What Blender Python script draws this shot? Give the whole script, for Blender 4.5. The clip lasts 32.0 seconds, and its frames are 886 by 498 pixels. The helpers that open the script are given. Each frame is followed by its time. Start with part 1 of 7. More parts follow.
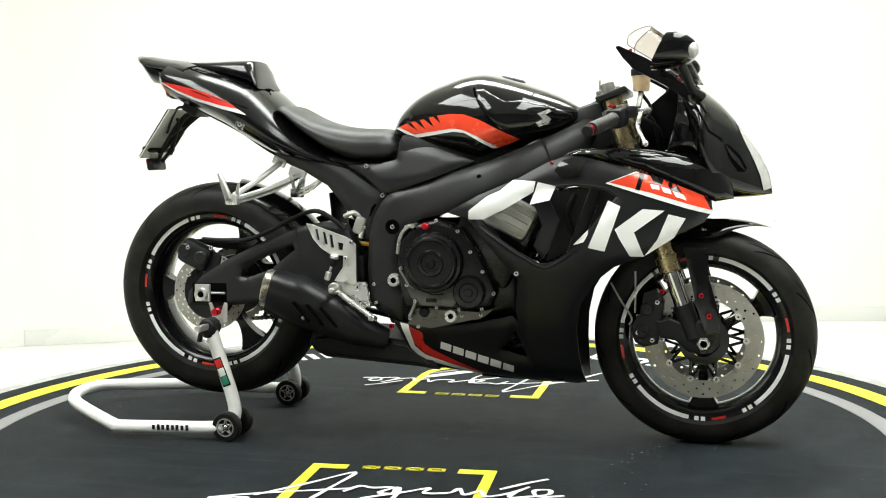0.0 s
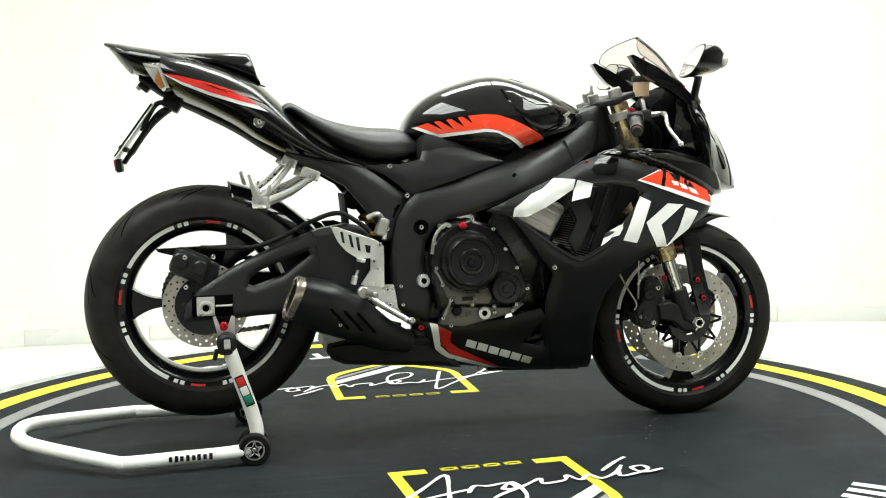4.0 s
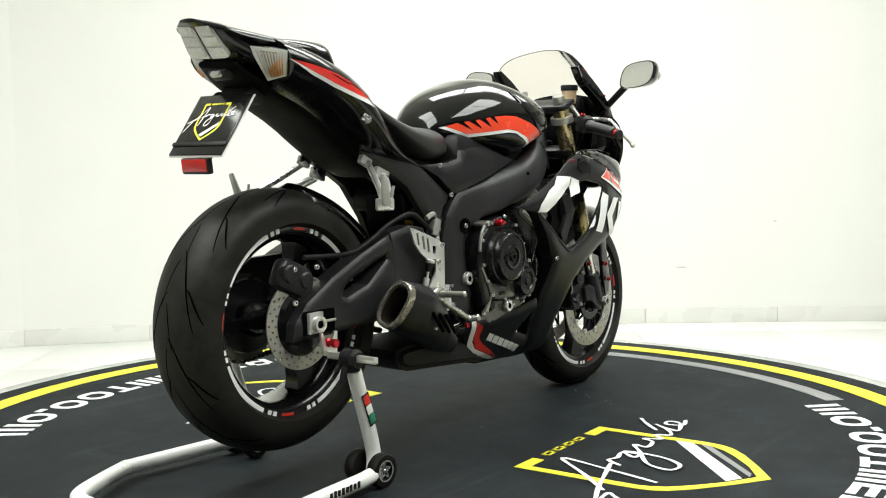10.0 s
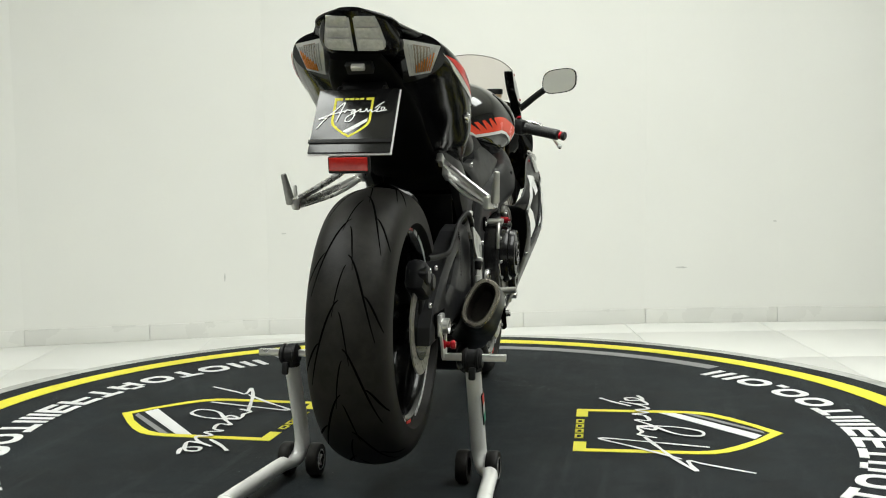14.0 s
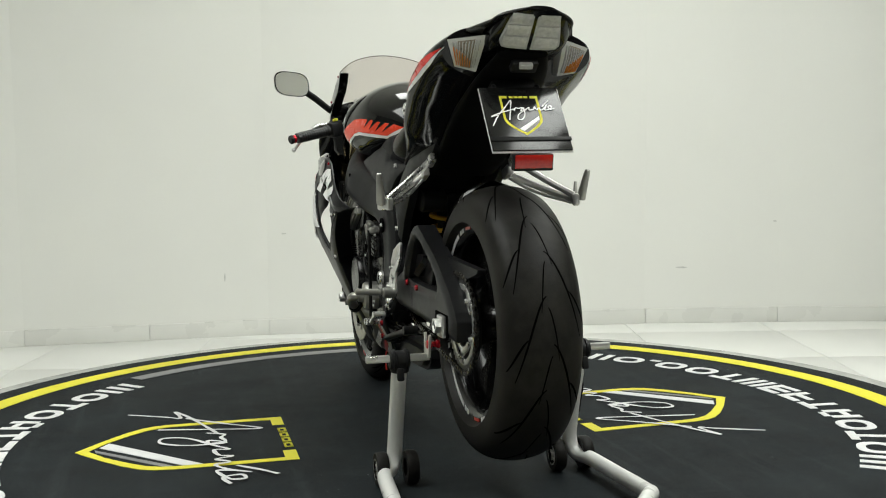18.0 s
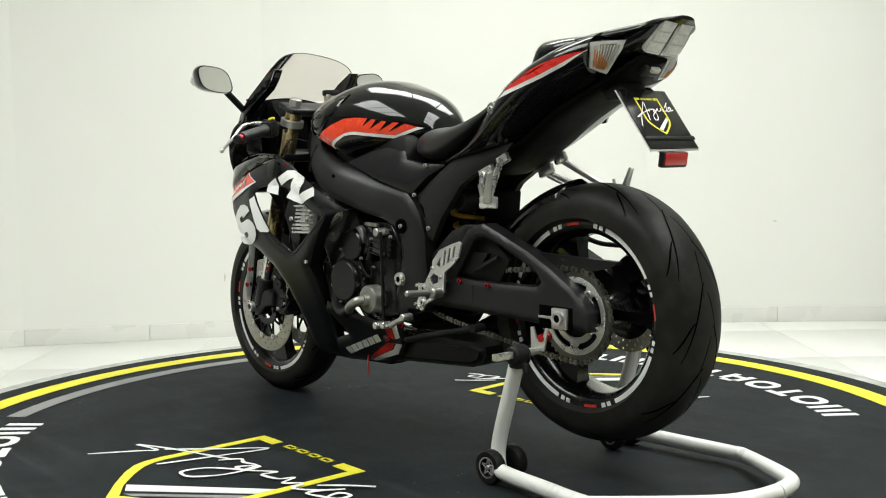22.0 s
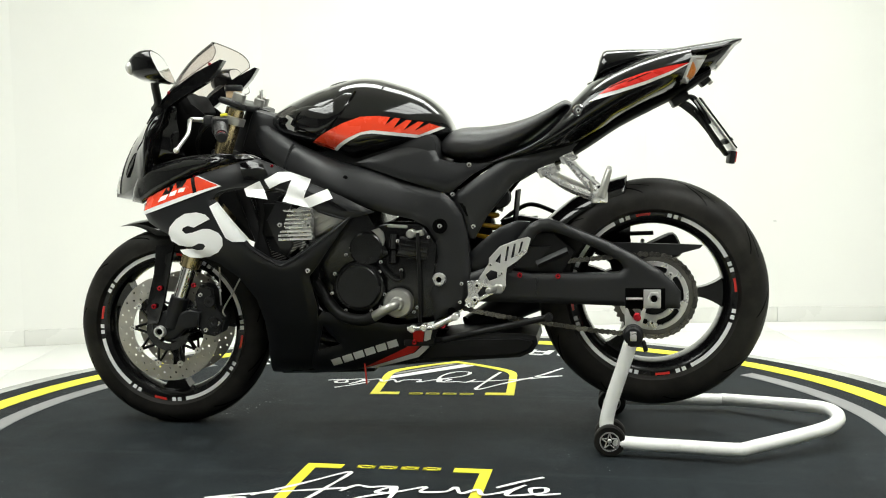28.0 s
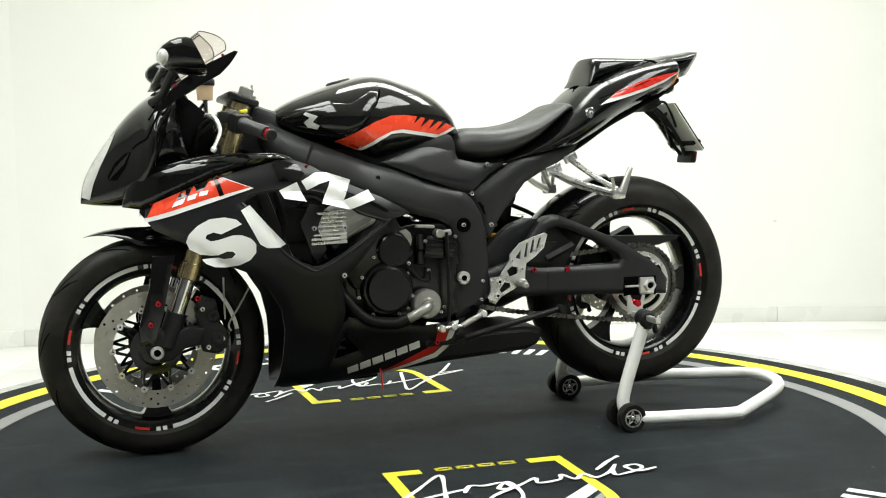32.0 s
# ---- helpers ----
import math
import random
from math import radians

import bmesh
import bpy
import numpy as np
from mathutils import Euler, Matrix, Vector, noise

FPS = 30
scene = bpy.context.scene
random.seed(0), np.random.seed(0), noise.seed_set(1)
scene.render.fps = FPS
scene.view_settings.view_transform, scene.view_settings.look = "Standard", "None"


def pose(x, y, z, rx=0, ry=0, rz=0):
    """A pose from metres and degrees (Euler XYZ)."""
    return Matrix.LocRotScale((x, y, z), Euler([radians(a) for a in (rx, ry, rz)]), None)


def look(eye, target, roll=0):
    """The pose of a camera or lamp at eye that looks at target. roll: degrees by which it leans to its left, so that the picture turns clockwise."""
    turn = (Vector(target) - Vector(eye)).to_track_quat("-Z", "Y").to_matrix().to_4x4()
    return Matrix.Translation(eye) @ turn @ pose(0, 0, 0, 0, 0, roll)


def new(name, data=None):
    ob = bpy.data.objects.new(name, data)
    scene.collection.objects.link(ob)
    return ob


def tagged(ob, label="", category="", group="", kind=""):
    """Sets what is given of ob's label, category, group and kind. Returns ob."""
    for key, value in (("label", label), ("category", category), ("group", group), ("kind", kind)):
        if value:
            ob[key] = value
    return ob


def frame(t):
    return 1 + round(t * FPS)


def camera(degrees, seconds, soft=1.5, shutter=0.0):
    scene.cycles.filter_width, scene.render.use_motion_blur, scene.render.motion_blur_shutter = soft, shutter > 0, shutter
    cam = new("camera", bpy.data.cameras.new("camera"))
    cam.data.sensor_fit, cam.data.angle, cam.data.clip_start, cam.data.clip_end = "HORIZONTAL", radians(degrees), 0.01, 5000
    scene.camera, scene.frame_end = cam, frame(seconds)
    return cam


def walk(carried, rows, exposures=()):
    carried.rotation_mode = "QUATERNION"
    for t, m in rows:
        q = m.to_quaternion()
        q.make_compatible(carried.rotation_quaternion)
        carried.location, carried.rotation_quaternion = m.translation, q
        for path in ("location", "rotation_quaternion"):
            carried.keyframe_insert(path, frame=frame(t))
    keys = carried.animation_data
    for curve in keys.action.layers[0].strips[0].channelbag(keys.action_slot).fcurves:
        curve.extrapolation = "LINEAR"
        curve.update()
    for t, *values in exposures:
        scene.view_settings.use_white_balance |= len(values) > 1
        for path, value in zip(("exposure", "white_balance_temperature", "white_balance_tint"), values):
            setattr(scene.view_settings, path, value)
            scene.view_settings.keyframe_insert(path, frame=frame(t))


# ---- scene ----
# The camera stands still; the turntable turns.
EYE = Vector((0, -3.0994, 0.7902))
YAW, TILT = radians(0.759), radians(5.037)
cam = camera(44.36, 32.0, soft=1.05)
AIM = EYE + Vector((math.sin(YAW) * math.cos(TILT), math.cos(YAW) * math.cos(TILT), -math.sin(TILT)))
walk(cam, [(0, look(EYE, AIM, -0.776)), (32, look(EYE, AIM, -0.776))],
     exposures=[(0, -0.12), (6, -0.14), (9, -0.26), (13, -0.74), (16.5, -1.04), (19, -1.02), (21, -0.8), (23, -0.54), (25, -0.4), (28, -0.36), (32, -0.34)])

# ---- light ----
world = bpy.data.worlds.new("world")
world.use_nodes = True
scene.world = world
world.node_tree.nodes["Background"].inputs[0].default_value = (0.9, 0.95, 1.0, 1)
world.node_tree.nodes["Background"].inputs[1].default_value = 0.05


# ---- materials ----
def material(name, colour, rough=0.5, metal=0.0, vary=0.15, scale=30.0, bump=0.0, bump_scale=200.0, coat=0.0, per_piece=0.0, spec=0.5):
    m = bpy.data.materials.new(name)
    m.use_nodes = True
    nt = m.node_tree
    b = nt.nodes["Principled BSDF"]
    b.inputs["Roughness"].default_value, b.inputs["Metallic"].default_value = rough, metal
    b.inputs["Coat Weight"].default_value = coat
    b.inputs["Coat Roughness"].default_value = 0.03
    b.inputs["Coat IOR"].default_value = 1.36
    b.inputs["Specular IOR Level"].default_value = spec
    co = nt.nodes.new("ShaderNodeTexCoord")
    n1 = nt.nodes.new("ShaderNodeTexNoise")
    n1.inputs["Scale"].default_value, n1.inputs["Detail"].default_value = scale, 5
    n2 = nt.nodes.new("ShaderNodeTexNoise")
    n2.inputs["Scale"].default_value, n2.inputs["Detail"].default_value = scale / 9, 3
    add = nt.nodes.new("ShaderNodeMath")
    add.operation = "ADD"
    for n in (n1, n2):
        nt.links.new(co.outputs["Object"], n.inputs["Vector"])
    nt.links.new(n1.outputs["Fac"], add.inputs[0])
    nt.links.new(n2.outputs["Fac"], add.inputs[1])
    ramp = nt.nodes.new("ShaderNodeMapRange")
    ramp.inputs["From Min"].default_value, ramp.inputs["From Max"].default_value = 0.6, 1.4
    ramp.inputs["To Min"].default_value, ramp.inputs["To Max"].default_value = 1 - vary, 1 + vary
    nt.links.new(add.outputs[0], ramp.inputs["Value"])
    mul = nt.nodes.new("ShaderNodeVectorMath")
    mul.operation = "SCALE"
    mul.inputs[0].default_value = colour
    last = ramp.outputs["Result"]
    if per_piece:
        info = nt.nodes.new("ShaderNodeObjectInfo")
        pr = nt.nodes.new("ShaderNodeMapRange")
        pr.inputs["To Min"].default_value, pr.inputs["To Max"].default_value = 1 - per_piece, 1 + per_piece
        nt.links.new(info.outputs["Random"], pr.inputs["Value"])
        pm = nt.nodes.new("ShaderNodeMath")
        pm.operation = "MULTIPLY"
        nt.links.new(last, pm.inputs[0])
        nt.links.new(pr.outputs["Result"], pm.inputs[1])
        last = pm.outputs[0]
    nt.links.new(last, mul.inputs["Scale"])
    nt.links.new(mul.outputs[0], b.inputs["Base Color"])
    rr = nt.nodes.new("ShaderNodeMapRange")
    rr.inputs["From Min"].default_value, rr.inputs["From Max"].default_value = 0.6, 1.4
    rr.inputs["To Min"].default_value, rr.inputs["To Max"].default_value = max(rough - 0.06, 0.02), min(rough + 0.08, 1)
    nt.links.new(add.outputs[0], rr.inputs["Value"])
    nt.links.new(rr.outputs["Result"], b.inputs["Roughness"])
    if bump:
        n3 = nt.nodes.new("ShaderNodeTexNoise")
        n3.inputs["Scale"].default_value, n3.inputs["Detail"].default_value = bump_scale, 4
        nt.links.new(co.outputs["Object"], n3.inputs["Vector"])
        bp = nt.nodes.new("ShaderNodeBump")
        bp.inputs["Strength"].default_value, bp.inputs["Distance"].default_value = bump, 0.002
        nt.links.new(n3.outputs["Fac"], bp.inputs["Height"])
        nt.links.new(bp.outputs["Normal"], b.inputs["Normal"])
    return m


def glass(name, colour, rough=0.03, ior=1.45):
    """A thin clear or tinted sheet."""
    m = bpy.data.materials.new(name)
    m.use_nodes = True
    nt = m.node_tree
    nt.nodes.remove(nt.nodes["Principled BSDF"])
    out = nt.nodes["Material Output"]
    tr, gl, mix = nt.nodes.new("ShaderNodeBsdfTransparent"), nt.nodes.new("ShaderNodeBsdfGlossy"), nt.nodes.new("ShaderNodeMixShader")
    tr.inputs[0].default_value = (*colour, 1)
    gl.inputs["Roughness"].default_value = rough
    fr = nt.nodes.new("ShaderNodeFresnel")
    fr.inputs["IOR"].default_value = ior
    nt.links.new(fr.outputs[0], mix.inputs[0])
    nt.links.new(tr.outputs[0], mix.inputs[1])
    nt.links.new(gl.outputs[0], mix.inputs[2])
    nt.links.new(mix.outputs[0], out.inputs[0])
    return m


def emitter(name, colour, strength):
    m = bpy.data.materials.new(name)
    m.use_nodes = True
    b = m.node_tree.nodes["Principled BSDF"]
    b.inputs["Base Color"].default_value = (*colour, 1)
    b.inputs["Emission Color"].default_value = (*colour, 1)
    b.inputs["Emission Strength"].default_value = strength
    return m


GLOSS = material("gloss_black_paint", (0.003, 0.003, 0.0032), 0.12, coat=1.0, vary=0.1, spec=0.1)
SATIN = material("satin_black", (0.0085, 0.0087, 0.0098), 0.36, vary=0.12, bump=0.03, bump_scale=500, spec=0.3)
GREY = material("satin_anthracite", (0.014, 0.0142, 0.0152), 0.4, vary=0.12, bump=0.03, bump_scale=600, spec=0.3)
INNER = material("matt_black_inner", (0.0022, 0.0022, 0.0023), 0.55, vary=0.1, spec=0.06)
OUTLET = material("heat_tinted_steel", (0.36, 0.33, 0.28), 0.24, metal=0.75, vary=0.2, scale=12)
SOOT = material("sooty_steel", (0.02, 0.015, 0.011), 0.5, metal=0.3, vary=0.3, scale=40)
TAILPAINT = material("tail_black_paint", (0.003, 0.003, 0.0033), 0.13, vary=0.1, spec=0.36)
DARKSTEEL = material("dark_steel", (0.13, 0.125, 0.115), 0.3, metal=0.9, vary=0.25)
CLEARLENS = material("clear_ribbed_lens", (0.46, 0.46, 0.44), 0.08, coat=1.0, vary=0.12, scale=90, spec=0.5)
PLASTIC = material("black_plastic", (0.0105, 0.0105, 0.011), 0.46, vary=0.15, bump=0.08, bump_scale=600, spec=0.2)
VINYL = material("seat_vinyl", (0.011, 0.011, 0.0115), 0.38, vary=0.1, bump=0.25, bump_scale=900, spec=0.55)
RUBBER = material("tyre_rubber", (0.0092, 0.0084, 0.0074), 0.5, vary=0.3, scale=18, bump=0.15, bump_scale=350, spec=0.16)
# near-black, hardly any sheen: the shade of grooves and holes as a colour
GROOVESHADE = material("recess_shade_black", (0.0015, 0.0015, 0.0015), 0.9, spec=0.02)
RIM = material("rim_black", (0.004, 0.004, 0.0043), 0.22, coat=0.5, vary=0.1, spec=0.2)
ENGINE = material("engine_black", (0.0055, 0.0055, 0.0058), 0.24, vary=0.15, bump=0.05, spec=0.36)
ALU = material("brushed_aluminium", (0.66, 0.655, 0.64), 0.28, metal=0.78, vary=0.16, bump=0.05, bump_scale=400)
CASTALU = material("cast_aluminium", (0.4, 0.395, 0.37), 0.36, metal=0.8, vary=0.25, bump=0.12, bump_scale=500)
CHROME = material("chrome", (0.6, 0.6, 0.6), 0.08, metal=1.0, vary=0.04)
DISC = material("brushed_disc_steel", (0.43, 0.415, 0.38), 0.36, metal=0.82, vary=0.2, bump=0.08)
GOLD = material("gold_anodised", (0.42, 0.34, 0.19), 0.25, metal=0.9, vary=0.1)
ORANGE = material("orange_red_decal", (0.75, 0.055, 0.018), 0.25, coat=0.6, vary=0.05)
RED = material("red_decal", (0.6, 0.022, 0.014), 0.3, coat=0.3, vary=0.06)
WHITE = material("white_decal", (0.8, 0.8, 0.8), 0.3, coat=0.3, vary=0.03)
REDMETAL = material("red_anodised", (0.45, 0.01, 0.02), 0.25, metal=0.6, vary=0.08)
STANDWHITE = material("white_stand_paint", (0.78, 0.78, 0.76), 0.3, coat=0.3, vary=0.05)
GREEN = material("green_sticker", (0.02, 0.22, 0.13), 0.4)
YELLOWMAT = material("yellow_mat_print", (0.72, 0.66, 0.03), 0.6, vary=0.08, bump=0.1)
WHITEMAT = material("white_mat_print", (0.7, 0.7, 0.7), 0.6, vary=0.1, scale=12, bump=0.1)
GREYMAT = material("grey_mat_print", (0.22, 0.22, 0.22), 0.65, vary=0.1, bump=0.1)
CARPET = material("dark_rubber_mat", (0.005544, 0.00792, 0.009856), 0.7, vary=0.4, scale=14, bump=0.5, bump_scale=700, spec=0.14)
def add_specks(m, scale, limit, colour):
    """Pale specks of dust on a material."""
    nt = m.node_tree
    b = nt.nodes["Principled BSDF"]
    src = b.inputs["Base Color"].links[0].from_socket
    co = nt.nodes.new("ShaderNodeTexCoord")
    vo = nt.nodes.new("ShaderNodeTexVoronoi")
    vo.inputs["Scale"].default_value = scale
    nt.links.new(co.outputs["Object"], vo.inputs["Vector"])
    no = nt.nodes.new("ShaderNodeTexNoise")
    no.inputs["Scale"].default_value = 2.2
    no.inputs["Detail"].default_value = 6
    nt.links.new(co.outputs["Object"], no.inputs["Vector"])
    lim = nt.nodes.new("ShaderNodeMapRange")
    lim.inputs["From Min"].default_value, lim.inputs["From Max"].default_value = 0.5, 0.68
    lim.inputs["To Min"].default_value, lim.inputs["To Max"].default_value = 0.0, limit
    nt.links.new(no.outputs["Fac"], lim.inputs["Value"])
    lt = nt.nodes.new("ShaderNodeMath")
    lt.operation = "LESS_THAN"
    nt.links.new(vo.outputs["Distance"], lt.inputs[0])
    nt.links.new(lim.outputs["Result"], lt.inputs[1])
    mix = nt.nodes.new("ShaderNodeMix")
    mix.data_type = "RGBA"
    nt.links.new(lt.outputs[0], mix.inputs[0])
    nt.links.new(src, mix.inputs[6])
    mix.inputs[7].default_value = (*colour, 1)
    nt.links.new(mix.outputs[2], b.inputs["Base Color"])


def add_patches(m, colour, scale, stretch, lo, hi, amount):
    """Worn, paler patches on a material, mixed in by a stretched noise."""
    nt = m.node_tree
    b = nt.nodes["Principled BSDF"]
    src = b.inputs["Base Color"].links[0].from_socket
    co = nt.nodes.new("ShaderNodeTexCoord")
    mp = nt.nodes.new("ShaderNodeMapping")
    mp.inputs["Scale"].default_value = stretch
    nt.links.new(co.outputs["Object"], mp.inputs["Vector"])
    no = nt.nodes.new("ShaderNodeTexNoise")
    no.inputs["Scale"].default_value = scale
    no.inputs["Detail"].default_value = 8
    no.inputs["Roughness"].default_value = 0.65
    nt.links.new(mp.outputs["Vector"], no.inputs["Vector"])
    mr = nt.nodes.new("ShaderNodeMapRange")
    mr.inputs["From Min"].default_value, mr.inputs["From Max"].default_value = lo, hi
    mr.inputs["To Max"].default_value = amount
    nt.links.new(no.outputs["Fac"], mr.inputs["Value"])
    mix = nt.nodes.new("ShaderNodeMix")
    mix.data_type = "RGBA"
    nt.links.new(mr.outputs["Result"], mix.inputs[0])
    nt.links.new(src, mix.inputs[6])
    mix.inputs[7].default_value = (*colour, 1)
    nt.links.new(mix.outputs[2], b.inputs["Base Color"])


add_patches(CARPET, (0.0139, 0.01874, 0.02174), 3.5, (1, 1, 1), 0.42, 0.64, 0.85)
add_patches(CARPET, (0.01848, 0.0235, 0.02684), 11.0, (1, 1, 1), 0.5, 0.7, 0.7)
add_patches(CARPET, (0.02552, 0.03124, 0.03432), 2.6, (0.35, 6, 1), 0.55, 0.68, 0.6)
add_patches(CARPET, (0.004, 0.006, 0.0075), 6.0, (5, 0.5, 1), 0.56, 0.68, 0.6)
add_patches(CARPET, (0.02288, 0.02772, 0.0308), 90.0, (1, 1, 1), 0.52, 0.72, 0.6)
add_specks(CARPET, 38, 0.12, (0.22, 0.225, 0.23))
add_specks(CARPET, 120, 0.2, (0.075, 0.082, 0.088))
add_patches(RUBBER, (0.026, 0.0245, 0.021), 9.0, (1, 1, 1), 0.45, 0.75, 0.8)
RIMEDGE = material("worn_grey_rim", (0.4, 0.4, 0.38), 0.55, vary=0.5, scale=20, bump=0.2, bump_scale=60)
WALL = material("white_wall_paint", (0.8, 0.8, 0.76), 0.7, vary=0.015, scale=3, bump=0.05, bump_scale=90)
# colours of walls out of view, darkened so that black panels reflect less
FRONTWALL = material("unseen_front_wall_charcoal", (0.15, 0.15, 0.152), 0.7, vary=0.05, scale=3, bump=0.05, bump_scale=90)
SIDEWALL = material("unseen_side_wall_grey", (0.3, 0.3, 0.29), 0.7, vary=0.03, scale=3, bump=0.05, bump_scale=90)
SCUFF = material("wall_scuff", (0.6, 0.6, 0.57), 0.8, vary=0.2)
TILE = material("white_floor_tile", (0.8, 0.8, 0.77), 0.34, vary=0.02, scale=5, per_piece=0.015)
GROUT = material("tile_grout", (0.5, 0.5, 0.48), 0.8)
BASE = material("baseboard_tile", (0.75, 0.75, 0.71), 0.3, vary=0.02, scale=5, per_piece=0.02)
TINT = glass("smoked_screen", (0.81, 0.765, 0.74), 0.03, 1.07)
EDGETINT = material("screen_edge_tint", (0.12, 0.1, 0.09), 0.2, vary=0.1)
AMBER = material("amber_reflector", (0.55, 0.19, 0.03), 0.25, vary=0.3, scale=150)
LAMPINNER = material("lamp_reflector", (0.48, 0.48, 0.455), 0.35, metal=0.2, vary=0.3, scale=120)
INDICATOR = material("indicator_reflector", (0.2, 0.17, 0.13), 0.3, metal=0.5, vary=0.5, scale=160)
REFLECTOR = material("red_reflector", (0.42, 0.015, 0.01), 0.2, vary=0.2, scale=120, coat=0.6)
MIRROR = material("mirror_glass", (0.9, 0.9, 0.9), 0.02, metal=1.0, vary=0.01)
BRASS = material("fluid_amber", (0.55, 0.4, 0.25), 0.3, vary=0.1)
PLATE = material("plate_black", (0.008, 0.008, 0.008), 0.16, vary=0.1, spec=0.5)
ROPE = material("black_hose", (0.004, 0.004, 0.004), 0.5, spec=0.2)
PANELGLOW = emitter("light_panel", (0.96, 1.0, 0.95), 6.0)


# ---- mesh helpers ----
def finish(bm, name, mat, sharp=40):
    bmesh.ops.remove_doubles(bm, verts=bm.verts[:], dist=1e-5)
    bmesh.ops.recalc_face_normals(bm, faces=bm.faces[:])
    for f in bm.faces:
        f.smooth = True
    lim = radians(sharp)
    for e in bm.edges:
        e.smooth = len(e.link_faces) == 2 and e.calc_face_angle(0) < lim
    me = bpy.data.meshes.new(name)
    bm.to_mesh(me)
    bm.free()
    me.materials.append(mat)
    return me


def part(name, bm, mat, parent=None, label="", sharp=40):
    ob = new(name, finish(bm, name, mat, sharp))
    if parent:
        ob.parent = parent
    if label:
        ob["label"] = label
    return ob


def solo(name, bm, mat, label, category, kind="", group=""):
    return tagged(part(name, bm, mat), label, category, group, kind)


def share(name, mesh, parent, m, label=""):
    ob = new(name, mesh)
    ob.parent = parent
    ob.matrix_basis = m
    if label:
        ob["label"] = label
    return ob


def box(bm, size, m=Matrix(), bevel=0.0):
    r = bmesh.ops.create_cube(bm, size=1, matrix=m @ Matrix.Diagonal((*size, 1)))
    if bevel:
        es = list({e for v in r["verts"] for e in v.link_edges})
        bmesh.ops.bevel(bm, geom=es, offset=bevel, segments=2, affect="EDGES", profile=0.5)
    return bm


def rod(bm, a, b, r, r2=None, seg=14, cap=0.0):
    """A cylinder or cone from a to b; cap: a rounded edge."""
    a, b = Vector(a), Vector(b)
    r2 = r if r2 is None else r2
    d = b - a
    q = d.to_track_quat("Z", "Y").to_matrix().to_4x4()
    L = d.length
    prof = [(0, 0), (max(r - cap, 0), 0), (r, cap), (r2, L - cap), (max(r2 - cap, 0), L), (0, L)] if cap else [(0, 0), (r, 0), (r2, L), (0, L)]
    turn(bm, prof, Matrix.Translation(a) @ q, seg)
    return bm


def turn(bm, prof, m=Matrix(), seg=32, closed=False):
    """A lathe about z: prof is (radius, height)."""
    rings = []
    for r, h in prof:
        if r < 1e-6:
            rings.append([bm.verts.new(m @ Vector((0, 0, h)))])
        else:
            rings.append([bm.verts.new(m @ Vector((r * math.cos(2 * math.pi * i / seg), r * math.sin(2 * math.pi * i / seg), h))) for i in range(seg)])
    n = len(rings)
    for k in range(n if closed else n - 1):
        A, B = rings[k], rings[(k + 1) % n]
        for i in range(seg):
            j = (i + 1) % seg
            q = ([A[0]] if len(A) == 1 else [A[i], A[j]]) + ([B[0]] if len(B) == 1 else [B[j], B[i]])
            if len(q) > 2:
                bm.faces.new(q)
    return bm


def curve3(points, n=8):
    """A smooth line through the points."""
    P = [Vector(p) for p in points]
    if len(P) < 3:
        return P
    out = []
    for i in range(len(P) - 1):
        p0, p1, p2, p3 = P[max(i - 1, 0)], P[i], P[i + 1], P[min(i + 2, len(P) - 1)]
        for k in range(n):
            t = k / n
            out.append(0.5 * (2 * p1 + (p2 - p0) * t + (2 * p0 - 5 * p1 + 4 * p2 - p3) * t * t + (3 * p1 - p0 - 3 * p2 + p3) * t ** 3))
    return out + [P[-1]]


def tube(bm, points, r, seg=10, smooth=8, r_end=None):
    P = curve3(points, smooth) if smooth else [Vector(p) for p in points]
    n = len(P)
    T = [(P[min(i + 1, n - 1)] - P[max(i - 1, 0)]).normalized() for i in range(n)]
    u = T[0].orthogonal().normalized()
    rings = []
    for i in range(n):
        u = (u - T[i] * u.dot(T[i])).normalized()
        v = T[i].cross(u)
        rr = r if r_end is None else r + (r_end - r) * i / (n - 1)
        rings.append([bm.verts.new(P[i] + rr * (math.cos(2 * math.pi * k / seg) * u + math.sin(2 * math.pi * k / seg) * v)) for k in range(seg)])
    for A, B in zip(rings, rings[1:]):
        for k in range(seg):
            bm.faces.new((A[k], A[(k + 1) % seg], B[(k + 1) % seg], B[k]))
    bm.faces.new(rings[0][::-1])
    bm.faces.new(rings[-1])
    return bm


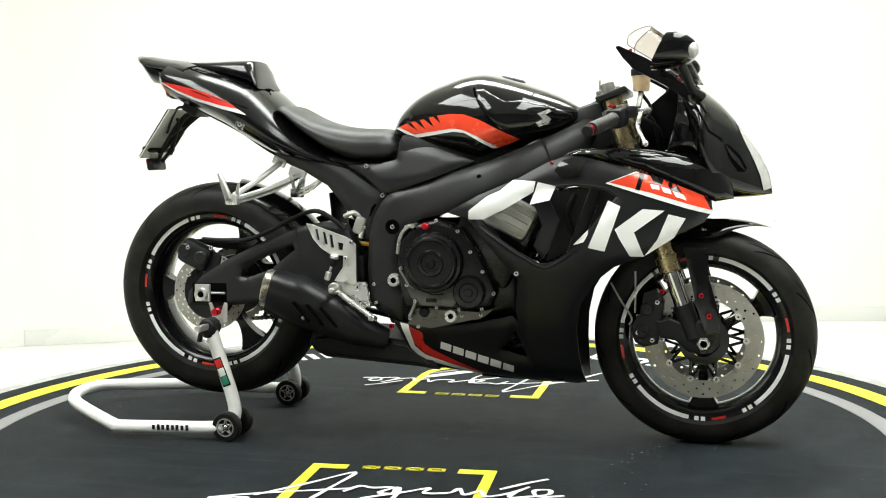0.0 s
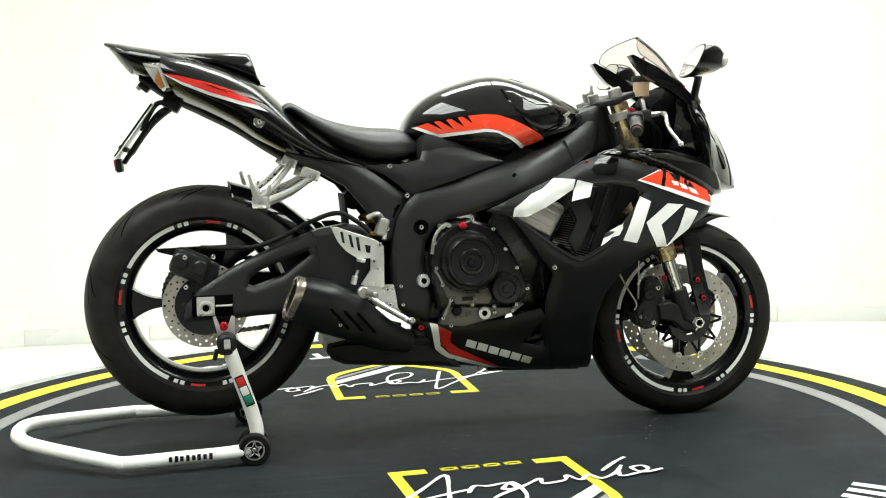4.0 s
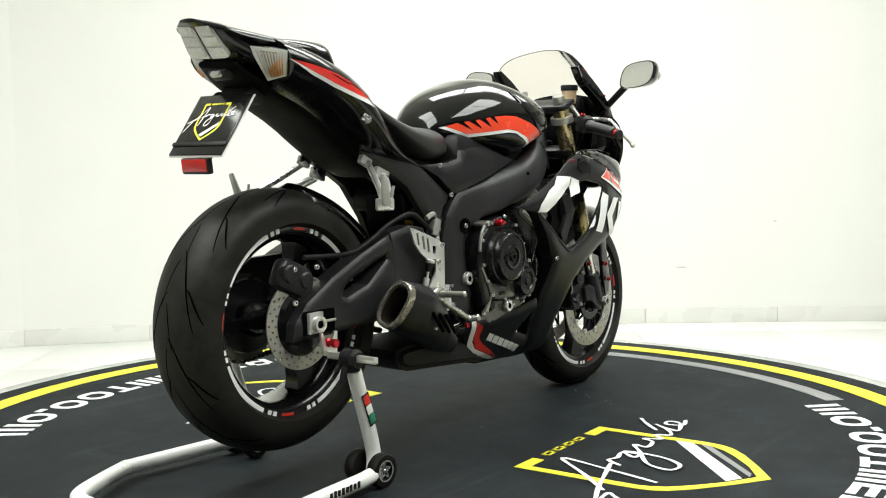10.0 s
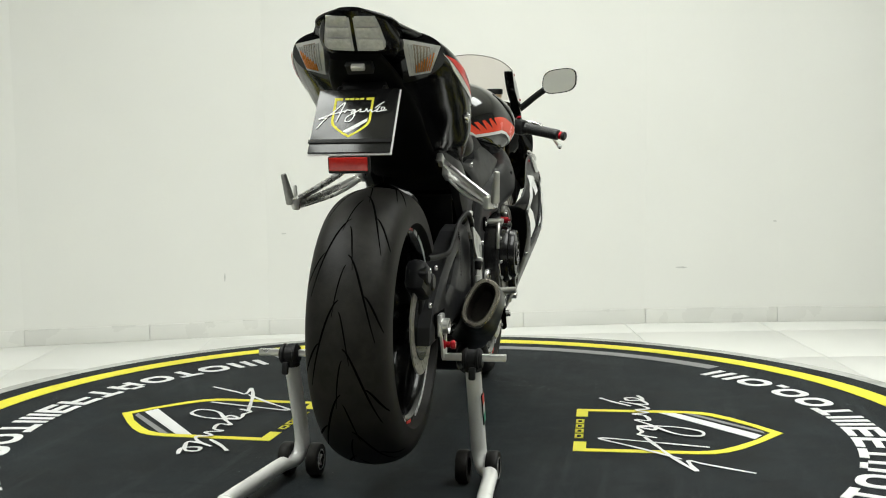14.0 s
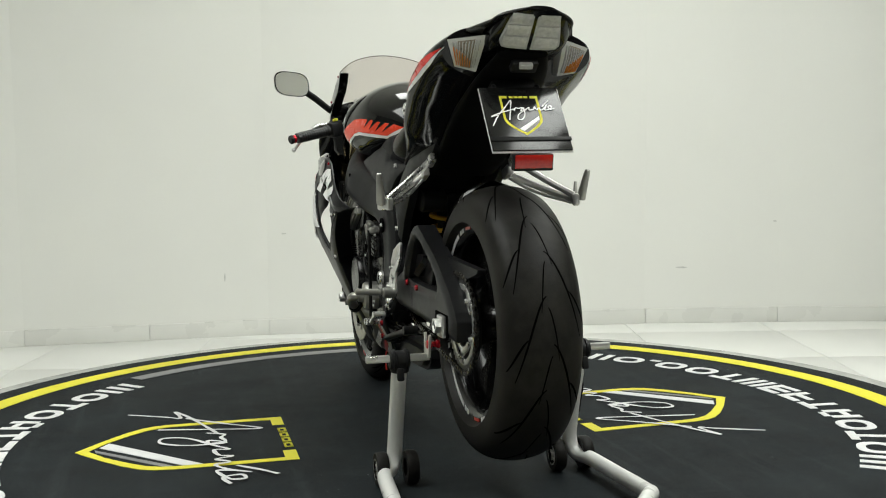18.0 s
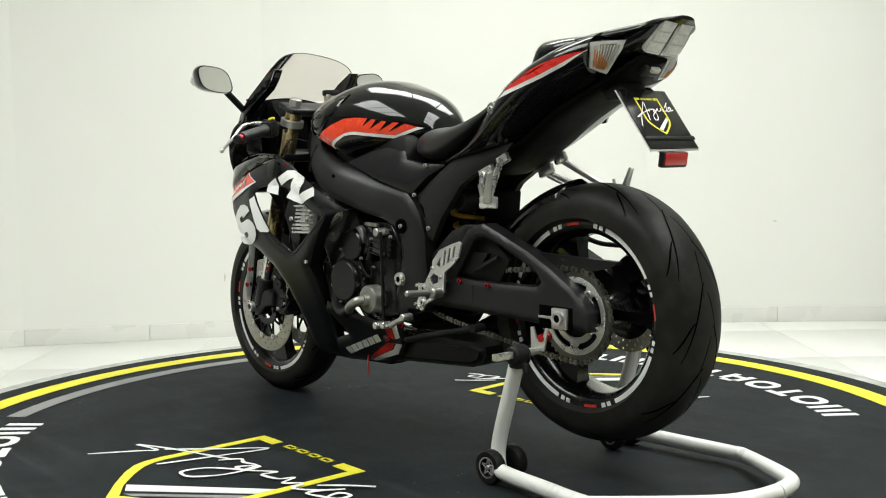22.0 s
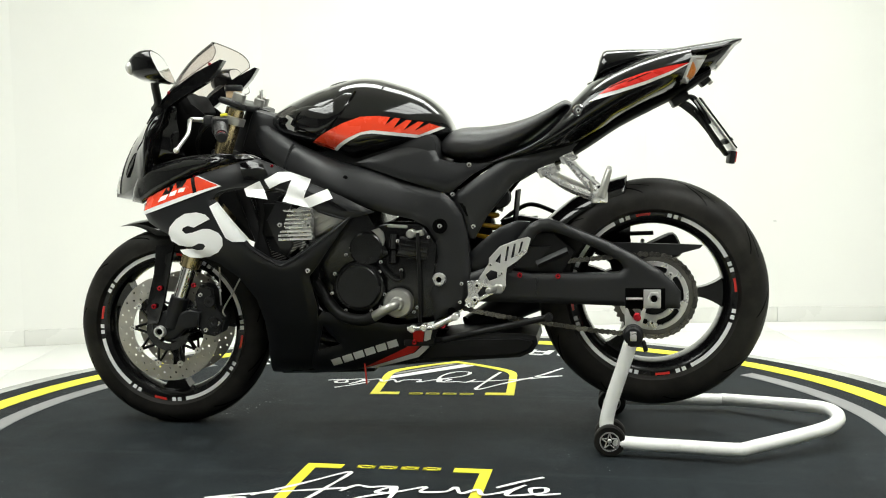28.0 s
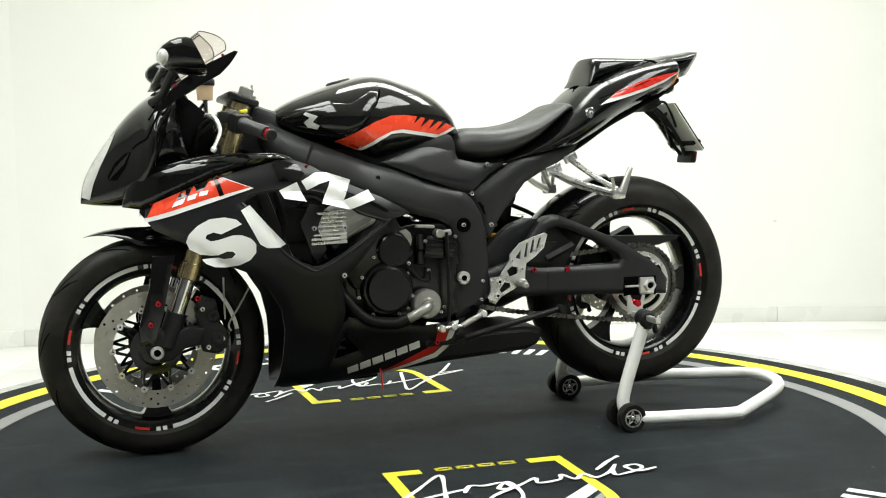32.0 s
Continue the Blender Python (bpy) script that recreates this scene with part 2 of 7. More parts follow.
def sheet(outline, depth, side, thick=0.003, holes=(), step=0.03, out=0.0, bm=None, bevel=0.0):
    """A panel: an outline in x, z laid on the surface y = side * depth(x, z), with holes and a thickness inwards."""
    bm2 = bmesh.new()
    for loop in (outline, *holes):
        vs = [bm2.verts.new((x, 0, z)) for x, z in loop]
        for i in range(len(vs)):
            bm2.edges.new((vs[i - 1], vs[i]))
    bmesh.ops.triangle_fill(bm2, edges=bm2.edges[:], use_beauty=True, normal=(0, -1, 0))
    if callable(depth):
        for k, axis in ((0, (1, 0, 0)), (2, (0, 0, 1))):
            lo, hi = min(v.co[k] for v in bm2.verts), max(v.co[k] for v in bm2.verts)
            for c in np.arange(math.ceil(lo / step) * step, hi, step):
                bmesh.ops.bisect_plane(bm2, geom=bm2.verts[:] + bm2.edges[:] + bm2.faces[:], plane_co=Vector(axis) * float(c), plane_no=axis)
    f = depth if callable(depth) else (lambda x, z: depth)
    faces = bm2.faces[:]
    back = bmesh.ops.extrude_face_region(bm2, geom=faces)
    moved = {g for g in back["geom"] if isinstance(g, bmesh.types.BMVert)}
    for v in bm2.verts:
        v.co.y = side * (f(v.co.x, v.co.z) + out - (thick if v in moved else 0))
    if bevel:
        bmesh.ops.recalc_face_normals(bm2, faces=bm2.faces[:])
        rim = [e for e in bm2.edges if len(e.link_faces) == 2 and e.calc_face_angle(0) > 0.9 and all(v not in moved for v in e.verts)]
        bmesh.ops.bevel(bm2, geom=rim, offset=bevel, segments=3, profile=0.5, affect="EDGES", clamp_overlap=True)
    if bm is None:
        return bm2
    me = bpy.data.meshes.new("tmp")
    bm2.to_mesh(me)
    bm2.free()
    bm.from_mesh(me)
    bpy.data.meshes.remove(me)
    return bm


def puffed(depth, loops, h, d):
    """A depth that falls away by h towards the edges of the loops, over a band of width d."""
    a = np.array([p for lp in loops for p in lp], float)
    c = np.array([p for lp in loops for p in (*lp[1:], lp[0])], float)
    e = c - a
    ee = np.maximum((e * e).sum(1), 1e-12)

    def f(x, z):
        w = np.array((x, z)) - a
        t = np.clip((w * e).sum(1) / ee, 0, 1)
        g = float(np.sqrt(((w - e * t[:, None]) ** 2).sum(1).min()))
        y = depth(x, z) if callable(depth) else depth
        return y - h * (1 - min(g / d, 1)) ** 2
    return f


def flat(outline, z, thick, holes=()):
    """A slab with an outline in x, y, its top at z."""
    b = bmesh.new()
    for loop in (outline, *holes):
        vs = [b.verts.new((x, y, z)) for x, y in loop]
        for i in range(len(vs)):
            b.edges.new((vs[i - 1], vs[i]))
    bmesh.ops.triangle_fill(b, edges=b.edges[:], use_beauty=True, normal=(0, 0, 1))
    back = bmesh.ops.extrude_face_region(b, geom=b.faces[:])
    for g in back["geom"]:
        if isinstance(g, bmesh.types.BMVert):
            g.co.z -= thick
    return b


class Loft:
    """A body along x. Stations: x, top z, bottom z, z of the widest line, half width, squareness of the top and of the bottom."""

    def __init__(self, *stations):
        self.s = np.array(sorted(stations), float)

    def at(self, x):
        s = self.s
        i = int(np.clip(np.searchsorted(s[:, 0], x) - 1, 0, len(s) - 2))
        x0, x1 = s[i, 0], s[i + 1, 0]
        t = min(max((x - x0) / (x1 - x0), 0), 1)
        d0 = (s[i + 1] - s[i - 1]) / (s[i + 1, 0] - s[i - 1, 0]) if i > 0 else (s[i + 1] - s[i]) / (x1 - x0)
        d1 = (s[i + 2] - s[i]) / (s[i + 2, 0] - s[i, 0]) if i + 2 < len(s) else (s[i + 1] - s[i]) / (x1 - x0)
        h = x1 - x0
        v = (2 * t ** 3 - 3 * t ** 2 + 1) * s[i] + (t ** 3 - 2 * t ** 2 + t) * h * d0 + (-2 * t ** 3 + 3 * t ** 2) * s[i + 1] + (t ** 3 - t ** 2) * h * d1
        return v

    def ring(self, x, n=32):
        _, zt, zb, zc, hw, p, q = self.at(x)
        out = []
        for k in range(n):
            a = 2 * math.pi * k / n
            c, s = math.cos(a), math.sin(a)
            e = p if s > 0 else q
            out.append(Vector((x, hw * math.copysign(abs(c) ** (2 / e), c), zc + (zt - zc if s > 0 else zc - zb) * math.copysign(abs(s) ** (2 / e), s))))
        return out

    def width(self, x, z):
        """The half width of the surface at x, z."""
        _, zt, zb, zc, hw, p, q = self.at(x)
        e = p if z > zc else q
        s = min(abs((z - zc) / ((zt - zc) if z > zc else (zc - zb))), 1)
        return hw * max(1 - s ** e, 0) ** (1 / e)

    def body(self, n=40, seg=36, x0=None, x1=None, bm=None):
        bm = bm or bmesh.new()
        xs = np.linspace(self.s[0, 0] if x0 is None else x0, self.s[-1, 0] if x1 is None else x1, n)
        rings = [[bm.verts.new(p) for p in self.ring(x, seg)] for x in xs]
        for A, B in zip(rings, rings[1:]):
            for k in range(seg):
                bm.faces.new((A[k], A[(k + 1) % seg], B[(k + 1) % seg], B[k]))
        bm.faces.new(rings[0])
        bm.faces.new(rings[-1][::-1])
        return bm


def smooth(xs, ys):
    """A smooth curve through a table of values."""
    xs, ys = np.array(xs, float), np.array(ys, float)
    d = np.gradient(ys, xs)

    def f(v):
        v = min(max(v, xs[0]), xs[-1])
        i = int(np.clip(np.searchsorted(xs, v) - 1, 0, len(xs) - 2))
        h = xs[i + 1] - xs[i]
        t = (v - xs[i]) / h
        return float((2 * t ** 3 - 3 * t ** 2 + 1) * ys[i] + (t ** 3 - 2 * t ** 2 + t) * h * d[i] + (3 * t ** 2 - 2 * t ** 3) * ys[i + 1] + (t ** 3 - t ** 2) * h * d[i + 1])
    return f


ALONG_Y = Matrix.Rotation(radians(-90), 4, "X")   # z of a lathe to +y

# ---- the room ----
FLOOR = -0.2
room_floor = tagged(new("floor"), "white glossy ceramic tiles with thin grey joints", "floor", kind="structure")
T = 0.77
b = bmesh.new()
box(b, (11, 9.5, 0.05), pose(0, -1.2, FLOOR - 0.033))
part("grout", b, GROUT, room_floor, "thin grey joint bed")
b = bmesh.new()
box(b, (T - 0.003, T - 0.003, 0.008), pose(0, 0, -0.004), 0.001)
tile_mesh = finish(b, "tile", TILE)
for i in range(-7, 7):
    for j in range(-9, 5):
        x, y = 1.12 + (i + 0.5) * T, 1.99 + (j + 0.5) * T
        if y > 3.45 or x < -5:
            continue
        share("tile", tile_mesh, room_floor, pose(x, y, FLOOR))

WALL_LINE = [(-5.2, -5.6), (-5.2, 1.2), (-3.2, 2.3), (-2.15, 2.63), (-0.89, 2.89), (1.24, 3.08), (2.0, 3.07), (5.2, 2.85), (5.2, -5.6)]
HEIGHT = 3.2
back_wall = tagged(new("wall_back"), "plain white painted wall, slightly scuffed, bending forward at one end", "wall", kind="structure")
for (x0, y0), (x1, y1) in zip(WALL_LINE, WALL_LINE[1:]):
    d = Vector((x1 - x0, y1 - y0, 0))
    n = Vector((-d.y, d.x, 0)).normalized()
    b = bmesh.new()
    ang = math.degrees(math.atan2(d.y, d.x))
    mid = Vector(((x0 + x1) / 2, (y0 + y1) / 2, 0))
    box(b, (d.length + 0.0, 0.1, HEIGHT), pose(*(mid + n * 0.05 + Vector((0, 0, FLOOR + HEIGHT / 2))), 0, 0, ang))
    # the two side panels are out of view, greyed to hold back reflections
    part("wall_panel", b, SIDEWALL if abs(x0 - x1) < 0.01 else WALL, back_wall, "unseen wall beside the camera, made grey to dim reflections" if abs(x0 - x1) < 0.01 else "")
# unseen wall behind the camera, added dark for contrast on the bike
b = bmesh.new()
box(b, (11, 0.1, HEIGHT), pose(0, -5.65, FLOOR + HEIGHT / 2))
solo("wall_front", b, FRONTWALL, "unseen wall behind the camera, made charcoal to darken reflections", "wall", "structure")
b = bmesh.new()
box(b, (11, 9.5, 0.1), pose(0, -1.2, FLOOR + HEIGHT + 0.05))
solo("ceiling", b, WALL, "plain white painted ceiling", "ceiling", "structure")

baseboard = tagged(new("baseboard"), "low white tiled skirting along the wall", "baseboard", kind="structure")
for (x0, y0), (x1, y1) in zip(WALL_LINE[1:-1], WALL_LINE[2:-1]):
    d = Vector((x1 - x0, y1 - y0, 0))
    n = Vector((d.y, -d.x, 0)).normalized()
    k = max(1, round(d.length / 0.77))
    for i in range(k):
        b = bmesh.new()
        c = Vector((x0, y0, FLOOR + 0.0425)) + d * ((i + 0.5) / k) + n * 0.006
        box(b, (d.length / k - 0.002, 0.012, 0.085), pose(*c, 0, 0, math.degrees(math.atan2(d.y, d.x))), 0.002)
        part("skirting_tile", b, BASE, baseboard)

for x, z, w, h in ((1.98, 0.38, 0.02, 0.012), (-1.12, 0.13, 0.008, 0.05), (-0.8, 0.36, 0.03, 0.01), (1.45, 0.12, 0.07, 0.012), (0.52, 0.44, 0.06, 0.008)):
    y = float(np.interp(x, [p[0] for p in WALL_LINE[1:-1]], [p[1] for p in WALL_LINE[1:-1]]))
    b = bmesh.new()
    n = 9
    ring = [(x + w / 2 * math.cos(2 * math.pi * k / n) * random.uniform(0.6, 1.2), z + h / 2 * math.sin(2 * math.pi * k / n) * random.uniform(0.5, 1.2)) for k in range(n)]
    front = [b.verts.new((px, y - 0.003, pz)) for px, pz in ring]
    rear = [b.verts.new((px, y + 0.02, pz)) for px, pz in ring]
    b.faces.new(front)
    for k in range(n):
        b.faces.new((front[k], rear[k], rear[(k + 1) % n], front[(k + 1) % n]))
    part("scuff", b, SCUFF, back_wall, "faint grey scuff mark")

# ---- ceiling lights ----
for x, y, sx, sy in ((-1.6, -1.2, 1.2, 2.6), (1.6, -1.2, 1.2, 2.6), (0.75, 1.3, 3.0, 0.7)):
    lamp = tagged(new("ceiling_light"), "large white rectangular ceiling light panel, switched on", "ceiling light", "ceiling light panels")
    lamp.location = (x, y, FLOOR + HEIGHT)
    b = bmesh.new()
    box(b, (sx + 0.06, sy + 0.06, 0.05), pose(0, 0, -0.026), 0.004)
    part("frame", b, STANDWHITE, lamp)
    b = bmesh.new()
    box(b, (sx, sy, 0.01), pose(0, 0, -0.057))
    part("diffuser", b, PANELGLOW, lamp)
    for k in (1, 2):
        b = bmesh.new()
        box(b, (sx if sx < sy else 0.04, 0.04 if sx < sy else sy, 0.012), pose(0 if sx < sy else (k / 3 - 0.5) * sx, (k / 3 - 0.5) * sy if sx < sy else 0, -0.085))
        part("crossbar", b, PLASTIC, lamp, "dark bar across the panel")
    light = bpy.data.lights.new("panel_light", "AREA")
    light.shape, light.size, light.size_y, light.energy, light.color = "RECTANGLE", sx, sy, 34 * sx * sy, (0.975, 1.0, 0.95)
    lo = new("panel_light", light)
    lo.location = (x, y, FLOOR + HEIGHT - 0.07)

# ---- the turntable ----
table = tagged(new("turntable"), "round dark rubber-topped display turntable with yellow ring and white print", "turntable")
b = bmesh.new()
turn(b, [(0, -0.19), (1.56, -0.19), (1.56, -0.04), (1.624, -0.04), (1.632, -0.03), (1.628, -0.008), (1.62, -0.003), (1.556, -0.001), (1.553, -0.006), (0, -0.006)], seg=160)
part("rim", b, RIMEDGE, table, "worn grey metal edge with dark scuffs")
b = bmesh.new()
turn(b, [(0, -0.006), (1.555, -0.006), (1.555, 0.0), (0, 0.0)], seg=160)
part("mat", b, CARPET, table, "dark blue-grey rubber mat, lightly dusty")


def arc_band(bm, r0, r1, a0, a1, z=0.0015, n=None):
    n = n or max(2, int(abs(a1 - a0) / 2))
    pts = []
    for r in (r0, r1):
        pts.append([(r * math.cos(radians(a0 + (a1 - a0) * i / n)), r * math.sin(radians(a0 + (a1 - a0) * i / n))) for i in range(n + 1)])
    for i in range(n):
        lo = [bm.verts.new((*pts[a][k], h)) for h in (z, z - 0.0013) for a, k in ((0, i), (1, i), (1, i + 1), (0, i + 1))]
        for f in ((0, 1, 2, 3), (7, 6, 5, 4), (0, 4, 5, 1), (2, 6, 7, 3)):
            bm.faces.new([lo[q] for q in f])
        if i == 0:
            bm.faces.new([lo[q] for q in (0, 3, 7, 4)][::-1])
    return bm


part("yellow_ring", arc_band(bmesh.new(), 1.398, 1.472, 0, 360, n=180), YELLOWMAT, table, "bright yellow ring")
for a0, a1 in ((-40, 41), (136, 221)):
    part("grey_arc", arc_band(bmesh.new(), 1.262, 1.322, a0, a1), GREYMAT, table, "mid-grey printed arc")

# ---- the motorcycle ----
bike = tagged(new("motorcycle"), "black sports motorcycle, orange-red stripes, on a rear stand", "motorcycle")
REAR, FRONT = Vector((-0.6285, 0, 0.3985)), Vector((0.7675, 0, 0.2895))
R_REAR, R_FRONT = 0.316, 0.293


def tyre_profile(R, w, rim, n=44):
    """Outline of a tyre's half section: from bead to bead over the crown."""
    out = []
    for i in range(n + 1):
        a = math.pi * (i / n) - math.pi / 2
        h = math.sin(a) * w / 2
        r = rim + 0.012 + (R - rim - 0.012) * (max(math.cos(a), 0) ** 0.62)
        out.append((r, h))
    return [(rim - 0.002, -w * 0.36), (rim + 0.006, -w * 0.42)] + out + [(rim + 0.006, w * 0.42), (rim - 0.002, w * 0.36)]


def wheel(name, centre, R, w, rim, turn0, label):
    hub = part(name, turn(bmesh.new(), [(0.012, -w * 0.45), (0.045, -w * 0.45), (0.05, -w * 0.3), (0.036, -0.02), (0.036, 0.02), (0.05, w * 0.3), (0.045, w * 0.45), (0.012, w * 0.45)], ALONG_Y, 32, True), RIM, bike, label)
    hub.location = centre
    part("tyre", turn(bmesh.new(), tyre_profile(R, w, rim), ALONG_Y, 96), RUBBER, hub, "black sports tyre with near-black curved strips, the painted shade of tread grooves")
    rw = w * 0.4
    prof = [(rim - 0.009, -rw), (rim + 0.004, -rw), (rim + 0.004, -rw * 0.93), (rim - 0.008, -rw * 0.9), (rim - 0.016, -rw * 0.5), (rim - 0.02, 0), (rim - 0.016, rw * 0.5), (rim - 0.008, rw * 0.9), (rim + 0.004, rw * 0.93), (rim + 0.004, rw), (rim - 0.009, rw), (rim - 0.022, rw * 0.86), (rim - 0.03, rw * 0.4), (rim - 0.032, 0), (rim - 0.03, -rw * 0.4), (rim - 0.022, -rw * 0.86)]
    part("rim", turn(bmesh.new(), prof, ALONG_Y, 96, True), RIM, hub, "black cast rim")
    for k in range(3):
        b = bmesh.new()
        N = 10
        rings = []
        for i in range(N + 1):
            t = i / N
            r = 0.036 + (rim - 0.028 - 0.036) * t
            half = 0.011 + 0.02 * abs(2 * t - 0.75) ** 2.4
            th = 0.017 + 0.008 * abs(2 * t - 1) ** 2
            rings.append([b.verts.new((r, sy * th, sx * half)) for sx, sy in ((-1, -1), (1, -1), (1.0, 1), (-1.0, 1))])
        for A, B in zip(rings, rings[1:]):
            for q in range(4):
                b.faces.new((A[q], A[(q + 1) % 4], B[(q + 1) % 4], B[q]))
        b.faces.new(rings[0])
        b.faces.new(rings[-1])
        bmesh.ops.rotate(b, verts=b.verts[:], matrix=Matrix.Rotation(-radians(turn0 + 120 * k), 3, "Y"))
        part("spoke", b, RIM, hub)
    return hub


rear_wheel = wheel("rear_wheel", REAR, R_REAR, 0.182, 0.222, 180, "black three-spoke rear wheel with white rim stripes")
front_wheel = wheel("front_wheel", FRONT, R_FRONT, 0.12, 0.219, 270, "black three-spoke front wheel with white rim stripes")

STRIPES = [[(-0.026, 0.874), (-0.011, 0.876), (0.013, 0.852)], [(0.003, 0.878), (0.018, 0.882), (0.039, 0.855)], [(0.032, 0.883), (0.047, 0.888), (0.065, 0.86)], [(0.061, 0.889), (0.073, 0.892), (0.086, 0.869)]]

def spline(top, low, widths, p=2.3, q=2.3, mid=0.45, even=0.0):
    """A loft from a top line and a bottom line (x, z) and half widths (x, w); even: the three lines rounded off over that length."""
    t, l, w = (np.array(sorted(v), float) for v in (top, low, widths))
    if even:
        xs = np.linspace(t[0, 0], t[-1, 0], 34)
        rounded = []
        for v in (t, l, w):
            ys = []
            for x in xs:
                r = min(even, x - xs[0], xs[-1] - x)
                ys.append(np.mean(np.interp(np.linspace(x - r, x + r, 15), v[:, 0], v[:, 1])))
            rounded.append(np.stack([xs, ys], 1))
        t, l, w = rounded
    out = []
    for x, zt in t:
        zb = float(np.interp(x, l[:, 0], l[:, 1]))
        zb = min(zb, zt - 0.006)
        m = float(np.interp(x, mid[0], mid[1])) if isinstance(mid, tuple) else mid
        out.append((x, zt, zb, zb + (zt - zb) * m, float(np.interp(x, w[:, 0], w[:, 1])), p(x) if callable(p) else p, q))
    return Loft(*out)


def mirrored(name, outline, depth, mat, thick=0.003, holes=(), label="", parent=None, step=0.03, bevel=0.0):
    return [part(name, sheet(outline, depth, s, thick, holes, step, 0.0, None, bevel), mat, parent or bike, label) for s in (-1, 1)]


def decal(name, outline, depth, side, mat, out=0.0012, parent=None, label="", step=0.03):
    return part(name, sheet(outline, depth, side, 0.001, (), step, out), mat, parent or bike, label)


def bolt_mesh(name, r, h, mat):
    """A round bolt head, its hexagon socket's shade painted near-black; its axis is z, its top at h."""
    b = bmesh.new()
    turn(b, [(0, h * 0.4), (r * 0.38, h * 0.4), (r * 0.42, h), (r * 0.85, h), (r, h * 0.7), (r, 0), (0, 0)], Matrix(), 12)
    me = finish(b, name, mat)
    me.materials.append(GROOVESHADE)
    for f in me.polygons:
        if f.center.z > h * 0.2 and math.hypot(f.center.x, f.center.y) < r * 0.41:
            f.material_index = 1
    return me


BOLT = bolt_mesh("bolt", 0.0065, 0.006, ALU)
SMALLBOLT = bolt_mesh("bolt_small", 0.0048, 0.006, ALU)
REDBOLT = bolt_mesh("bolt_red", 0.0075, 0.006, REDMETAL)
PINBOLT = bolt_mesh("bolt_pin", 0.0042, 0.004, REDMETAL)
WASHER = bolt_mesh("bolt_washer", 0.0095, 0.006, ALU)
BIGNUT = bolt_mesh("nut", 0.019, 0.012, ALU)


def out_of(side, x, y, z):
    """The pose of a bolt at x, z on the side face at half width y, pointing outwards."""
    return Matrix.Translation((x, side * y, z)) @ Matrix.Rotation(radians(-90 * side), 4, "X")


def bolts(points, y, side, mesh, parent, name="bolt"):
    for x, z in points:
        share(name, mesh, parent, out_of(side, x, y(x, z) if callable(y) else y, z))


# tank
tank = spline([(-0.079, 0.858), (-0.069, 0.883), (-0.053, 0.908), (-0.015, 0.943), (0.033, 0.969), (0.089, 0.989), (0.137, 1.002), (0.184, 1.005), (0.232, 0.995), (0.312, 0.97), (0.392, 0.937), (0.447, 0.903), (0.465, 0.886)],
              [(-0.076, 0.837), (-0.032, 0.816), (0.113, 0.779), (0.19, 0.763), (0.236, 0.79), (0.313, 0.816), (0.375, 0.831), (0.446, 0.873)],
              [(-0.1, 0.03), (-0.075, 0.055), (-0.06, 0.08), (-0.03, 0.108), (0.03, 0.145), (0.1, 0.177), (0.2, 0.202), (0.26, 0.208), (0.3, 0.196), (0.36, 0.15), (0.41, 0.1), (0.44, 0.06), (0.465, 0.03)], 2.3, 2.6, 0.38)
tank_part = part("tank", tank.body(110, 80), GLOSS, bike, "gloss black fuel tank with orange-red and white side stripe")
for s in (-1, 1):
    decal("stripe_edge", [(-0.063, 0.86), (0.002, 0.832), (0.052, 0.838), (0.121, 0.846), (0.151, 0.843), (0.182, 0.827), (0.224, 0.801), (0.235, 0.802), (0.232, 0.811), (0.189, 0.836), (0.151, 0.852), (0.113, 0.855), (0.002, 0.845), (-0.051, 0.863)], tank.width, s, WHITE, 0.003, tank_part, "white pinstripe", 0.012)
    decal("side_stripe", [(-0.051, 0.863), (0.002, 0.841), (0.052, 0.847), (0.121, 0.855), (0.151, 0.85), (0.189, 0.833), (0.238, 0.802), (0.296, 0.824), (0.197, 0.875), (0.152, 0.891), (0.114, 0.893), (0.068, 0.889), (0.023, 0.88), (-0.02, 0.874)], tank.width, s, ORANGE, 0.0038, tank_part, "orange-red stripe", 0.012)
    for cut in STRIPES:
        decal("stripe_cut", cut, tank.width, s, GLOSS, 0.0048, tank_part, "black slanted cut in the stripe", 0.012)
    decal("cover_seam", [(0.17, 0.961), (0.176, 0.943), (0.229, 0.863), (0.275, 0.82), (0.28, 0.823), (0.234, 0.866), (0.181, 0.946), (0.175, 0.963)], tank.width, s, GROOVESHADE, 0.0016, tank_part, "dark seam of the tank cover", 0.012)
COVER = [(0.177, 0.958), (0.184, 0.926), (0.205, 0.894), (0.235, 0.866), (0.27, 0.842), (0.307, 0.829), (0.373, 0.84), (0.425, 0.861), (0.435, 0.876), (0.42, 0.892), (0.369, 0.911), (0.301, 0.925), (0.262, 0.922), (0.225, 0.942), (0.201, 0.957)]
cover_s = puffed(lambda x, z: tank.width(x, z) + 0.0035, [COVER], 0.004, 0.009)
for s in (-1, 1):
    part("tank_cover", sheet(COVER, cover_s, s, 0.006, step=0.008, bevel=0.001), GLOSS, tank_part, "gloss black tank cover with crisp edges")
    decal("tank_badge", [(0.344, 0.89), (0.370, 0.902), (0.376, 0.896), (0.362, 0.887), (0.376, 0.875), (0.367, 0.862), (0.345, 0.856), (0.340, 0.866), (0.356, 0.875)], lambda x, z: max(tank.width(x, z) + 0.004, cover_s(x, z)), s, ALU, 0.0035, tank_part, "small silver badge", 0.012)
b = bmesh.new()
turn(b, [(0, 0.008), (0.03, 0.008), (0.036, 0.004), (0.036, -0.004), (0, -0.004)], pose(0.25, 0, tank.at(0.25)[1] - 0.004, 0, 14), 32)
part("filler_cap", b, PLASTIC, bike, "black round filler cap")
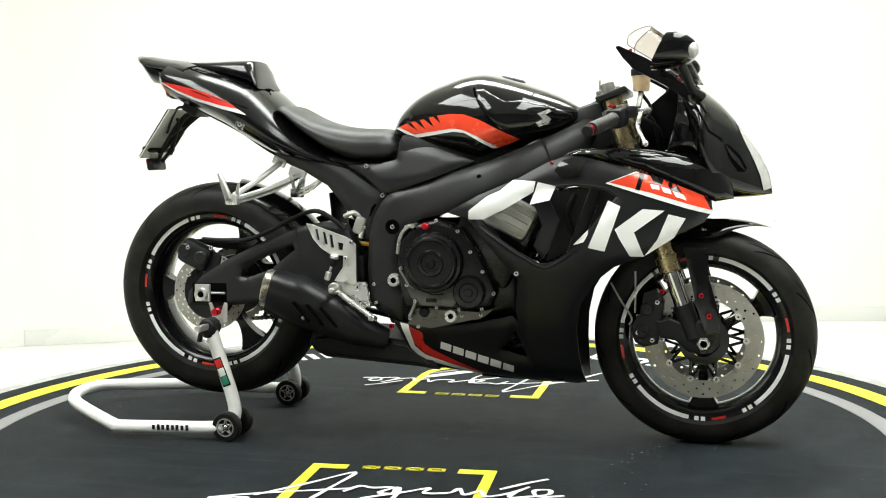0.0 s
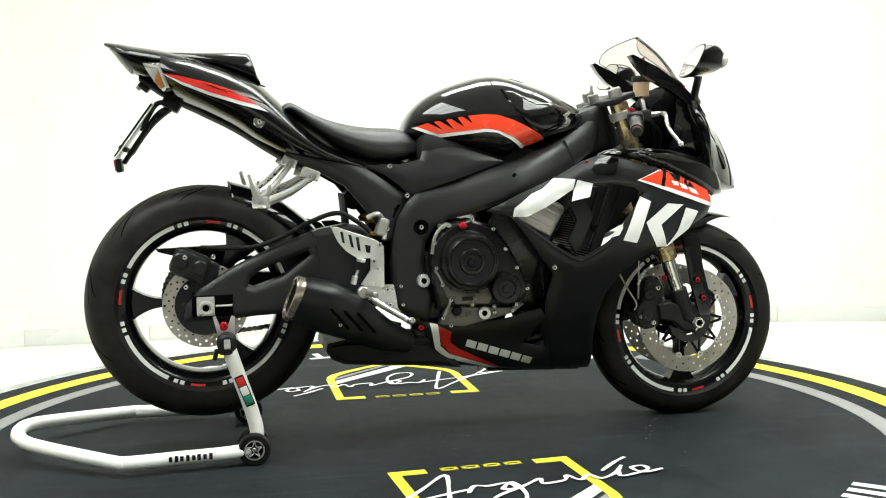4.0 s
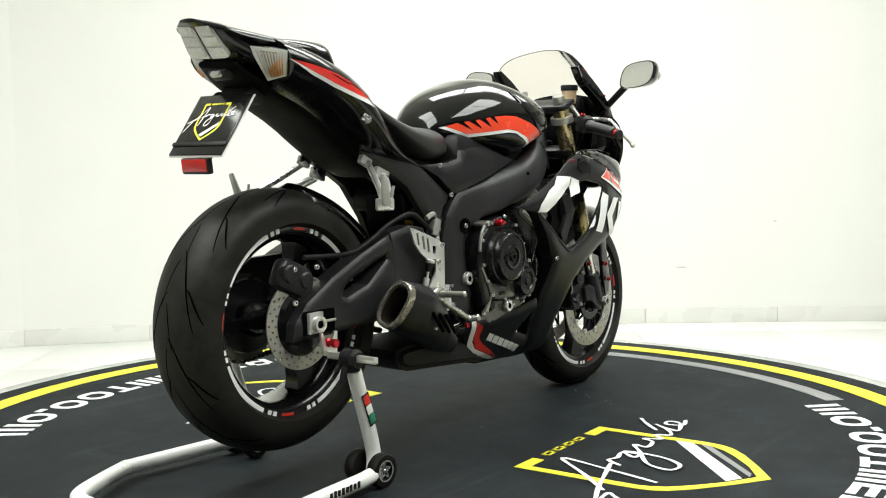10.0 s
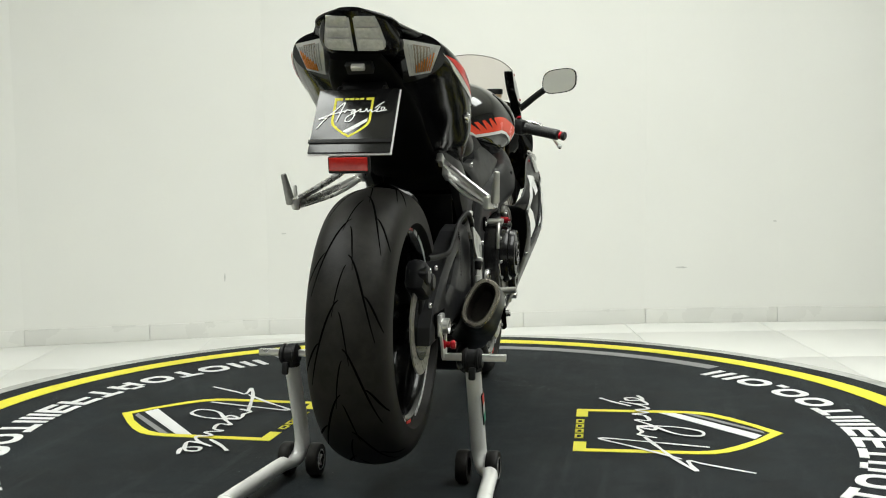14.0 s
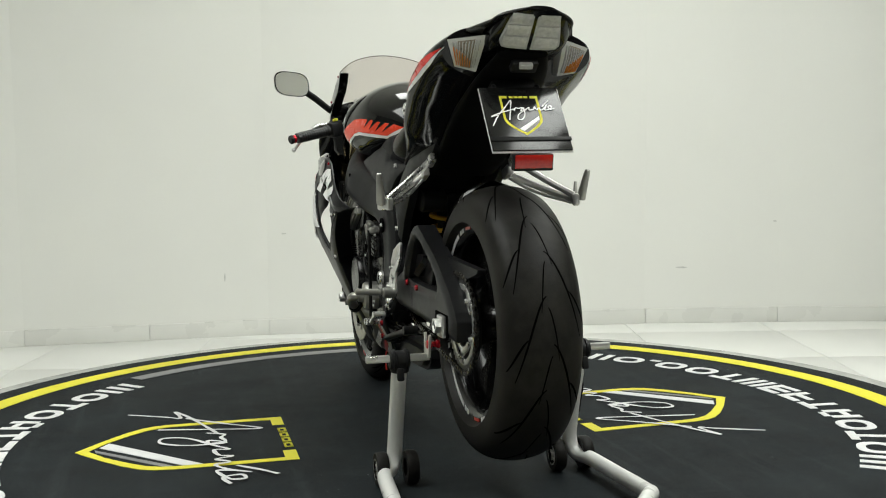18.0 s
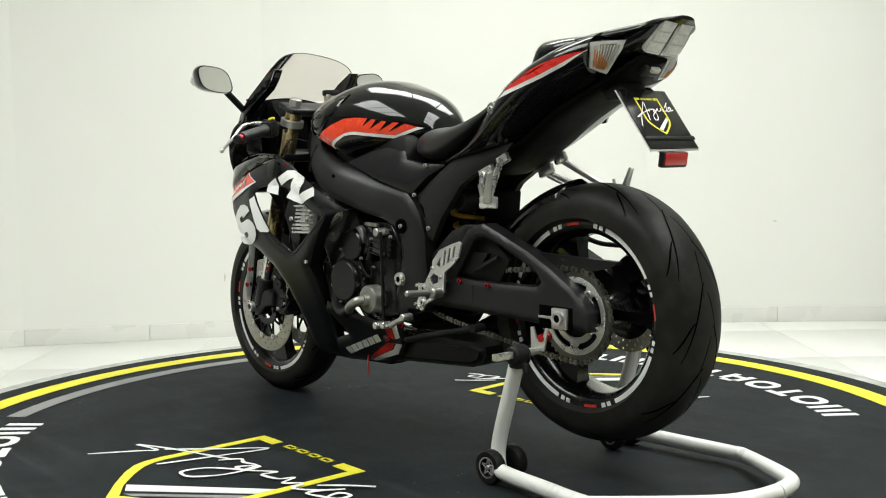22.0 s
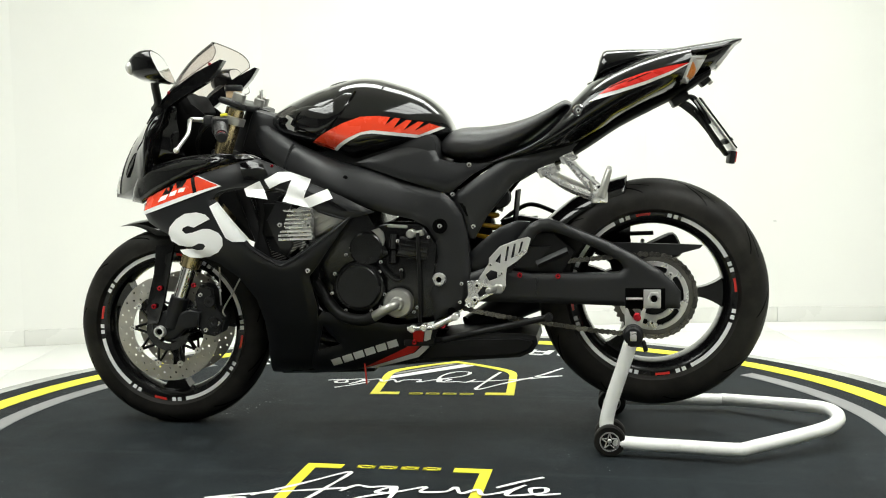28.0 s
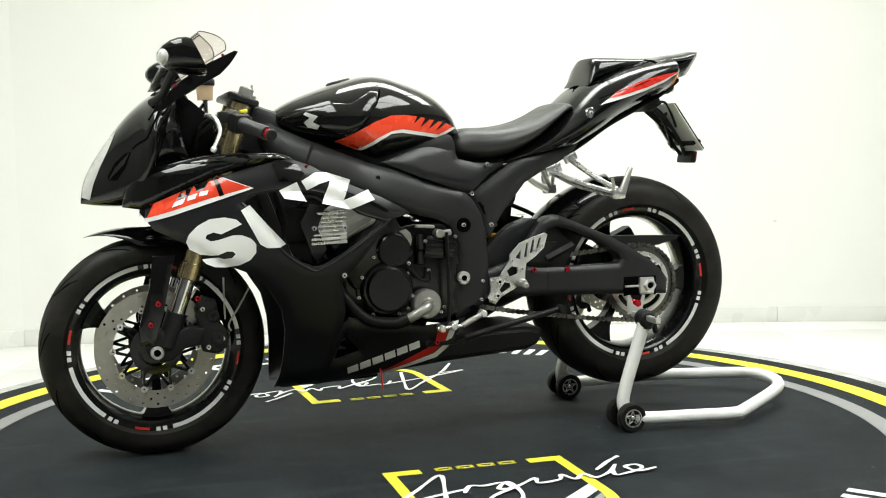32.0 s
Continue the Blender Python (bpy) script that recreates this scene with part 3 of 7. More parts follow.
# seat
seat = spline([(-0.411, 0.921), (-0.401, 0.93), (-0.387, 0.931), (-0.335, 0.904), (-0.288, 0.885), (-0.232, 0.871), (-0.169, 0.863), (-0.105, 0.86), (-0.07, 0.847), (-0.046, 0.821), (-0.037, 0.803)],
              [(-0.394, 0.905), (-0.371, 0.886), (-0.314, 0.84), (-0.254, 0.8), (-0.193, 0.773), (-0.148, 0.764), (-0.086, 0.768), (-0.048, 0.783), (-0.035, 0.797)],
              [(-0.45, 0.07), (-0.43, 0.10), (-0.38, 0.125), (-0.28, 0.15), (-0.2, 0.155), (-0.12, 0.14), (-0.06, 0.105), (-0.035, 0.07)], 2.7, 2.6, 0.42)
part("seat", seat.body(56, 44), VINYL, bike, "matt black vinyl rider's seat")
base = spline([(-0.375, 0.874), (-0.313, 0.826), (-0.25, 0.793), (-0.17, 0.778), (-0.106, 0.779)], [(-0.376, 0.846), (-0.313, 0.797), (-0.25, 0.765), (-0.171, 0.748), (-0.107, 0.74)], [(-0.42, 0.08), (-0.3, 0.12), (-0.15, 0.11), (-0.1, 0.08)], 2.6, 2.6, 0.5)
part("seat_base", base.body(20, 24), PLASTIC, bike, "black seat base")
# tail
tail = spline([(-0.722, 1.066), (-0.64, 1.051), (-0.561, 1.027), (-0.483, 0.994), (-0.437, 0.954), (-0.398, 0.913), (-0.359, 0.871), (-0.313, 0.832), (-0.25, 0.797), (-0.194, 0.77)],
              [(-0.722, 0.958), (-0.673, 0.932), (-0.612, 0.905), (-0.536, 0.865), (-0.491, 0.831), (-0.407, 0.785), (-0.306, 0.763), (-0.19, 0.746)],
              [(-0.722, 0.168), (-0.69, 0.182), (-0.62, 0.195), (-0.52, 0.194), (-0.44, 0.186), (-0.4, 0.179), (-0.36, 0.163), (-0.28, 0.14), (-0.19, 0.125)], 2.3, 2.0, 0.5, 0.025)
b = tail.body(110, 64)
cut = bmesh.ops.bisect_plane(b, geom=b.verts[:] + b.edges[:] + b.faces[:], plane_co=(-0.712, 0, 1.0), plane_no=(-0.93, 0, -0.37), clear_outer=True)["geom_cut"]
bmesh.ops.edgeloop_fill(b, edges=[e for e in cut if isinstance(e, bmesh.types.BMEdge)])
tail_part = part("tail_cowl", b, TAILPAINT, bike, "gloss black tail cowl with red flashes")
hood = spline([(-0.864, 1.09), (-0.831, 1.087), (-0.797, 1.081), (-0.718, 1.069), (-0.66, 1.056)], [(-0.864, 1.081), (-0.84, 1.066), (-0.8, 1.048), (-0.76, 1.038), (-0.66, 1.03)],
              [(-0.864, 0.03), (-0.857, 0.052), (-0.846, 0.069), (-0.826, 0.084), (-0.8, 0.094), (-0.77, 0.103), (-0.73, 0.122), (-0.66, 0.145)], 2.0, 2.0, 0.3)
light_box = spline([(-0.844, 1.082), (-0.79, 1.074), (-0.66, 1.045)], [(-0.844, 1.074), (-0.83, 1.062), (-0.801, 1.018), (-0.775, 0.992), (-0.72, 0.982), (-0.66, 0.975)],
                   [(-0.844, 0.062), (-0.83, 0.073), (-0.81, 0.084), (-0.78, 0.09), (-0.66, 0.09)], 2.6, 2.6, 0.5)
part("light_housing", light_box.body(30, 48), TAILPAINT, tail_part, "gloss black housing round the tail light")
part("tail_hood", hood.body(40, 48), TAILPAINT, tail_part, "gloss black pointed hood over the tail light")
hump = spline([(-0.718, 1.068), (-0.671, 1.066), (-0.623, 1.065), (-0.56, 1.066), (-0.51, 1.065), (-0.494, 1.062), (-0.485, 1.043), (-0.478, 1.012), (-0.468, 0.986)],
              [(-0.705, 1.053), (-0.628, 1.037), (-0.551, 1.014), (-0.474, 0.983), (-0.459, 0.976)],
              [(-0.75, 0.02), (-0.68, 0.055), (-0.6, 0.085), (-0.53, 0.095), (-0.48, 0.088)], 2.8, 2.2, 0.2)
part("seat_cowl", hump.body(30, 36), GLOSS, bike, "gloss black pillion seat cowl")
for s in (-1, 1):
    decal("flash_edge", [(-0.724, 1.01), (-0.663, 0.983), (-0.603, 0.96), (-0.528, 0.938), (-0.484, 0.928), (-0.458, 0.91), (-0.529, 0.929), (-0.603, 0.952), (-0.666, 0.977)], tail.width, s, WHITE, 0.0022, tail_part, "white pinstripe", 0.02)
    decal("red_flash", [(-0.717, 1.008), (-0.662, 0.998), (-0.602, 0.983), (-0.55, 0.966), (-0.51, 0.948), (-0.484, 0.928), (-0.528, 0.938), (-0.603, 0.96), (-0.663, 0.983)], tail.width, s, RED, 0.003, tail_part, "red flash", 0.02)
    for k in range(3):
        x0, z0 = -0.62 + 0.05 * k, 0.983 - 0.0145 * k
        decal("flash_cut", [(x0, z0), (x0 + 0.06, z0 - 0.0235), (x0 + 0.062, z0 - 0.0225), (x0 + 0.02, z0 - 0.0055)], tail.width, s, TAILPAINT, 0.0038, tail_part, "thin black cut in the flash", 0.02)
    decal("cowl_seam", [(-0.695, 1.056), (-0.619, 1.031), (-0.544, 1.008), (-0.498, 0.991), (-0.451, 0.974), (-0.451, 0.978), (-0.498, 0.997), (-0.543, 1.015), (-0.619, 1.037), (-0.692, 1.06)], tail.width, s, GROOVESHADE, 0.001, tail_part, "dark seam", 0.02)
    # indicator: a wedge between hood and side cowl
    A, B, C, D = (Vector((x, s * y, z)) for x, y, z in ((-0.724, 0.163, 1.026), (-0.77, 0.087, 1.036), (-0.717, 0.094, 0.961), (-0.708, 0.14, 0.971)))
    out = (B - A).cross(D - A).normalized()
    out = out if out.x < 0 else -out

    def on(u, v, h=0.0):
        """A place on the lens: u from the outer edge inwards, v from the top down."""
        swell = 0.007 * math.sin(math.pi * u) * math.sin(math.pi * v)
        return A.lerp(B, u).lerp(D.lerp(C, u), v) + out * (swell + h)

    def strip(bm, u0, u1, v0, v1, h, n=10, wave=0.0):
        """A raised band across the lens."""
        cols = []
        for k in range(n + 1):
            v = v0 + (v1 - v0) * k / n
            w = wave * math.sin(k * 2.1)
            cols.append([bm.verts.new(on(u0 + w, v, -0.004)), bm.verts.new(on(u0 * 0.7 + u1 * 0.3 + w, v, h)), bm.verts.new(on(u0 * 0.3 + u1 * 0.7 + w, v, h)), bm.verts.new(on(u1 + w, v, -0.004))])
        for P, Q in zip(cols, cols[1:]):
            for m in range(4):
                bm.faces.new((P[m], Q[m], Q[(m + 1) % 4], P[(m + 1) % 4]))
        bm.faces.new(cols[0])
        bm.faces.new(cols[-1][::-1])
        return bm
    b = bmesh.new()
    grid = [[b.verts.new(on(i / 8, j / 8)) for j in range(9)] for i in range(9)]
    deep = [[b.verts.new(on(i / 8, j / 8, -0.012) + Vector((0.02, 0, 0))) for j in range(9)] for i in range(9)]
    for i in range(8):
        for j in range(8):
            b.faces.new((grid[i][j], grid[i + 1][j], grid[i + 1][j + 1], grid[i][j + 1]))
            b.faces.new((deep[i][j], deep[i][j + 1], deep[i + 1][j + 1], deep[i + 1][j]))
    edge = [(i, 0) for i in range(8)] + [(8, j) for j in range(8)] + [(i, 8) for i in range(8, 0, -1)] + [(0, j) for j in range(8, 0, -1)]
    for (i, j), (k, m) in zip(edge, edge[1:] + edge[:1]):
        b.faces.new((grid[i][j], deep[i][j], deep[k][m], grid[k][m]))
    lamp_part = part("rear_indicator", b, CLEARLENS, tail_part, "clear wedge-shaped indicator with amber bulb behind")
    part("reflector_bowl", strip(bmesh.new(), 0.07, 0.93, 0.09, 0.93, 0.0012), INDICATOR, lamp_part, "shaded reflector behind the ribs")
    for k in range(9):
        u0 = 0.1 + 0.09 * k
        vm = 0.26 + 0.07 * k
        if k < 7:
            part("amber_rib", strip(bmesh.new(), u0, u0 + 0.06, vm, 0.9, 0.0034, 12, 0.01), AMBER, lamp_part, "amber bulb seen through the ribs")
        part("lens_rib", strip(bmesh.new(), u0, u0 + 0.06, 0.12, vm - 0.01 if k < 7 else 0.9, 0.0034, 12, 0.01), CLEARLENS, lamp_part)
# tail lights and underside
LIGHT_AT = pose(-0.824, 0.004, 1.0425, 0, -128) @ Matrix.Diagonal((0.98, 1.02, 1, 1))
for s in (-1, 1):
    vs = [(-0.044, 0.004), (-0.045, 0.03), (-0.042, 0.044), (-0.034, 0.052), (-0.01, 0.058), (0.024, 0.065), (0.034, 0.065), (0.042, 0.059), (0.045, 0.045), (0.046, 0.004)]
    vs = [(-x, y) for x, y in vs][::-1]
    b = flat(vs if s > 0 else [(x, -y) for x, y in vs][::-1], 0.0, 0.008)
    bmesh.ops.transform(b, matrix=LIGHT_AT, verts=b.verts[:])
    t_l = part("tail_light", b, CLEARLENS, tail_part, "clear lens tail light, off")
    for i in range(3):
        b = bmesh.new()
        box(b, (0.024, 0.052 - 0.004 * i, 0.003), LIGHT_AT @ pose(-0.027 + 0.028 * i, s * (0.034 - 0.002 * i), 0.0008), 0.0013)
        part("lamp_cell", b, LAMPINNER, t_l)
# the tail sits a touch off centre and rolled
tail_part.matrix_local = Matrix.Translation((0, -0.009, 0.98)) @ Matrix.Rotation(radians(2.6), 4, "X") @ Matrix.Translation((0, 0, -0.98))
under = spline([(-0.78, 1.009), (-0.721, 0.977), (-0.628, 0.935), (-0.534, 0.892), (-0.456, 0.841), (-0.377, 0.792), (-0.314, 0.766)], [(-0.781, 0.99), (-0.722, 0.949), (-0.629, 0.902), (-0.535, 0.854), (-0.457, 0.803), (-0.378, 0.757), (-0.315, 0.73)],
               [(-0.8, 0.05), (-0.7, 0.085), (-0.5, 0.095), (-0.3, 0.09)], 2.5, 2.8, 0.5)
part("undertray", under.body(24, 28), INNER, bike, "dark plastic undertray")
# plate and its hanger
PL = Matrix.Translation((-0.797, 0.001, 0.861)) @ Matrix.Rotation(radians(36), 4, "Y")
b = bmesh.new()
box(b, (0.004, 0.178, 0.168), PL, 0.0015)
plate = part("number_plate", b, PLATE, bike, "black dealer plate with a shield emblem and swoosh")
b = bmesh.new()
box(b, (0.002, 0.172, 0.136), PL @ pose(-0.0025, 0, 0.013), 0.0008)
part("plate_face", b, PLATE, plate, "black face")
b = bmesh.new()
box(b, (0.003, 0.182, 0.172), PL @ pose(0.004, -0.001, -0.001), 0.001)
part("plate_back", b, STANDWHITE, plate, "white plastic back")
b = bmesh.new()
box(b, (0.003, 0.182, 0.01), PL @ pose(-0.004, 0, -0.056), 0.001)
part("strap", b, ROPE, plate, "black elastic strap")


def shield(bm, m, w):
    """The outline of a shield, its top towards +y, its point towards -y, in the plane z=0; w is the width."""
    h, line = 1.21 * w, 0.058 * w
    side = [(0.5, 0.5), (0.5, -0.06), (0.485, -0.14), (0.45, -0.2), (0.36, -0.28), (0.2, -0.385), (0, -0.5)]
    outer = [(x * w, y * h) for x, y in side]
    inner = [(max(x * w - line * (1.0 if y > -0.3 else 0.75), 0), y * h + (0.0 if y > -0.1 else line * (0.5 if y > -0.45 else 1.25))) for x, y in side]
    for s in (-1, 1):
        for i in range(len(outer) - 1):
            q = [outer[i], outer[i + 1], inner[i + 1], inner[i]]
            prism(bm, [(s * x, y) for x, y in q], m)
        prism(bm, [(s * (w / 2 - line), h / 2), (s * w * 0.3, h / 2), (s * w * 0.3, h / 2 - 1.25 * line), (s * (w / 2 - line), h / 2 - 1.25 * line)], m)
    return bm


def prism(bm, q, m, t=0.0012):
    a = [bm.verts.new(m @ Vector((x, y, 0))) for x, y in q]
    c = [bm.verts.new(m @ Vector((x, y, -t))) for x, y in q]
    n = len(q)
    bm.faces.new(a)
    bm.faces.new(c[::-1])
    for i in range(n):
        bm.faces.new((a[i], c[i], c[(i + 1) % n], a[(i + 1) % n]))


def ribbon(bm, pts, w, m, t=0.0012):
    """A flat stroke along a curve in the plane z=0."""
    P = curve3([(x, y, 0) for x, y in pts], 6)
    n = len(P)
    L, R = [], []
    for i in range(n):
        d = (P[min(i + 1, n - 1)] - P[max(i - 1, 0)]).normalized()
        k = Vector((-d.y, d.x, 0)) * (w / 2) * (0.65 + 0.35 * abs(math.sin(i * 0.37)))
        lift = Vector((0, 0, 1.2e-5 * w / 0.016 * i + t * 0.2))
        L.append(P[i] + k + lift)
        R.append(P[i] - k + lift)
    for i in range(n - 1):
        v = [bm.verts.new(m @ p) for p in (L[i], R[i], R[i + 1], L[i + 1])]
        bm.faces.new(v)
    return bm


# strokes of the swoosh, in units of the shield's width
SWOOSH = ([(-0.84, -0.34), (-0.7, -0.1), (-0.64, -0.02), (-0.72, -0.02), (-0.83, -0.04), (-0.6, 0.06), (-0.36, 0.14), (-0.17, 0.2)],
          [(-0.62, 0.02), (-0.42, 0.24), (-0.23, 0.46), (-0.28, 0.2), (-0.37, -0.15)],
          [(-0.2, 0.13), (-0.14, 0.23), (-0.07, 0.21), (0.03, 0.23), (0.05, 0.14), (-0.02, 0.14), (0.06, 0.23), (0.06, 0.02), (-0.03, -0.13), (-0.14, -0.12), (-0.1, 0.02), (0.1, 0.16), (0.21, 0.24), (0.2, 0.16), (0.32, 0.18), (0.36, 0.25), (0.4, 0.16), (0.47, 0.23), (0.51, 0.15), (0.62, 0.22), (0.7, 0.33)],
          [(0.66, 0.28), (0.62, 0.16), (0.7, 0.17), (0.8, 0.22), (0.8, 0.29), (0.73, 0.27), (0.76, 0.18), (0.88, 0.21)],
          [(0.56, 0.26), (0.68, 0.38), (0.78, 0.46)])
PF = PL @ Matrix(((0, 0, -1, -0.0042), (-1, 0, 0, 0.006), (0, 1, 0, 0.006), (0, 0, 0, 1)))
part("shield_emblem", shield(bmesh.new(), PF @ Matrix.Scale(1.16, 4), 0.075), YELLOWMAT, plate, "yellow shield outline")
b = bmesh.new()
for st in SWOOSH:
    ribbon(b, [(x * 0.074, y * 0.074) for x, y in st], 0.0027, PF @ Matrix.Scale(1.16, 4) @ pose(0, 0, 0.0006))
part("swoosh", b, WHITE, plate, "white swoosh strokes")
b = bmesh.new()
prism(b, [(-0.012, -0.031), (0.031, -0.002), (0.031, -0.0095), (-0.0035, -0.0355)], PF @ Matrix.Scale(1.16, 4))
part("emblem_bar", b, WHITE, plate)
b = bmesh.new()
for k in range(4):
    prism(b, [(-0.018 + 0.0095 * k, 0.0405), (-0.0105 + 0.0095 * k, 0.0405), (-0.0105 + 0.0095 * k, 0.0448), (-0.018 + 0.0095 * k, 0.0448)], PF @ Matrix.Scale(1.16, 4))
part("emblem_mark", b, YELLOWMAT, plate, "four small yellow marks")
b = bmesh.new()
box(b, (0.016, 0.09, 0.036), pose(-0.84, 0.001, 0.769, 0, -8), 0.004)
refl = part("rear_reflector", b, PLASTIC, bike, "black holder with a red reflector")
b = bmesh.new()
box(b, (0.004, 0.083, 0.029), pose(-0.849, 0.001, 0.77, 0, -8), 0.002)
part("reflector_lens", b, REFLECTOR, refl, "red reflector")
b = bmesh.new()
for s in (-1, 1):
    tube(b, [(-0.69, s * 0.02, 0.925), (-0.735, s * 0.022, 0.905), (-0.79, s * 0.03, 0.83), (-0.828, s * 0.012, 0.775)], 0.006, 8)
    tube(b, [(-0.70, s * 0.045, 0.93), (-0.74, s * 0.05, 0.93), (-0.78, s * 0.04, 0.86)], 0.004, 8)
    tube(b, [(-0.695, s * 0.03, 0.925), (-0.75, s * 0.02, 0.88), (-0.81, -s * 0.035, 0.80)], 0.007, 8)
    tube(b, [(-0.74, s * 0.05, 0.9), (-0.765, -s * 0.03, 0.86)], 0.005, 6)
box(b, (0.012, 0.15, 0.012), PL @ pose(0.01, 0, -0.055), 0.003)
box(b, (0.05, 0.1, 0.03), pose(-0.7, 0, 0.93, 0, 30), 0.006)
box(b, (0.03, 0.06, 0.02), pose(-0.768, -0.006, 0.976, 0, 40), 0.005)
part("plate_hanger", b, PLASTIC, bike, "black bent-steel plate hanger")
b = bmesh.new()
box(b, (0.012, 0.03, 0.012), pose(-0.783, -0.006, 0.974, 0, 40), 0.002)
part("plate_lamp", b, LAMPINNER, bike, "small number plate lamp")

# frame
FRAME_X = smooth((-0.15, -0.05, 0.1, 0.2, 0.3, 0.4, 0.5), (0.148, 0.16, 0.195, 0.215, 0.195, 0.14, 0.07))


FRAME_TOP = np.array(sorted([(-0.086, 0.674), (-0.063, 0.686), (0.065, 0.725), (0.216, 0.769), (0.345, 0.82), (0.435, 0.865), (0.495, 0.903)]))


def frame_y(x, z):
    """Half width of the frame: its upper half leans in under the tank."""
    top = float(np.interp(x, FRAME_TOP[:, 0], FRAME_TOP[:, 1]))
    return FRAME_X(x) - 2.3 * max(0, z - (top - 0.11)) ** 2 * float(np.interp(x, (-0.08, 0.05), (0.0, 1.0)))


FRAME_LINE = [(0.495, 0.903), (0.435, 0.865), (0.345, 0.82), (0.216, 0.769), (0.065, 0.725), (-0.063, 0.686), (-0.091, 0.659), (-0.114, 0.622), (-0.129, 0.569), (-0.135, 0.478), (-0.131, 0.386), (-0.107, 0.361), (-0.037, 0.334), (-0.027, 0.377), (-0.021, 0.407), (-0.035, 0.446), (-0.047, 0.507), (-0.043, 0.552), (-0.02, 0.59), (0.019, 0.612), (0.079, 0.626), (0.185, 0.663), (0.291, 0.705), (0.367, 0.74), (0.458, 0.79), (0.506, 0.854)]
frames = mirrored("frame_beam", FRAME_LINE, puffed(frame_y, [FRAME_LINE], 0.012, 0.024), GREY, 0.04, label="satin dark-grey aluminium frame beam", step=0.01, bevel=0.003)
for s, fr in zip((-1, 1), frames):
    bolts([(-0.053, 0.448)], frame_y, s, BIGNUT, fr, "pivot_nut")
    bolts([(-0.113, 0.435), (-0.108, 0.384)], frame_y, s, SMALLBOLT, fr)
    for (x, z) in [(-0.056, 0.593)]:
        # shallow dish coloured near-black for the shade of a deeper recess
        part("plug", turn(bmesh.new(), [(0, 0.0015), (0.012, 0.0015), (0.014, 0.004), (0.02, 0.004), (0.0205, -0.002), (0, -0.002)], out_of(s, x, frame_y(x, z), z), 24), GROOVESHADE, fr, "round recess, its shade painted near-black")
        share("bolt", BOLT, fr, out_of(s, x, frame_y(x, z), z))
    for (x, z) in [(0.194, 0.728)]:
        # flat near-black disc paints the shade of a small hole
        part("plug", turn(bmesh.new(), [(0, 0.001), (0.0065, 0.001), (0.0065, -0.002), (0, -0.002)], out_of(s, x, frame_y(x, z), z), 12), GROOVESHADE, fr)
    b = bmesh.new()
    for i in range(13):
        t = i / 12
        x, z = 0.355 + 0.03 * t, 0.818 - 0.075 * t
        rod(b, (x, s * frame_y(x, z), z), (x, s * (frame_y(x, z) + 0.002), z), 0.0045, seg=8)
    part("weld", b, GREY, fr, "weld bead")
b = bmesh.new()
rod(b, (0.545, 0, 0.80), (0.495, 0, 0.93), 0.035, seg=24)
box(b, (0.1, 0.13, 0.13), pose(0.47, 0, 0.85, 0, -18), 0.02)
part("headstock", b, GREY, bike)
b = bmesh.new()
box(b, (0.44, 0.27, 0.17), pose(0.16, 0, 0.735, 0, 8), 0.03)
part("airbox", b, PLASTIC, bike, "black airbox under the tank")

# side covers
SUB = [(-0.437, 0.825), (-0.361, 0.81), (-0.239, 0.779), (-0.2, 0.754), (-0.1, 0.687), (-0.083, 0.676), (-0.101, 0.638), (-0.119, 0.598), (-0.125, 0.558), (-0.146, 0.555), (-0.181, 0.618), (-0.253, 0.705), (-0.332, 0.75), (-0.397, 0.777)]
subs = mirrored("seat_side_cover", SUB, puffed(lambda x, z: float(np.interp(x, (-0.45, -0.3, -0.15), (0.112, 0.13, 0.137))), [SUB], 0.012, 0.03), GREY, 0.02, label="satin dark side cover below the seat", step=0.013, bevel=0.002)
for s, o in zip((-1, 1), subs):
    bolts([(-0.089, 0.678), (-0.145, 0.59)], 0.136, s, BOLT, o)
    # near-black sheet on the cover paints the slot's shade
    b = sheet([(-0.143, 0.654), (-0.107, 0.654), (-0.126, 0.619), (-0.138, 0.62)], 0.1355, s, 0.002)
    part("cover_slot", b, GROOVESHADE, o, "slot, its shade painted on as a near-black sheet")
TS = [(-0.038, 0.806), (-0.021, 0.815), (0.067, 0.804), (0.173, 0.768), (0.066, 0.727), (-0.063, 0.684), (-0.083, 0.682), (-0.141, 0.731), (-0.197, 0.761), (-0.101, 0.763), (-0.052, 0.774)]
tss = mirrored("tank_side_cover", TS, puffed(lambda x, z: 0.132 + 0.05 * max(0, min(1, (x + 0.2) / 0.35)) - 0.28 * max(0, z - 0.72), [TS], 0.006, 0.02), SATIN, 0.02, label="satin black cover between seat and frame", step=0.013, bevel=0.002)
for s, o in zip((-1, 1), tss):
    bolts([(-0.135, 0.758)], 0.134, s, BOLT, o)
for s in (-1, 1):
    bolts([(-0.48, 0.885)] if s < 0 else [(-0.431, 0.889)], tail.width, s, BOLT, tail_part)
    x0, z0 = (-0.48, 0.885) if s < 0 else (-0.431, 0.889)
    b = bmesh.new()
    turn(b, [(0.006, 0.0), (0.006, 0.003), (0.013, 0.0035), (0.0155, 0.001), (0.0155, -0.004), (0.006, -0.004)], out_of(s, x0, tail.width(x0, z0), z0), 24, True)
    part("washer", b, CHROME, tail_part, "polished cup washer")

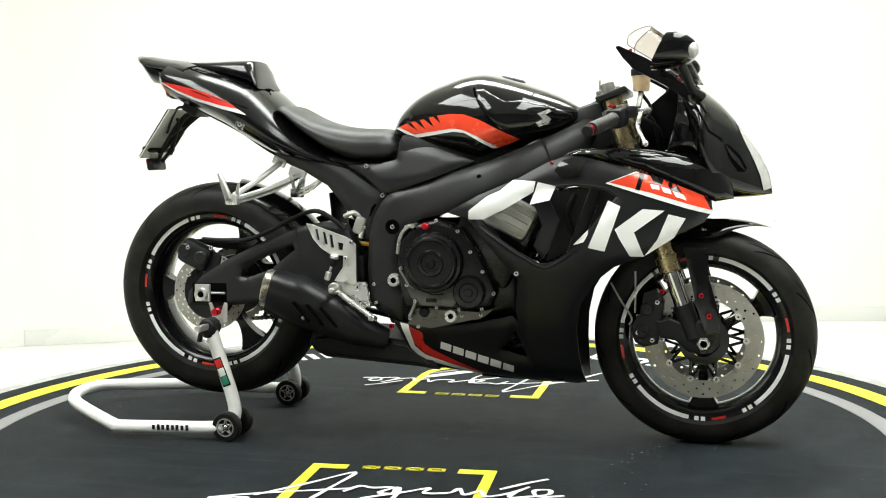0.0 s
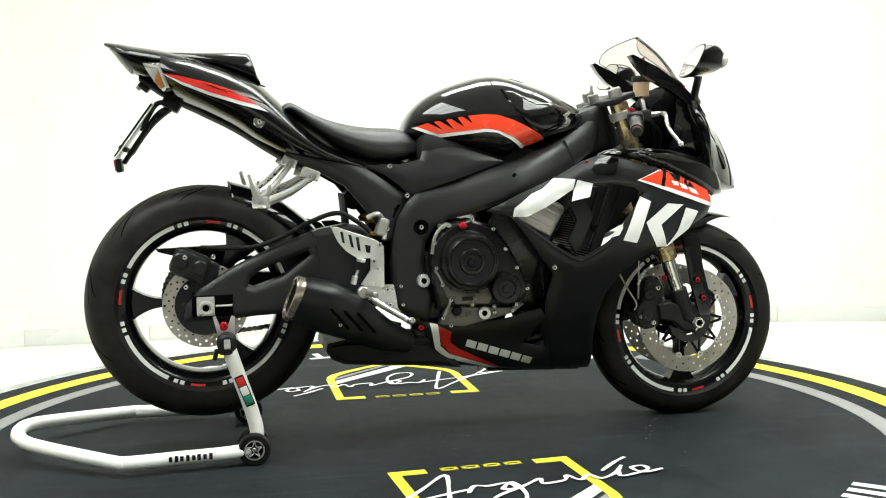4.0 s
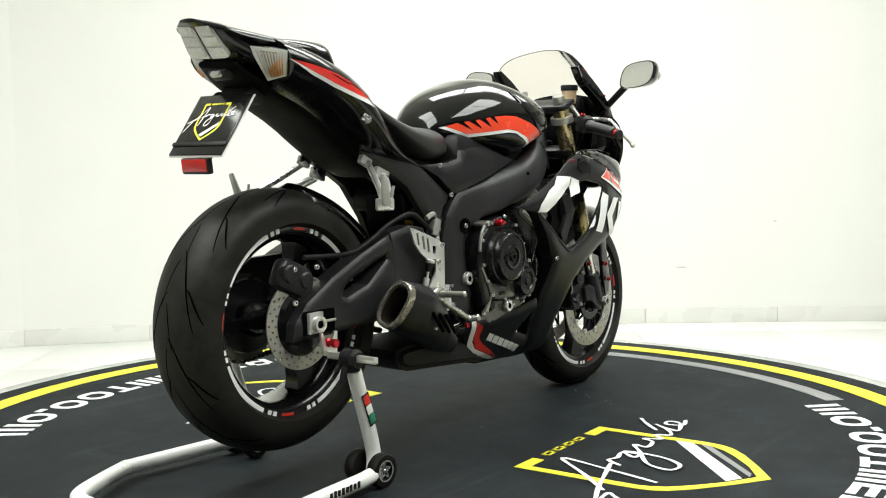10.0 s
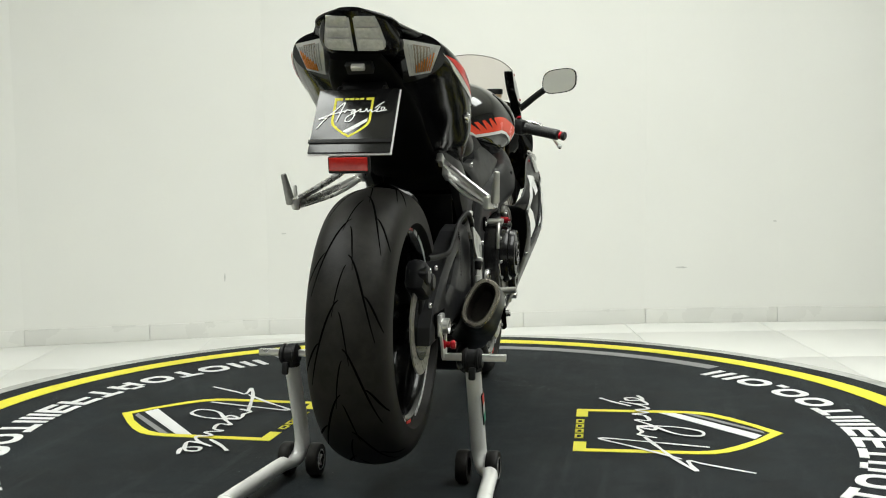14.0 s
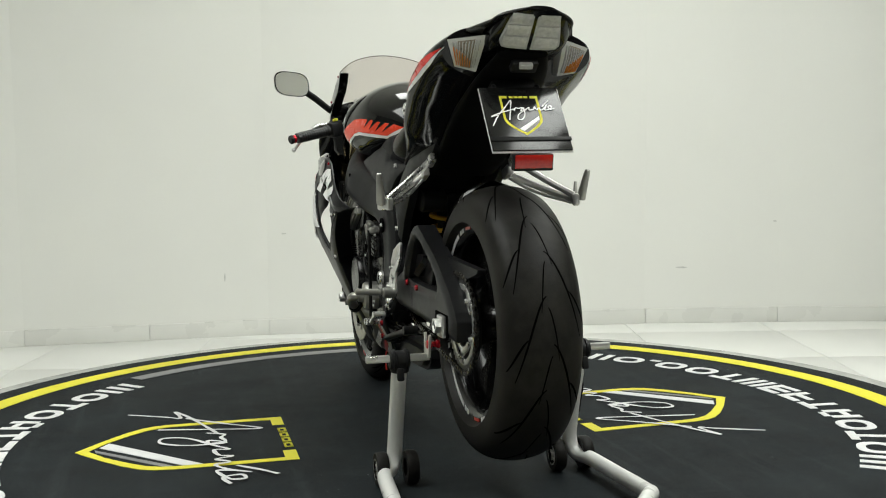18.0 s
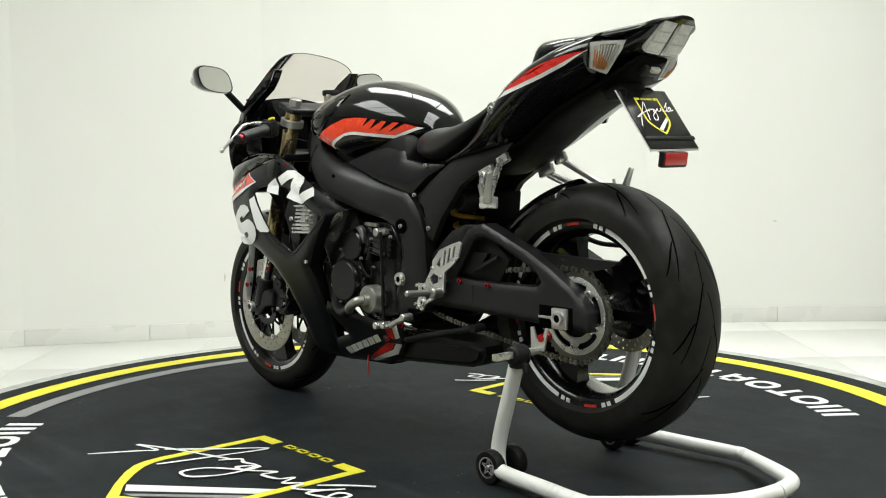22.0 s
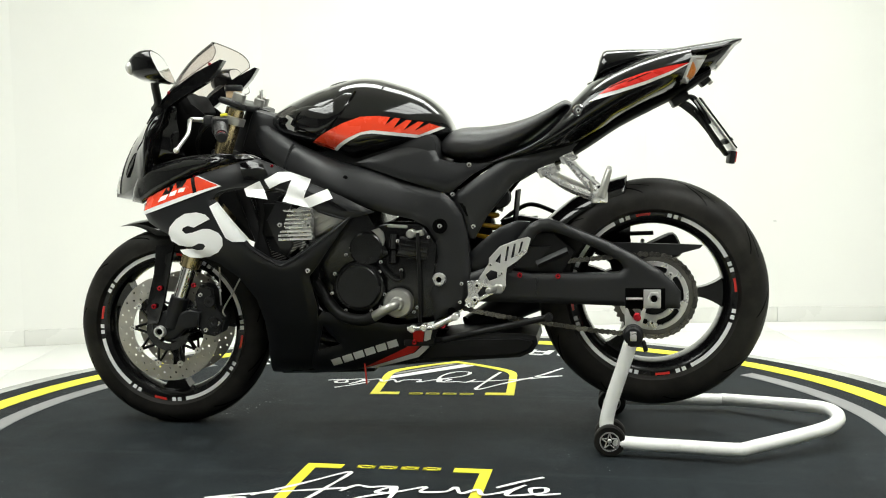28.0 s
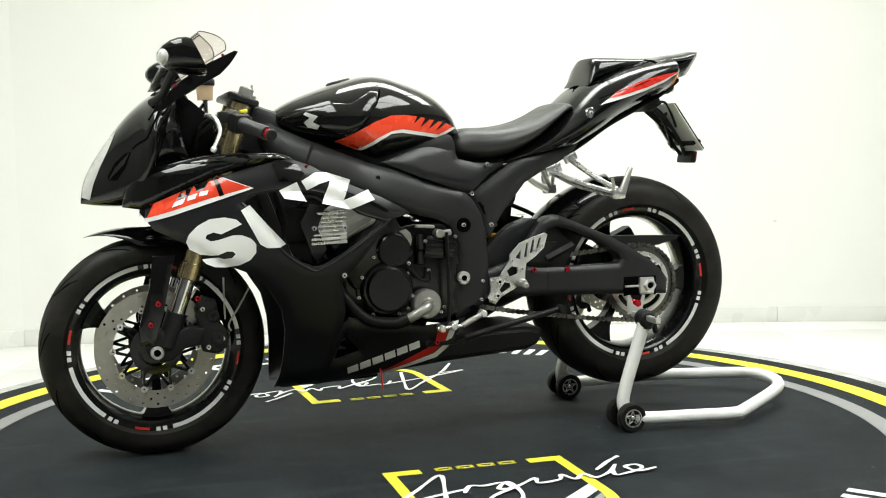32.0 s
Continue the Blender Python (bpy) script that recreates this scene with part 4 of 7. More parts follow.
# engine
b = bmesh.new()
box(b, (0.40, 0.30, 0.22), pose(0.1, 0, 0.44, 0, -6), 0.04)
part("crankcase", b, ENGINE, bike, "black crankcase")
b = bmesh.new()
box(b, (0.2, 0.34, 0.3), pose(0.235, 0, 0.6, 0, 28), 0.02)
part("cylinder_block", b, ENGINE, bike)
b = bmesh.new()
box(b, (0.13, 0.37, 0.1), pose(0.27, 0, 0.625, 0, 28), 0.015)
head_part = part("cylinder_head", b, CASTALU, bike, "bare cast-aluminium cylinder head")
for i in range(5):
    b = bmesh.new()
    box(b, (0.11, 0.376, 0.006), pose(0.27, 0, 0.625, 0, 28) @ pose(0, 0, -0.04 + 0.02 * i), 0.001)
    part("cooling_fin", b, CASTALU, head_part)
right_cover = part("clutch_cover", sheet([(-0.021, 0.37), (-0.032, 0.447), (-0.038, 0.5), (-0.025, 0.561), (0.018, 0.601), (0.071, 0.615), (0.139, 0.593), (0.183, 0.535), (0.218, 0.466), (0.235, 0.42), (0.22, 0.385), (0.167, 0.372), (0.03, 0.377)], 0.195, -1, 0.06, bevel=0.012), ENGINE, bike, "black clutch side cover")
C1 = (0.067, -0.195, 0.501)
C2 = (0.165, -0.195, 0.423)
part("clutch_dome", turn(bmesh.new(), [(0.082, -0.004), (0.081, 0.012), (0.077, 0.02), (0.07, 0.022), (0.068, 0.034), (0.065, 0.038), (0.06, 0.039), (0.058, 0.036), (0.036, 0.036), (0.033, 0.041), (0.026, 0.042), (0.024, 0.037), (0.014, 0.037), (0.011, 0.043), (0.007, 0.043), (0.006, 0.038), (0, 0.038)], out_of(-1, C1[0], 0.195, C1[2]), 56), ENGINE, right_cover, "black round cover with raised rings")
part("starter_dome", turn(bmesh.new(), [(0.043, -0.004), (0.043, 0.018), (0.039, 0.024), (0.026, 0.025), (0.023, 0.021), (0.012, 0.021), (0.01, 0.025), (0, 0.025)], out_of(-1, C2[0], 0.195, C2[2]), 40), ENGINE, right_cover, "small black round cover")
part("cover_foot", sheet([(-0.012, 0.442), (0.004, 0.405), (0.03, 0.384), (0.12, 0.382), (0.13, 0.4), (0.118, 0.425), (0.09, 0.418), (0.06, 0.414), (0.02, 0.428)], 0.199, -1, 0.008, bevel=0.002), DARKSTEEL, right_cover, "bare grey lower rim of the cover")
b = bmesh.new()
box(b, (0.03, 0.003, 0.011), pose(0.06, -0.2, 0.399), 0.001)
part("maker_plate", b, PLASTIC, right_cover, "small dark cast plate")
bolts([(-0.028, 0.552), (-0.024, 0.485), (-0.008, 0.439), (0.015, 0.397), (0.074, 0.381), (0.135, 0.376), (0.197, 0.378), (0.229, 0.42), (0.2, 0.478), (0.168, 0.53), (0.134, 0.585), (0.076, 0.613)], 0.197, -1, SMALLBOLT, right_cover)
b = bmesh.new()
for x, z in [(-0.006, 0.595), (0.011, 0.598)]:
    rod(b, (x, -0.15, z), (x, -0.203, z), 0.006, seg=10)
tube(b, [(x, -0.192, z) for x, z in [(0.006, 0.6), (-0.015, 0.585), (-0.028, 0.56), (-0.034, 0.522)]], 0.005, 8)
tube(b, [(x, -0.192, z) for x, z in [(-0.027, 0.479), (-0.004, 0.438), (0.014, 0.399), (-0.003, 0.353)]], 0.0045, 8)
part("gasket_edge", b, CASTALU, right_cover, "bare aluminium flange")
b = bmesh.new()
for x, z in [(0.048, 0.597)]:
    rod(b, (x, -0.17, z), (x, -0.212, z), 0.0095, seg=20, cap=0.002)
    box(b, (0.022, 0.006, 0.007), pose(x, -0.214, z), 0.002)
part("oil_cap", b, REDMETAL, right_cover, "red oil filler cap")
b = sheet([(-0.013, 0.33), (-0.003, 0.352), (0.021, 0.382), (0.061, 0.372), (0.183, 0.366), (0.226, 0.376), (0.195, 0.352), (0.094, 0.33), (0.053, 0.32)], 0.178, -1, 0.08)
case = part("sump_case", b, DARKSTEEL, bike, "dark cast-aluminium lower case")
bolts([(0.11, 0.356)], 0.18, -1, BIGNUT, case, "drain_plug")
bolts([(-0.004, 0.347), (0.018, 0.325), (0.14, 0.357), (0.191, 0.36)], 0.18, -1, SMALLBOLT, case)
b = bmesh.new()
for x, z in [(0.035, 0.365)]:
    turn(b, [(0, 0.006), (0.01, 0.006), (0.013, 0.003), (0.015, 0), (0.015, -0.004), (0, -0.004)], out_of(-1, x, 0.18, z), 20)
part("sight_glass", b, PLASTIC, case, "dark oil sight glass")

left_cover = part("engine_side", sheet([(0.248, 0.475), (0.205, 0.536), (0.158, 0.589), (0.089, 0.604), (-0.003, 0.602), (-0.048, 0.54), (-0.039, 0.471), (-0.045, 0.347), (0.032, 0.329), (0.109, 0.349), (0.209, 0.357), (0.249, 0.414)], 0.155, 1, 0.06, bevel=0.008), ENGINE, bike, "black left crankcase side")
G1 = (0.166, 0.16, 0.43)
G2 = (0.146, 0.16, 0.532)
G3 = (0.059, 0.18, 0.384)
part("generator_cover", turn(bmesh.new(), [(0.072, -0.01), (0.071, 0.014), (0.067, 0.02), (0.061, 0.021), (0.059, 0.034), (0.056, 0.037), (0, 0.037)], out_of(1, G1[0], 0.16, G1[2]), 48), ENGINE, left_cover, "black round generator cover")
part("cam_chain_cover", turn(bmesh.new(), [(0.046, -0.01), (0.046, 0.018), (0.042, 0.022), (0, 0.022)], out_of(1, G2[0], 0.16, G2[2]), 40), ENGINE, left_cover, "black round upper cover")
bolts([(0.236, 0.463), (0.245, 0.409), (0.203, 0.516), (0.188, 0.535), (0.118, 0.555), (0.134, 0.481), (0.11, 0.469), (0.106, 0.496), (0.058, 0.554), (0.05, 0.474), (0.109, 0.373), (0.097, 0.407), (0.135, 0.361), (0.207, 0.362), (0.007, 0.372), (0.016, 0.359), (-0.027, 0.564)], 0.172, 1, SMALLBOLT, left_cover)
b = bmesh.new()
lug = [(0.131, 0.583), (0.112, 0.589), (0.099, 0.577), (0.095, 0.558), (0.1, 0.54), (0.113, 0.546), (0.112, 0.564), (0.122, 0.575)]
part("cover_lug", sheet(lug, 0.174, 1, 0.012, bevel=0.002), CASTALU, left_cover, "bare aluminium lug")
for x, z in [(-0.085, 0.359)]:
    # near-black disc paints the recess's shade on the frame
    part("plug", turn(bmesh.new(), [(0, 0.0015), (0.011, 0.0015), (0.011, -0.002), (0, -0.002)], out_of(1, x, frame_y(x, z) + 0.0005, z), 16), GROOVESHADE, frames[1], "round recess, its shade painted near-black")
pump = part("water_pump", turn(bmesh.new(), [(0.04, -0.03), (0.04, 0.006), (0.036, 0.012), (0.02, 0.016), (0.016, 0.03), (0, 0.03)], out_of(1, G3[0], 0.18, G3[2]), 40), CASTALU, left_cover, "bare aluminium water pump")
b = bmesh.new()
tube(b, [(G3[0], 0.2, G3[2]), (G3[0] + 0.012, 0.222, G3[2] - 0.004), (G3[0] + 0.04, 0.222, G3[2] - 0.02), (G3[0] + 0.062, 0.21, G3[2] - 0.034)], 0.0135, 14)
part("pump_elbow", b, CASTALU, pump, "aluminium elbow")
b = bmesh.new()
tube(b, [(G3[0] + 0.06, 0.21, G3[2] - 0.033), (G3[0] + 0.1, 0.2, G3[2] - 0.045), (G3[0] + 0.17, 0.17, G3[2] - 0.03), (G3[0] + 0.24, 0.14, G3[2] + 0.05)], 0.0165, 14)
part("coolant_hose", b, ROPE, bike, "black coolant hose")
b = bmesh.new()
for x, z in [(0.072, 0.55), (0.072, 0.511)]:
    rod(b, (x, 0.16, z + 0.02), (x, 0.172, z - 0.02), 0.012, seg=12)
for x, z in [(0.017, 0.534)]:
    box(b, (0.085, 0.03, 0.06), pose(x, 0.16, z, 0, -8), 0.008)
    for k in range(4):
        box(b, (0.084, 0.036, 0.004), pose(x, 0.16, z, 0, -8) @ pose(0, 0, -0.024 + 0.015 * k), 0.001)
part("engine_cover_block", b, ENGINE, left_cover, "ribbed black block")
b = bmesh.new()
tube(b, [(x, 0.185, z) for x, z in [(0.001, 0.577), (0, 0.519), (-0.003, 0.442), (-0.002, 0.333)]], 0.005, 8)
tube(b, [(x, 0.18, z) for x, z in [(0.109, 0.49), (0.091, 0.466), (0.069, 0.448), (0.049, 0.45), (0.05, 0.473)]], 0.004, 8)
part("breather_hose", b, ROPE, bike, "thin black hoses")
b = bmesh.new()
for x, z in [(0.021, 0.574)]:
    rod(b, (x, 0.15, z), (x, 0.19, z), 0.012, seg=16, cap=0.002)
    box(b, (0.04, 0.02, 0.016), pose(x - 0.015, 0.175, z, 0, 10), 0.004)
for x, z in [(0.059, 0.594)]:
    box(b, (0.055, 0.014, 0.009), pose(x, 0.17, z, 0, -4), 0.003)
part("clutch_arm", b, CASTALU, bike, "bare aluminium clutch release arm")
b = bmesh.new()
rod(b, *[(x, 0.19, z) for x, z in [(-0.037, 0.319), (-0.1, 0.35)]], 0.008, seg=12, cap=0.002)
for x, z in [(0.019, 0.315), (-0.014, 0.319), (-0.1, 0.35)]:
    rod(b, (x, 0.165, z), (x, 0.2, z), 0.01, seg=14, cap=0.002)
rod(b, *[(x, 0.19, z) for x, z in [(0.032, 0.315), (-0.037, 0.319)]], 0.006, seg=10)
part("shift_lever", b, ALU, bike, "aluminium gear shift linkage")
b = bmesh.new()
for x, z in [(0.01, 0.271)]:
    box(b, (0.085, 0.03, 0.024), pose(x, 0.13, z, 0, 2), 0.006)
stand_bracket = part("side_stand_bracket", b, PLASTIC, bike, "black side stand bracket")
bolts([(0.021, 0.271)], 0.146, 1, REDBOLT, stand_bracket, "red_bolt")
b = bmesh.new()
tube(b, [(x, 0.15, z) for x, z in [(-0.06, 0.278), (-0.138, 0.298), (-0.294, 0.332), (-0.349, 0.345)]], 0.009, 10)
rod(b, *[(x, y, z) for (x, z), y in zip([(-0.349, 0.345), (-0.349, 0.345)], (0.135, 0.172))], 0.011, seg=14)
part("side_stand", b, PLASTIC, bike, "folded black side stand")

# fairing
FAIR_X = smooth((-0.1, 0.0, 0.1, 0.163, 0.22, 0.3, 0.37, 0.45, 0.55, 0.65, 0.75, 0.8, 0.85, 0.95), (0.175, 0.19, 0.226, 0.252, 0.258, 0.257, 0.258, 0.264, 0.258, 0.236, 0.203, 0.167, 0.13, 0.06))
FAIR_Z = smooth((0.5, 0.6, 0.66, 0.7, 0.75, 0.8), (1, 1.0, 0.99, 0.965, 0.925, 0.88))
KEEL = smooth((0.15, 0.175, 0.2, 0.25, 0.28, 0.32, 0.4, 0.48, 0.55, 0.65), (0.035, 0.08, 0.107, 0.134, 0.148, 0.17, 0.205, 0.237, 0.265, 0.3))


def fair_y(x, z):
    """Half width of the fairing: full at the shoulder, drawn in towards the keel."""
    a, b, k = FAIR_X(x) * FAIR_Z(z), KEEL(z), 0.012
    return -k * math.log(math.exp(-a / k) + math.exp(-b / k))


FAIR_LINE = [(0.11, 0.635), (0.198, 0.68), (0.303, 0.724), (0.376, 0.763), (0.429, 0.781), (0.463, 0.778), (0.606, 0.74), (0.785, 0.659), (0.788, 0.636), (0.766, 0.608), (0.703, 0.579), (0.651, 0.546), (0.607, 0.522), (0.546, 0.497), (0.494, 0.455), (0.455, 0.392), (0.443, 0.328), (0.444, 0.262), (0.45, 0.205), (0.459, 0.161), (0.4, 0.158), (0.342, 0.158), (0.322, 0.216), (0.296, 0.3), (0.285, 0.373), (0.297, 0.46), (0.27, 0.492), (0.217, 0.562), (0.174, 0.619)]
FAIR_HOLE = [(0.19, 0.616), (0.26, 0.637), (0.303, 0.671), (0.368, 0.693), (0.45, 0.703), (0.524, 0.691), (0.551, 0.675), (0.502, 0.616), (0.449, 0.548), (0.403, 0.516), (0.376, 0.505), (0.355, 0.506), (0.3, 0.537), (0.228, 0.587)]
fair_s = puffed(fair_y, [FAIR_LINE, FAIR_HOLE], 0.009, 0.028)
fairs = mirrored("side_fairing", FAIR_LINE, fair_s, SATIN, 0.004, [FAIR_HOLE], "satin black side fairing with white graphics", step=0.0125, bevel=0.0012)
EDGE = [(0.185, 0.619), (0.253, 0.64), (0.3, 0.675), (0.368, 0.698), (0.45, 0.707), (0.527, 0.696), (0.554, 0.676)]
LIP = [(0.174, 0.622), (0.224, 0.582), (0.3, 0.528), (0.358, 0.496), (0.388, 0.499), (0.452, 0.542), (0.509, 0.616), (0.557, 0.673)]
RETURN = [(0.118, 0.634), (0.176, 0.617), (0.219, 0.561), (0.272, 0.49), (0.298, 0.458), (0.288, 0.373), (0.3, 0.3), (0.326, 0.216)]
for s, fa in zip((-1, 1), fairs):
    b = bmesh.new()
    tube(b, [(x, s * (fair_s(x, z) - 0.001), z) for x, z in LIP], 0.004, 8)
    part("vent_lip", b, SATIN, fa, "rounded edge of the side vent")
    b = bmesh.new()
    tube(b, [(x, s * (fair_s(x, z) - 0.002), z) for x, z in EDGE], 0.004, 8)
    part("vent_lip", b, PLASTIC, fa)
    # rear edge turned inwards
    b = bmesh.new()
    lip = curve3([(x, 0, z) for x, z in RETURN], 4)
    grid = [[b.verts.new((v.x + d * 0.3, s * (fair_s(v.x, v.z) - 0.004 - d), v.z + d * 0.1)) for d in (0.0, 0.02, 0.045)] for v in lip]
    for A, B in zip(grid, grid[1:]):
        for k in range(2):
            b.faces.new((A[k], A[k + 1], B[k + 1], B[k]))
    bmesh.ops.solidify(b, geom=b.faces[:], thickness=0.003)
    part("fairing_flange", b, SATIN, fa, "inward flange of the fairing's rear edge")
    # inner walls of the vent
    part("vent_duct", sheet([(0.365, 0.505), (0.456, 0.546), (0.509, 0.613), (0.56, 0.675), (0.53, 0.7), (0.433, 0.69), (0.35, 0.683), (0.343, 0.653), (0.38, 0.592)], lambda x, z: 0.165 + 0.25 * max(0, x - 0.48), s, 0.01), PLASTIC, fa, "dark inner duct")
    bolts([(0.296, 0.478)], fair_s, s, BOLT, fa)
    bolts([(0.389, 0.762), (0.612, 0.735), (0.77, 0.672)], fair_s, s, PINBOLT, fa, "red_bolt")
    part("fairing_strut", sheet([(0.341, 0.657), (0.381, 0.666), (0.408, 0.616), (0.376, 0.533), (0.36, 0.515), (0.339, 0.549), (0.363, 0.602)], lambda x, z: fair_y(x, z) - 0.03, s, 0.012, bevel=0.003), SATIN, fa, "satin black strut across the vent")
    decal("lower_glaze", [(0.177, 0.642), (0.225, 0.67), (0.303, 0.7), (0.26, 0.68), (0.191, 0.642), (0.133, 0.635)], fair_s, s, GLOSS, 0.0035, fa, "gloss black triangular inlay", 0.0125)
    decal("upper_glaze", [(0.398, 0.743), (0.413, 0.767), (0.451, 0.777), (0.477, 0.769), (0.462, 0.725), (0.413, 0.725)], fair_s, s, GLOSS, 0.0035, fa, "gloss black inlay", 0.0125)
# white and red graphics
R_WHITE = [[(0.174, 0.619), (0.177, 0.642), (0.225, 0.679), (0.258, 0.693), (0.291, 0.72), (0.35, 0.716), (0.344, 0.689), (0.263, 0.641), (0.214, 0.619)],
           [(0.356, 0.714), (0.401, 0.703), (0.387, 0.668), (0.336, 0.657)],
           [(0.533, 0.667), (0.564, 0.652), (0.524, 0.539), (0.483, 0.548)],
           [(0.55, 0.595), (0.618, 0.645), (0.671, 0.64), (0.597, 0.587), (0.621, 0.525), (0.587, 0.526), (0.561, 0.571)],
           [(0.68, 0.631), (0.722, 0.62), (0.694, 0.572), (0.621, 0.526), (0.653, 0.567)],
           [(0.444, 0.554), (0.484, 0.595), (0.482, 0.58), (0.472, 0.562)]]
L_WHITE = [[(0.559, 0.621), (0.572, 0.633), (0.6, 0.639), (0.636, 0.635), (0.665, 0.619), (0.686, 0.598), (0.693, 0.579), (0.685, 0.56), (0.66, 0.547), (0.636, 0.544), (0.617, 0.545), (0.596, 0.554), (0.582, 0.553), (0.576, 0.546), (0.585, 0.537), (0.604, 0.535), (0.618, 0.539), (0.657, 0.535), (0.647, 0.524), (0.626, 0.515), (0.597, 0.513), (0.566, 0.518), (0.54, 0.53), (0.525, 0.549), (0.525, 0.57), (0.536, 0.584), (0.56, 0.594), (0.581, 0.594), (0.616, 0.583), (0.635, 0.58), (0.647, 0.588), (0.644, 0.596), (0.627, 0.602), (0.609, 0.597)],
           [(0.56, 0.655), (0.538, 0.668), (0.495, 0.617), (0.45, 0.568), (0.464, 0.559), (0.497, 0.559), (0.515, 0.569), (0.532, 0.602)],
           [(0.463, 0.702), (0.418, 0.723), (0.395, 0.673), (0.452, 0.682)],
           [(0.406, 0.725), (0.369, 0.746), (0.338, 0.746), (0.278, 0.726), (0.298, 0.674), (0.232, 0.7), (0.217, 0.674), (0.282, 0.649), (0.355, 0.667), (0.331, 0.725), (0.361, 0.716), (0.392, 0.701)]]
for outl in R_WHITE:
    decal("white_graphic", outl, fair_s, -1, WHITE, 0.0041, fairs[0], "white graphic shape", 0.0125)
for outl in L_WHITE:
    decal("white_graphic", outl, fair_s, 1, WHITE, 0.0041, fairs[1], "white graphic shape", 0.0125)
RP = [(0.535, 0.712), (0.602, 0.736), (0.659, 0.722), (0.719, 0.696), (0.765, 0.676), (0.784, 0.639), (0.727, 0.656), (0.637, 0.685)]
RPW = [(0.526, 0.71), (0.599, 0.738), (0.608, 0.736), (0.537, 0.712), (0.637, 0.687), (0.727, 0.657), (0.787, 0.639), (0.788, 0.627), (0.727, 0.644), (0.629, 0.676)]
for s, fa in zip((-1, 1), fairs):
    decal("red_panel", RP, fair_s, s, ORANGE, 0.0043, fa, "red graphic panel", 0.0125)
    decal("red_panel_edge", RPW, fair_s, s, WHITE, 0.0039, fa, "white pinstripe", 0.0125)
    decal("panel_bar", [(0.611, 0.734), (0.622, 0.731), (0.61, 0.691), (0.599, 0.694)], fair_s, s, GLOSS, 0.0047, fa, "black slanted bar", 0.0125)
    for q in ([(0.634, 0.728), (0.665, 0.722), (0.677, 0.701), (0.647, 0.707)], [(0.669, 0.719), (0.698, 0.706), (0.713, 0.684), (0.686, 0.69)]):
        decal("model_mark", q, fair_s, s, GLOSS, 0.0048, fa, "black slanted mark", 0.0125)
    for q in ([(0.635, 0.707), (0.656, 0.703), (0.659, 0.692), (0.64, 0.695)], [(0.662, 0.7), (0.683, 0.693), (0.688, 0.681), (0.668, 0.686)], [(0.69, 0.689), (0.716, 0.679), (0.724, 0.665), (0.698, 0.674)]):
        decal("model_mark", q, fair_s, s, WHITE, 0.0051, fa, "white slanted mark", 0.0125)

BELLY = [(-0.059, 0.338), (-0.016, 0.328), (0.067, 0.321), (0.183, 0.337), (0.273, 0.359), (0.294, 0.335), (0.308, 0.273), (0.33, 0.198), (0.346, 0.155), (0.198, 0.177), (0.055, 0.199), (0.013, 0.213), (-0.021, 0.251), (-0.04, 0.295)]
BELLY_HOLE = [(0.236, 0.259), (0.304, 0.238), (0.293, 0.275), (0.278, 0.318), (0.265, 0.294)]


def belly_y(x, z):
    return fair_y(x, z) - 0.003


belly_s = puffed(belly_y, [BELLY, BELLY_HOLE], 0.008, 0.025)
pans = mirrored("belly_pan", BELLY, belly_s, SATIN, 0.004, [BELLY_HOLE], "satin black belly pan with red and white flash", step=0.0125, bevel=0.0012)
for s, pn in zip((-1, 1), pans):
    decal("flash_edge", [(-0.038, 0.332), (-0.015, 0.327), (-0.003, 0.263), (0.024, 0.238), (0.177, 0.183), (0.152, 0.184), (0.014, 0.225), (-0.016, 0.254)], belly_s, s, WHITE, 0.0036, pn, "white pinstripe", 0.0125)
    decal("red_flash", [(-0.013, 0.322), (0.023, 0.305), (0.024, 0.272), (0.048, 0.253), (0.188, 0.182), (0.129, 0.201), (0.027, 0.239), (-0.001, 0.268)], belly_s, s, RED, 0.0040, pn, "red flash", 0.0125)
    # six slanted white bars
    for k in range(6):
        x0, z0 = 0.072 + 0.0335 * k, 0.279 - 0.0115 * k
        q = [(x0, z0), (x0 + 0.0285, z0 - 0.0095), (x0 + 0.024, z0 - 0.03), (x0 - 0.0045, z0 - 0.0205)]
        decal("name_bar", q, belly_s, s, WHITE, 0.0038, pn, "white slanted bar", 0.0125)
    bolts([(-0.062, 0.321)], lambda x, z: 0.165, s, REDBOLT, pn, "red_bolt")
b = bmesh.new()
box(b, (0.4, 0.15, 0.012), pose(0.2, 0, 0.19, 0, 5), 0.005)
box(b, (0.28, 0.06, 0.012), pose(0.3, 0, 0.163, 0, 2), 0.005)
part("belly_floor", b, PLASTIC, bike, "black underside of the belly pan")

# upper cowl and nose
part_up = [(0.421, 0.778), (0.457, 0.791), (0.514, 0.793), (0.566, 0.794), (0.647, 0.787), (0.7, 0.776), (0.76, 0.766), (0.792, 0.757), (0.815, 0.74), (0.836, 0.7), (0.84, 0.665), (0.815, 0.662), (0.793, 0.659), (0.7, 0.703), (0.611, 0.743), (0.54, 0.763), (0.466, 0.779)]


def cowl_y(x, z):
    return fair_y(x, z) + 0.006


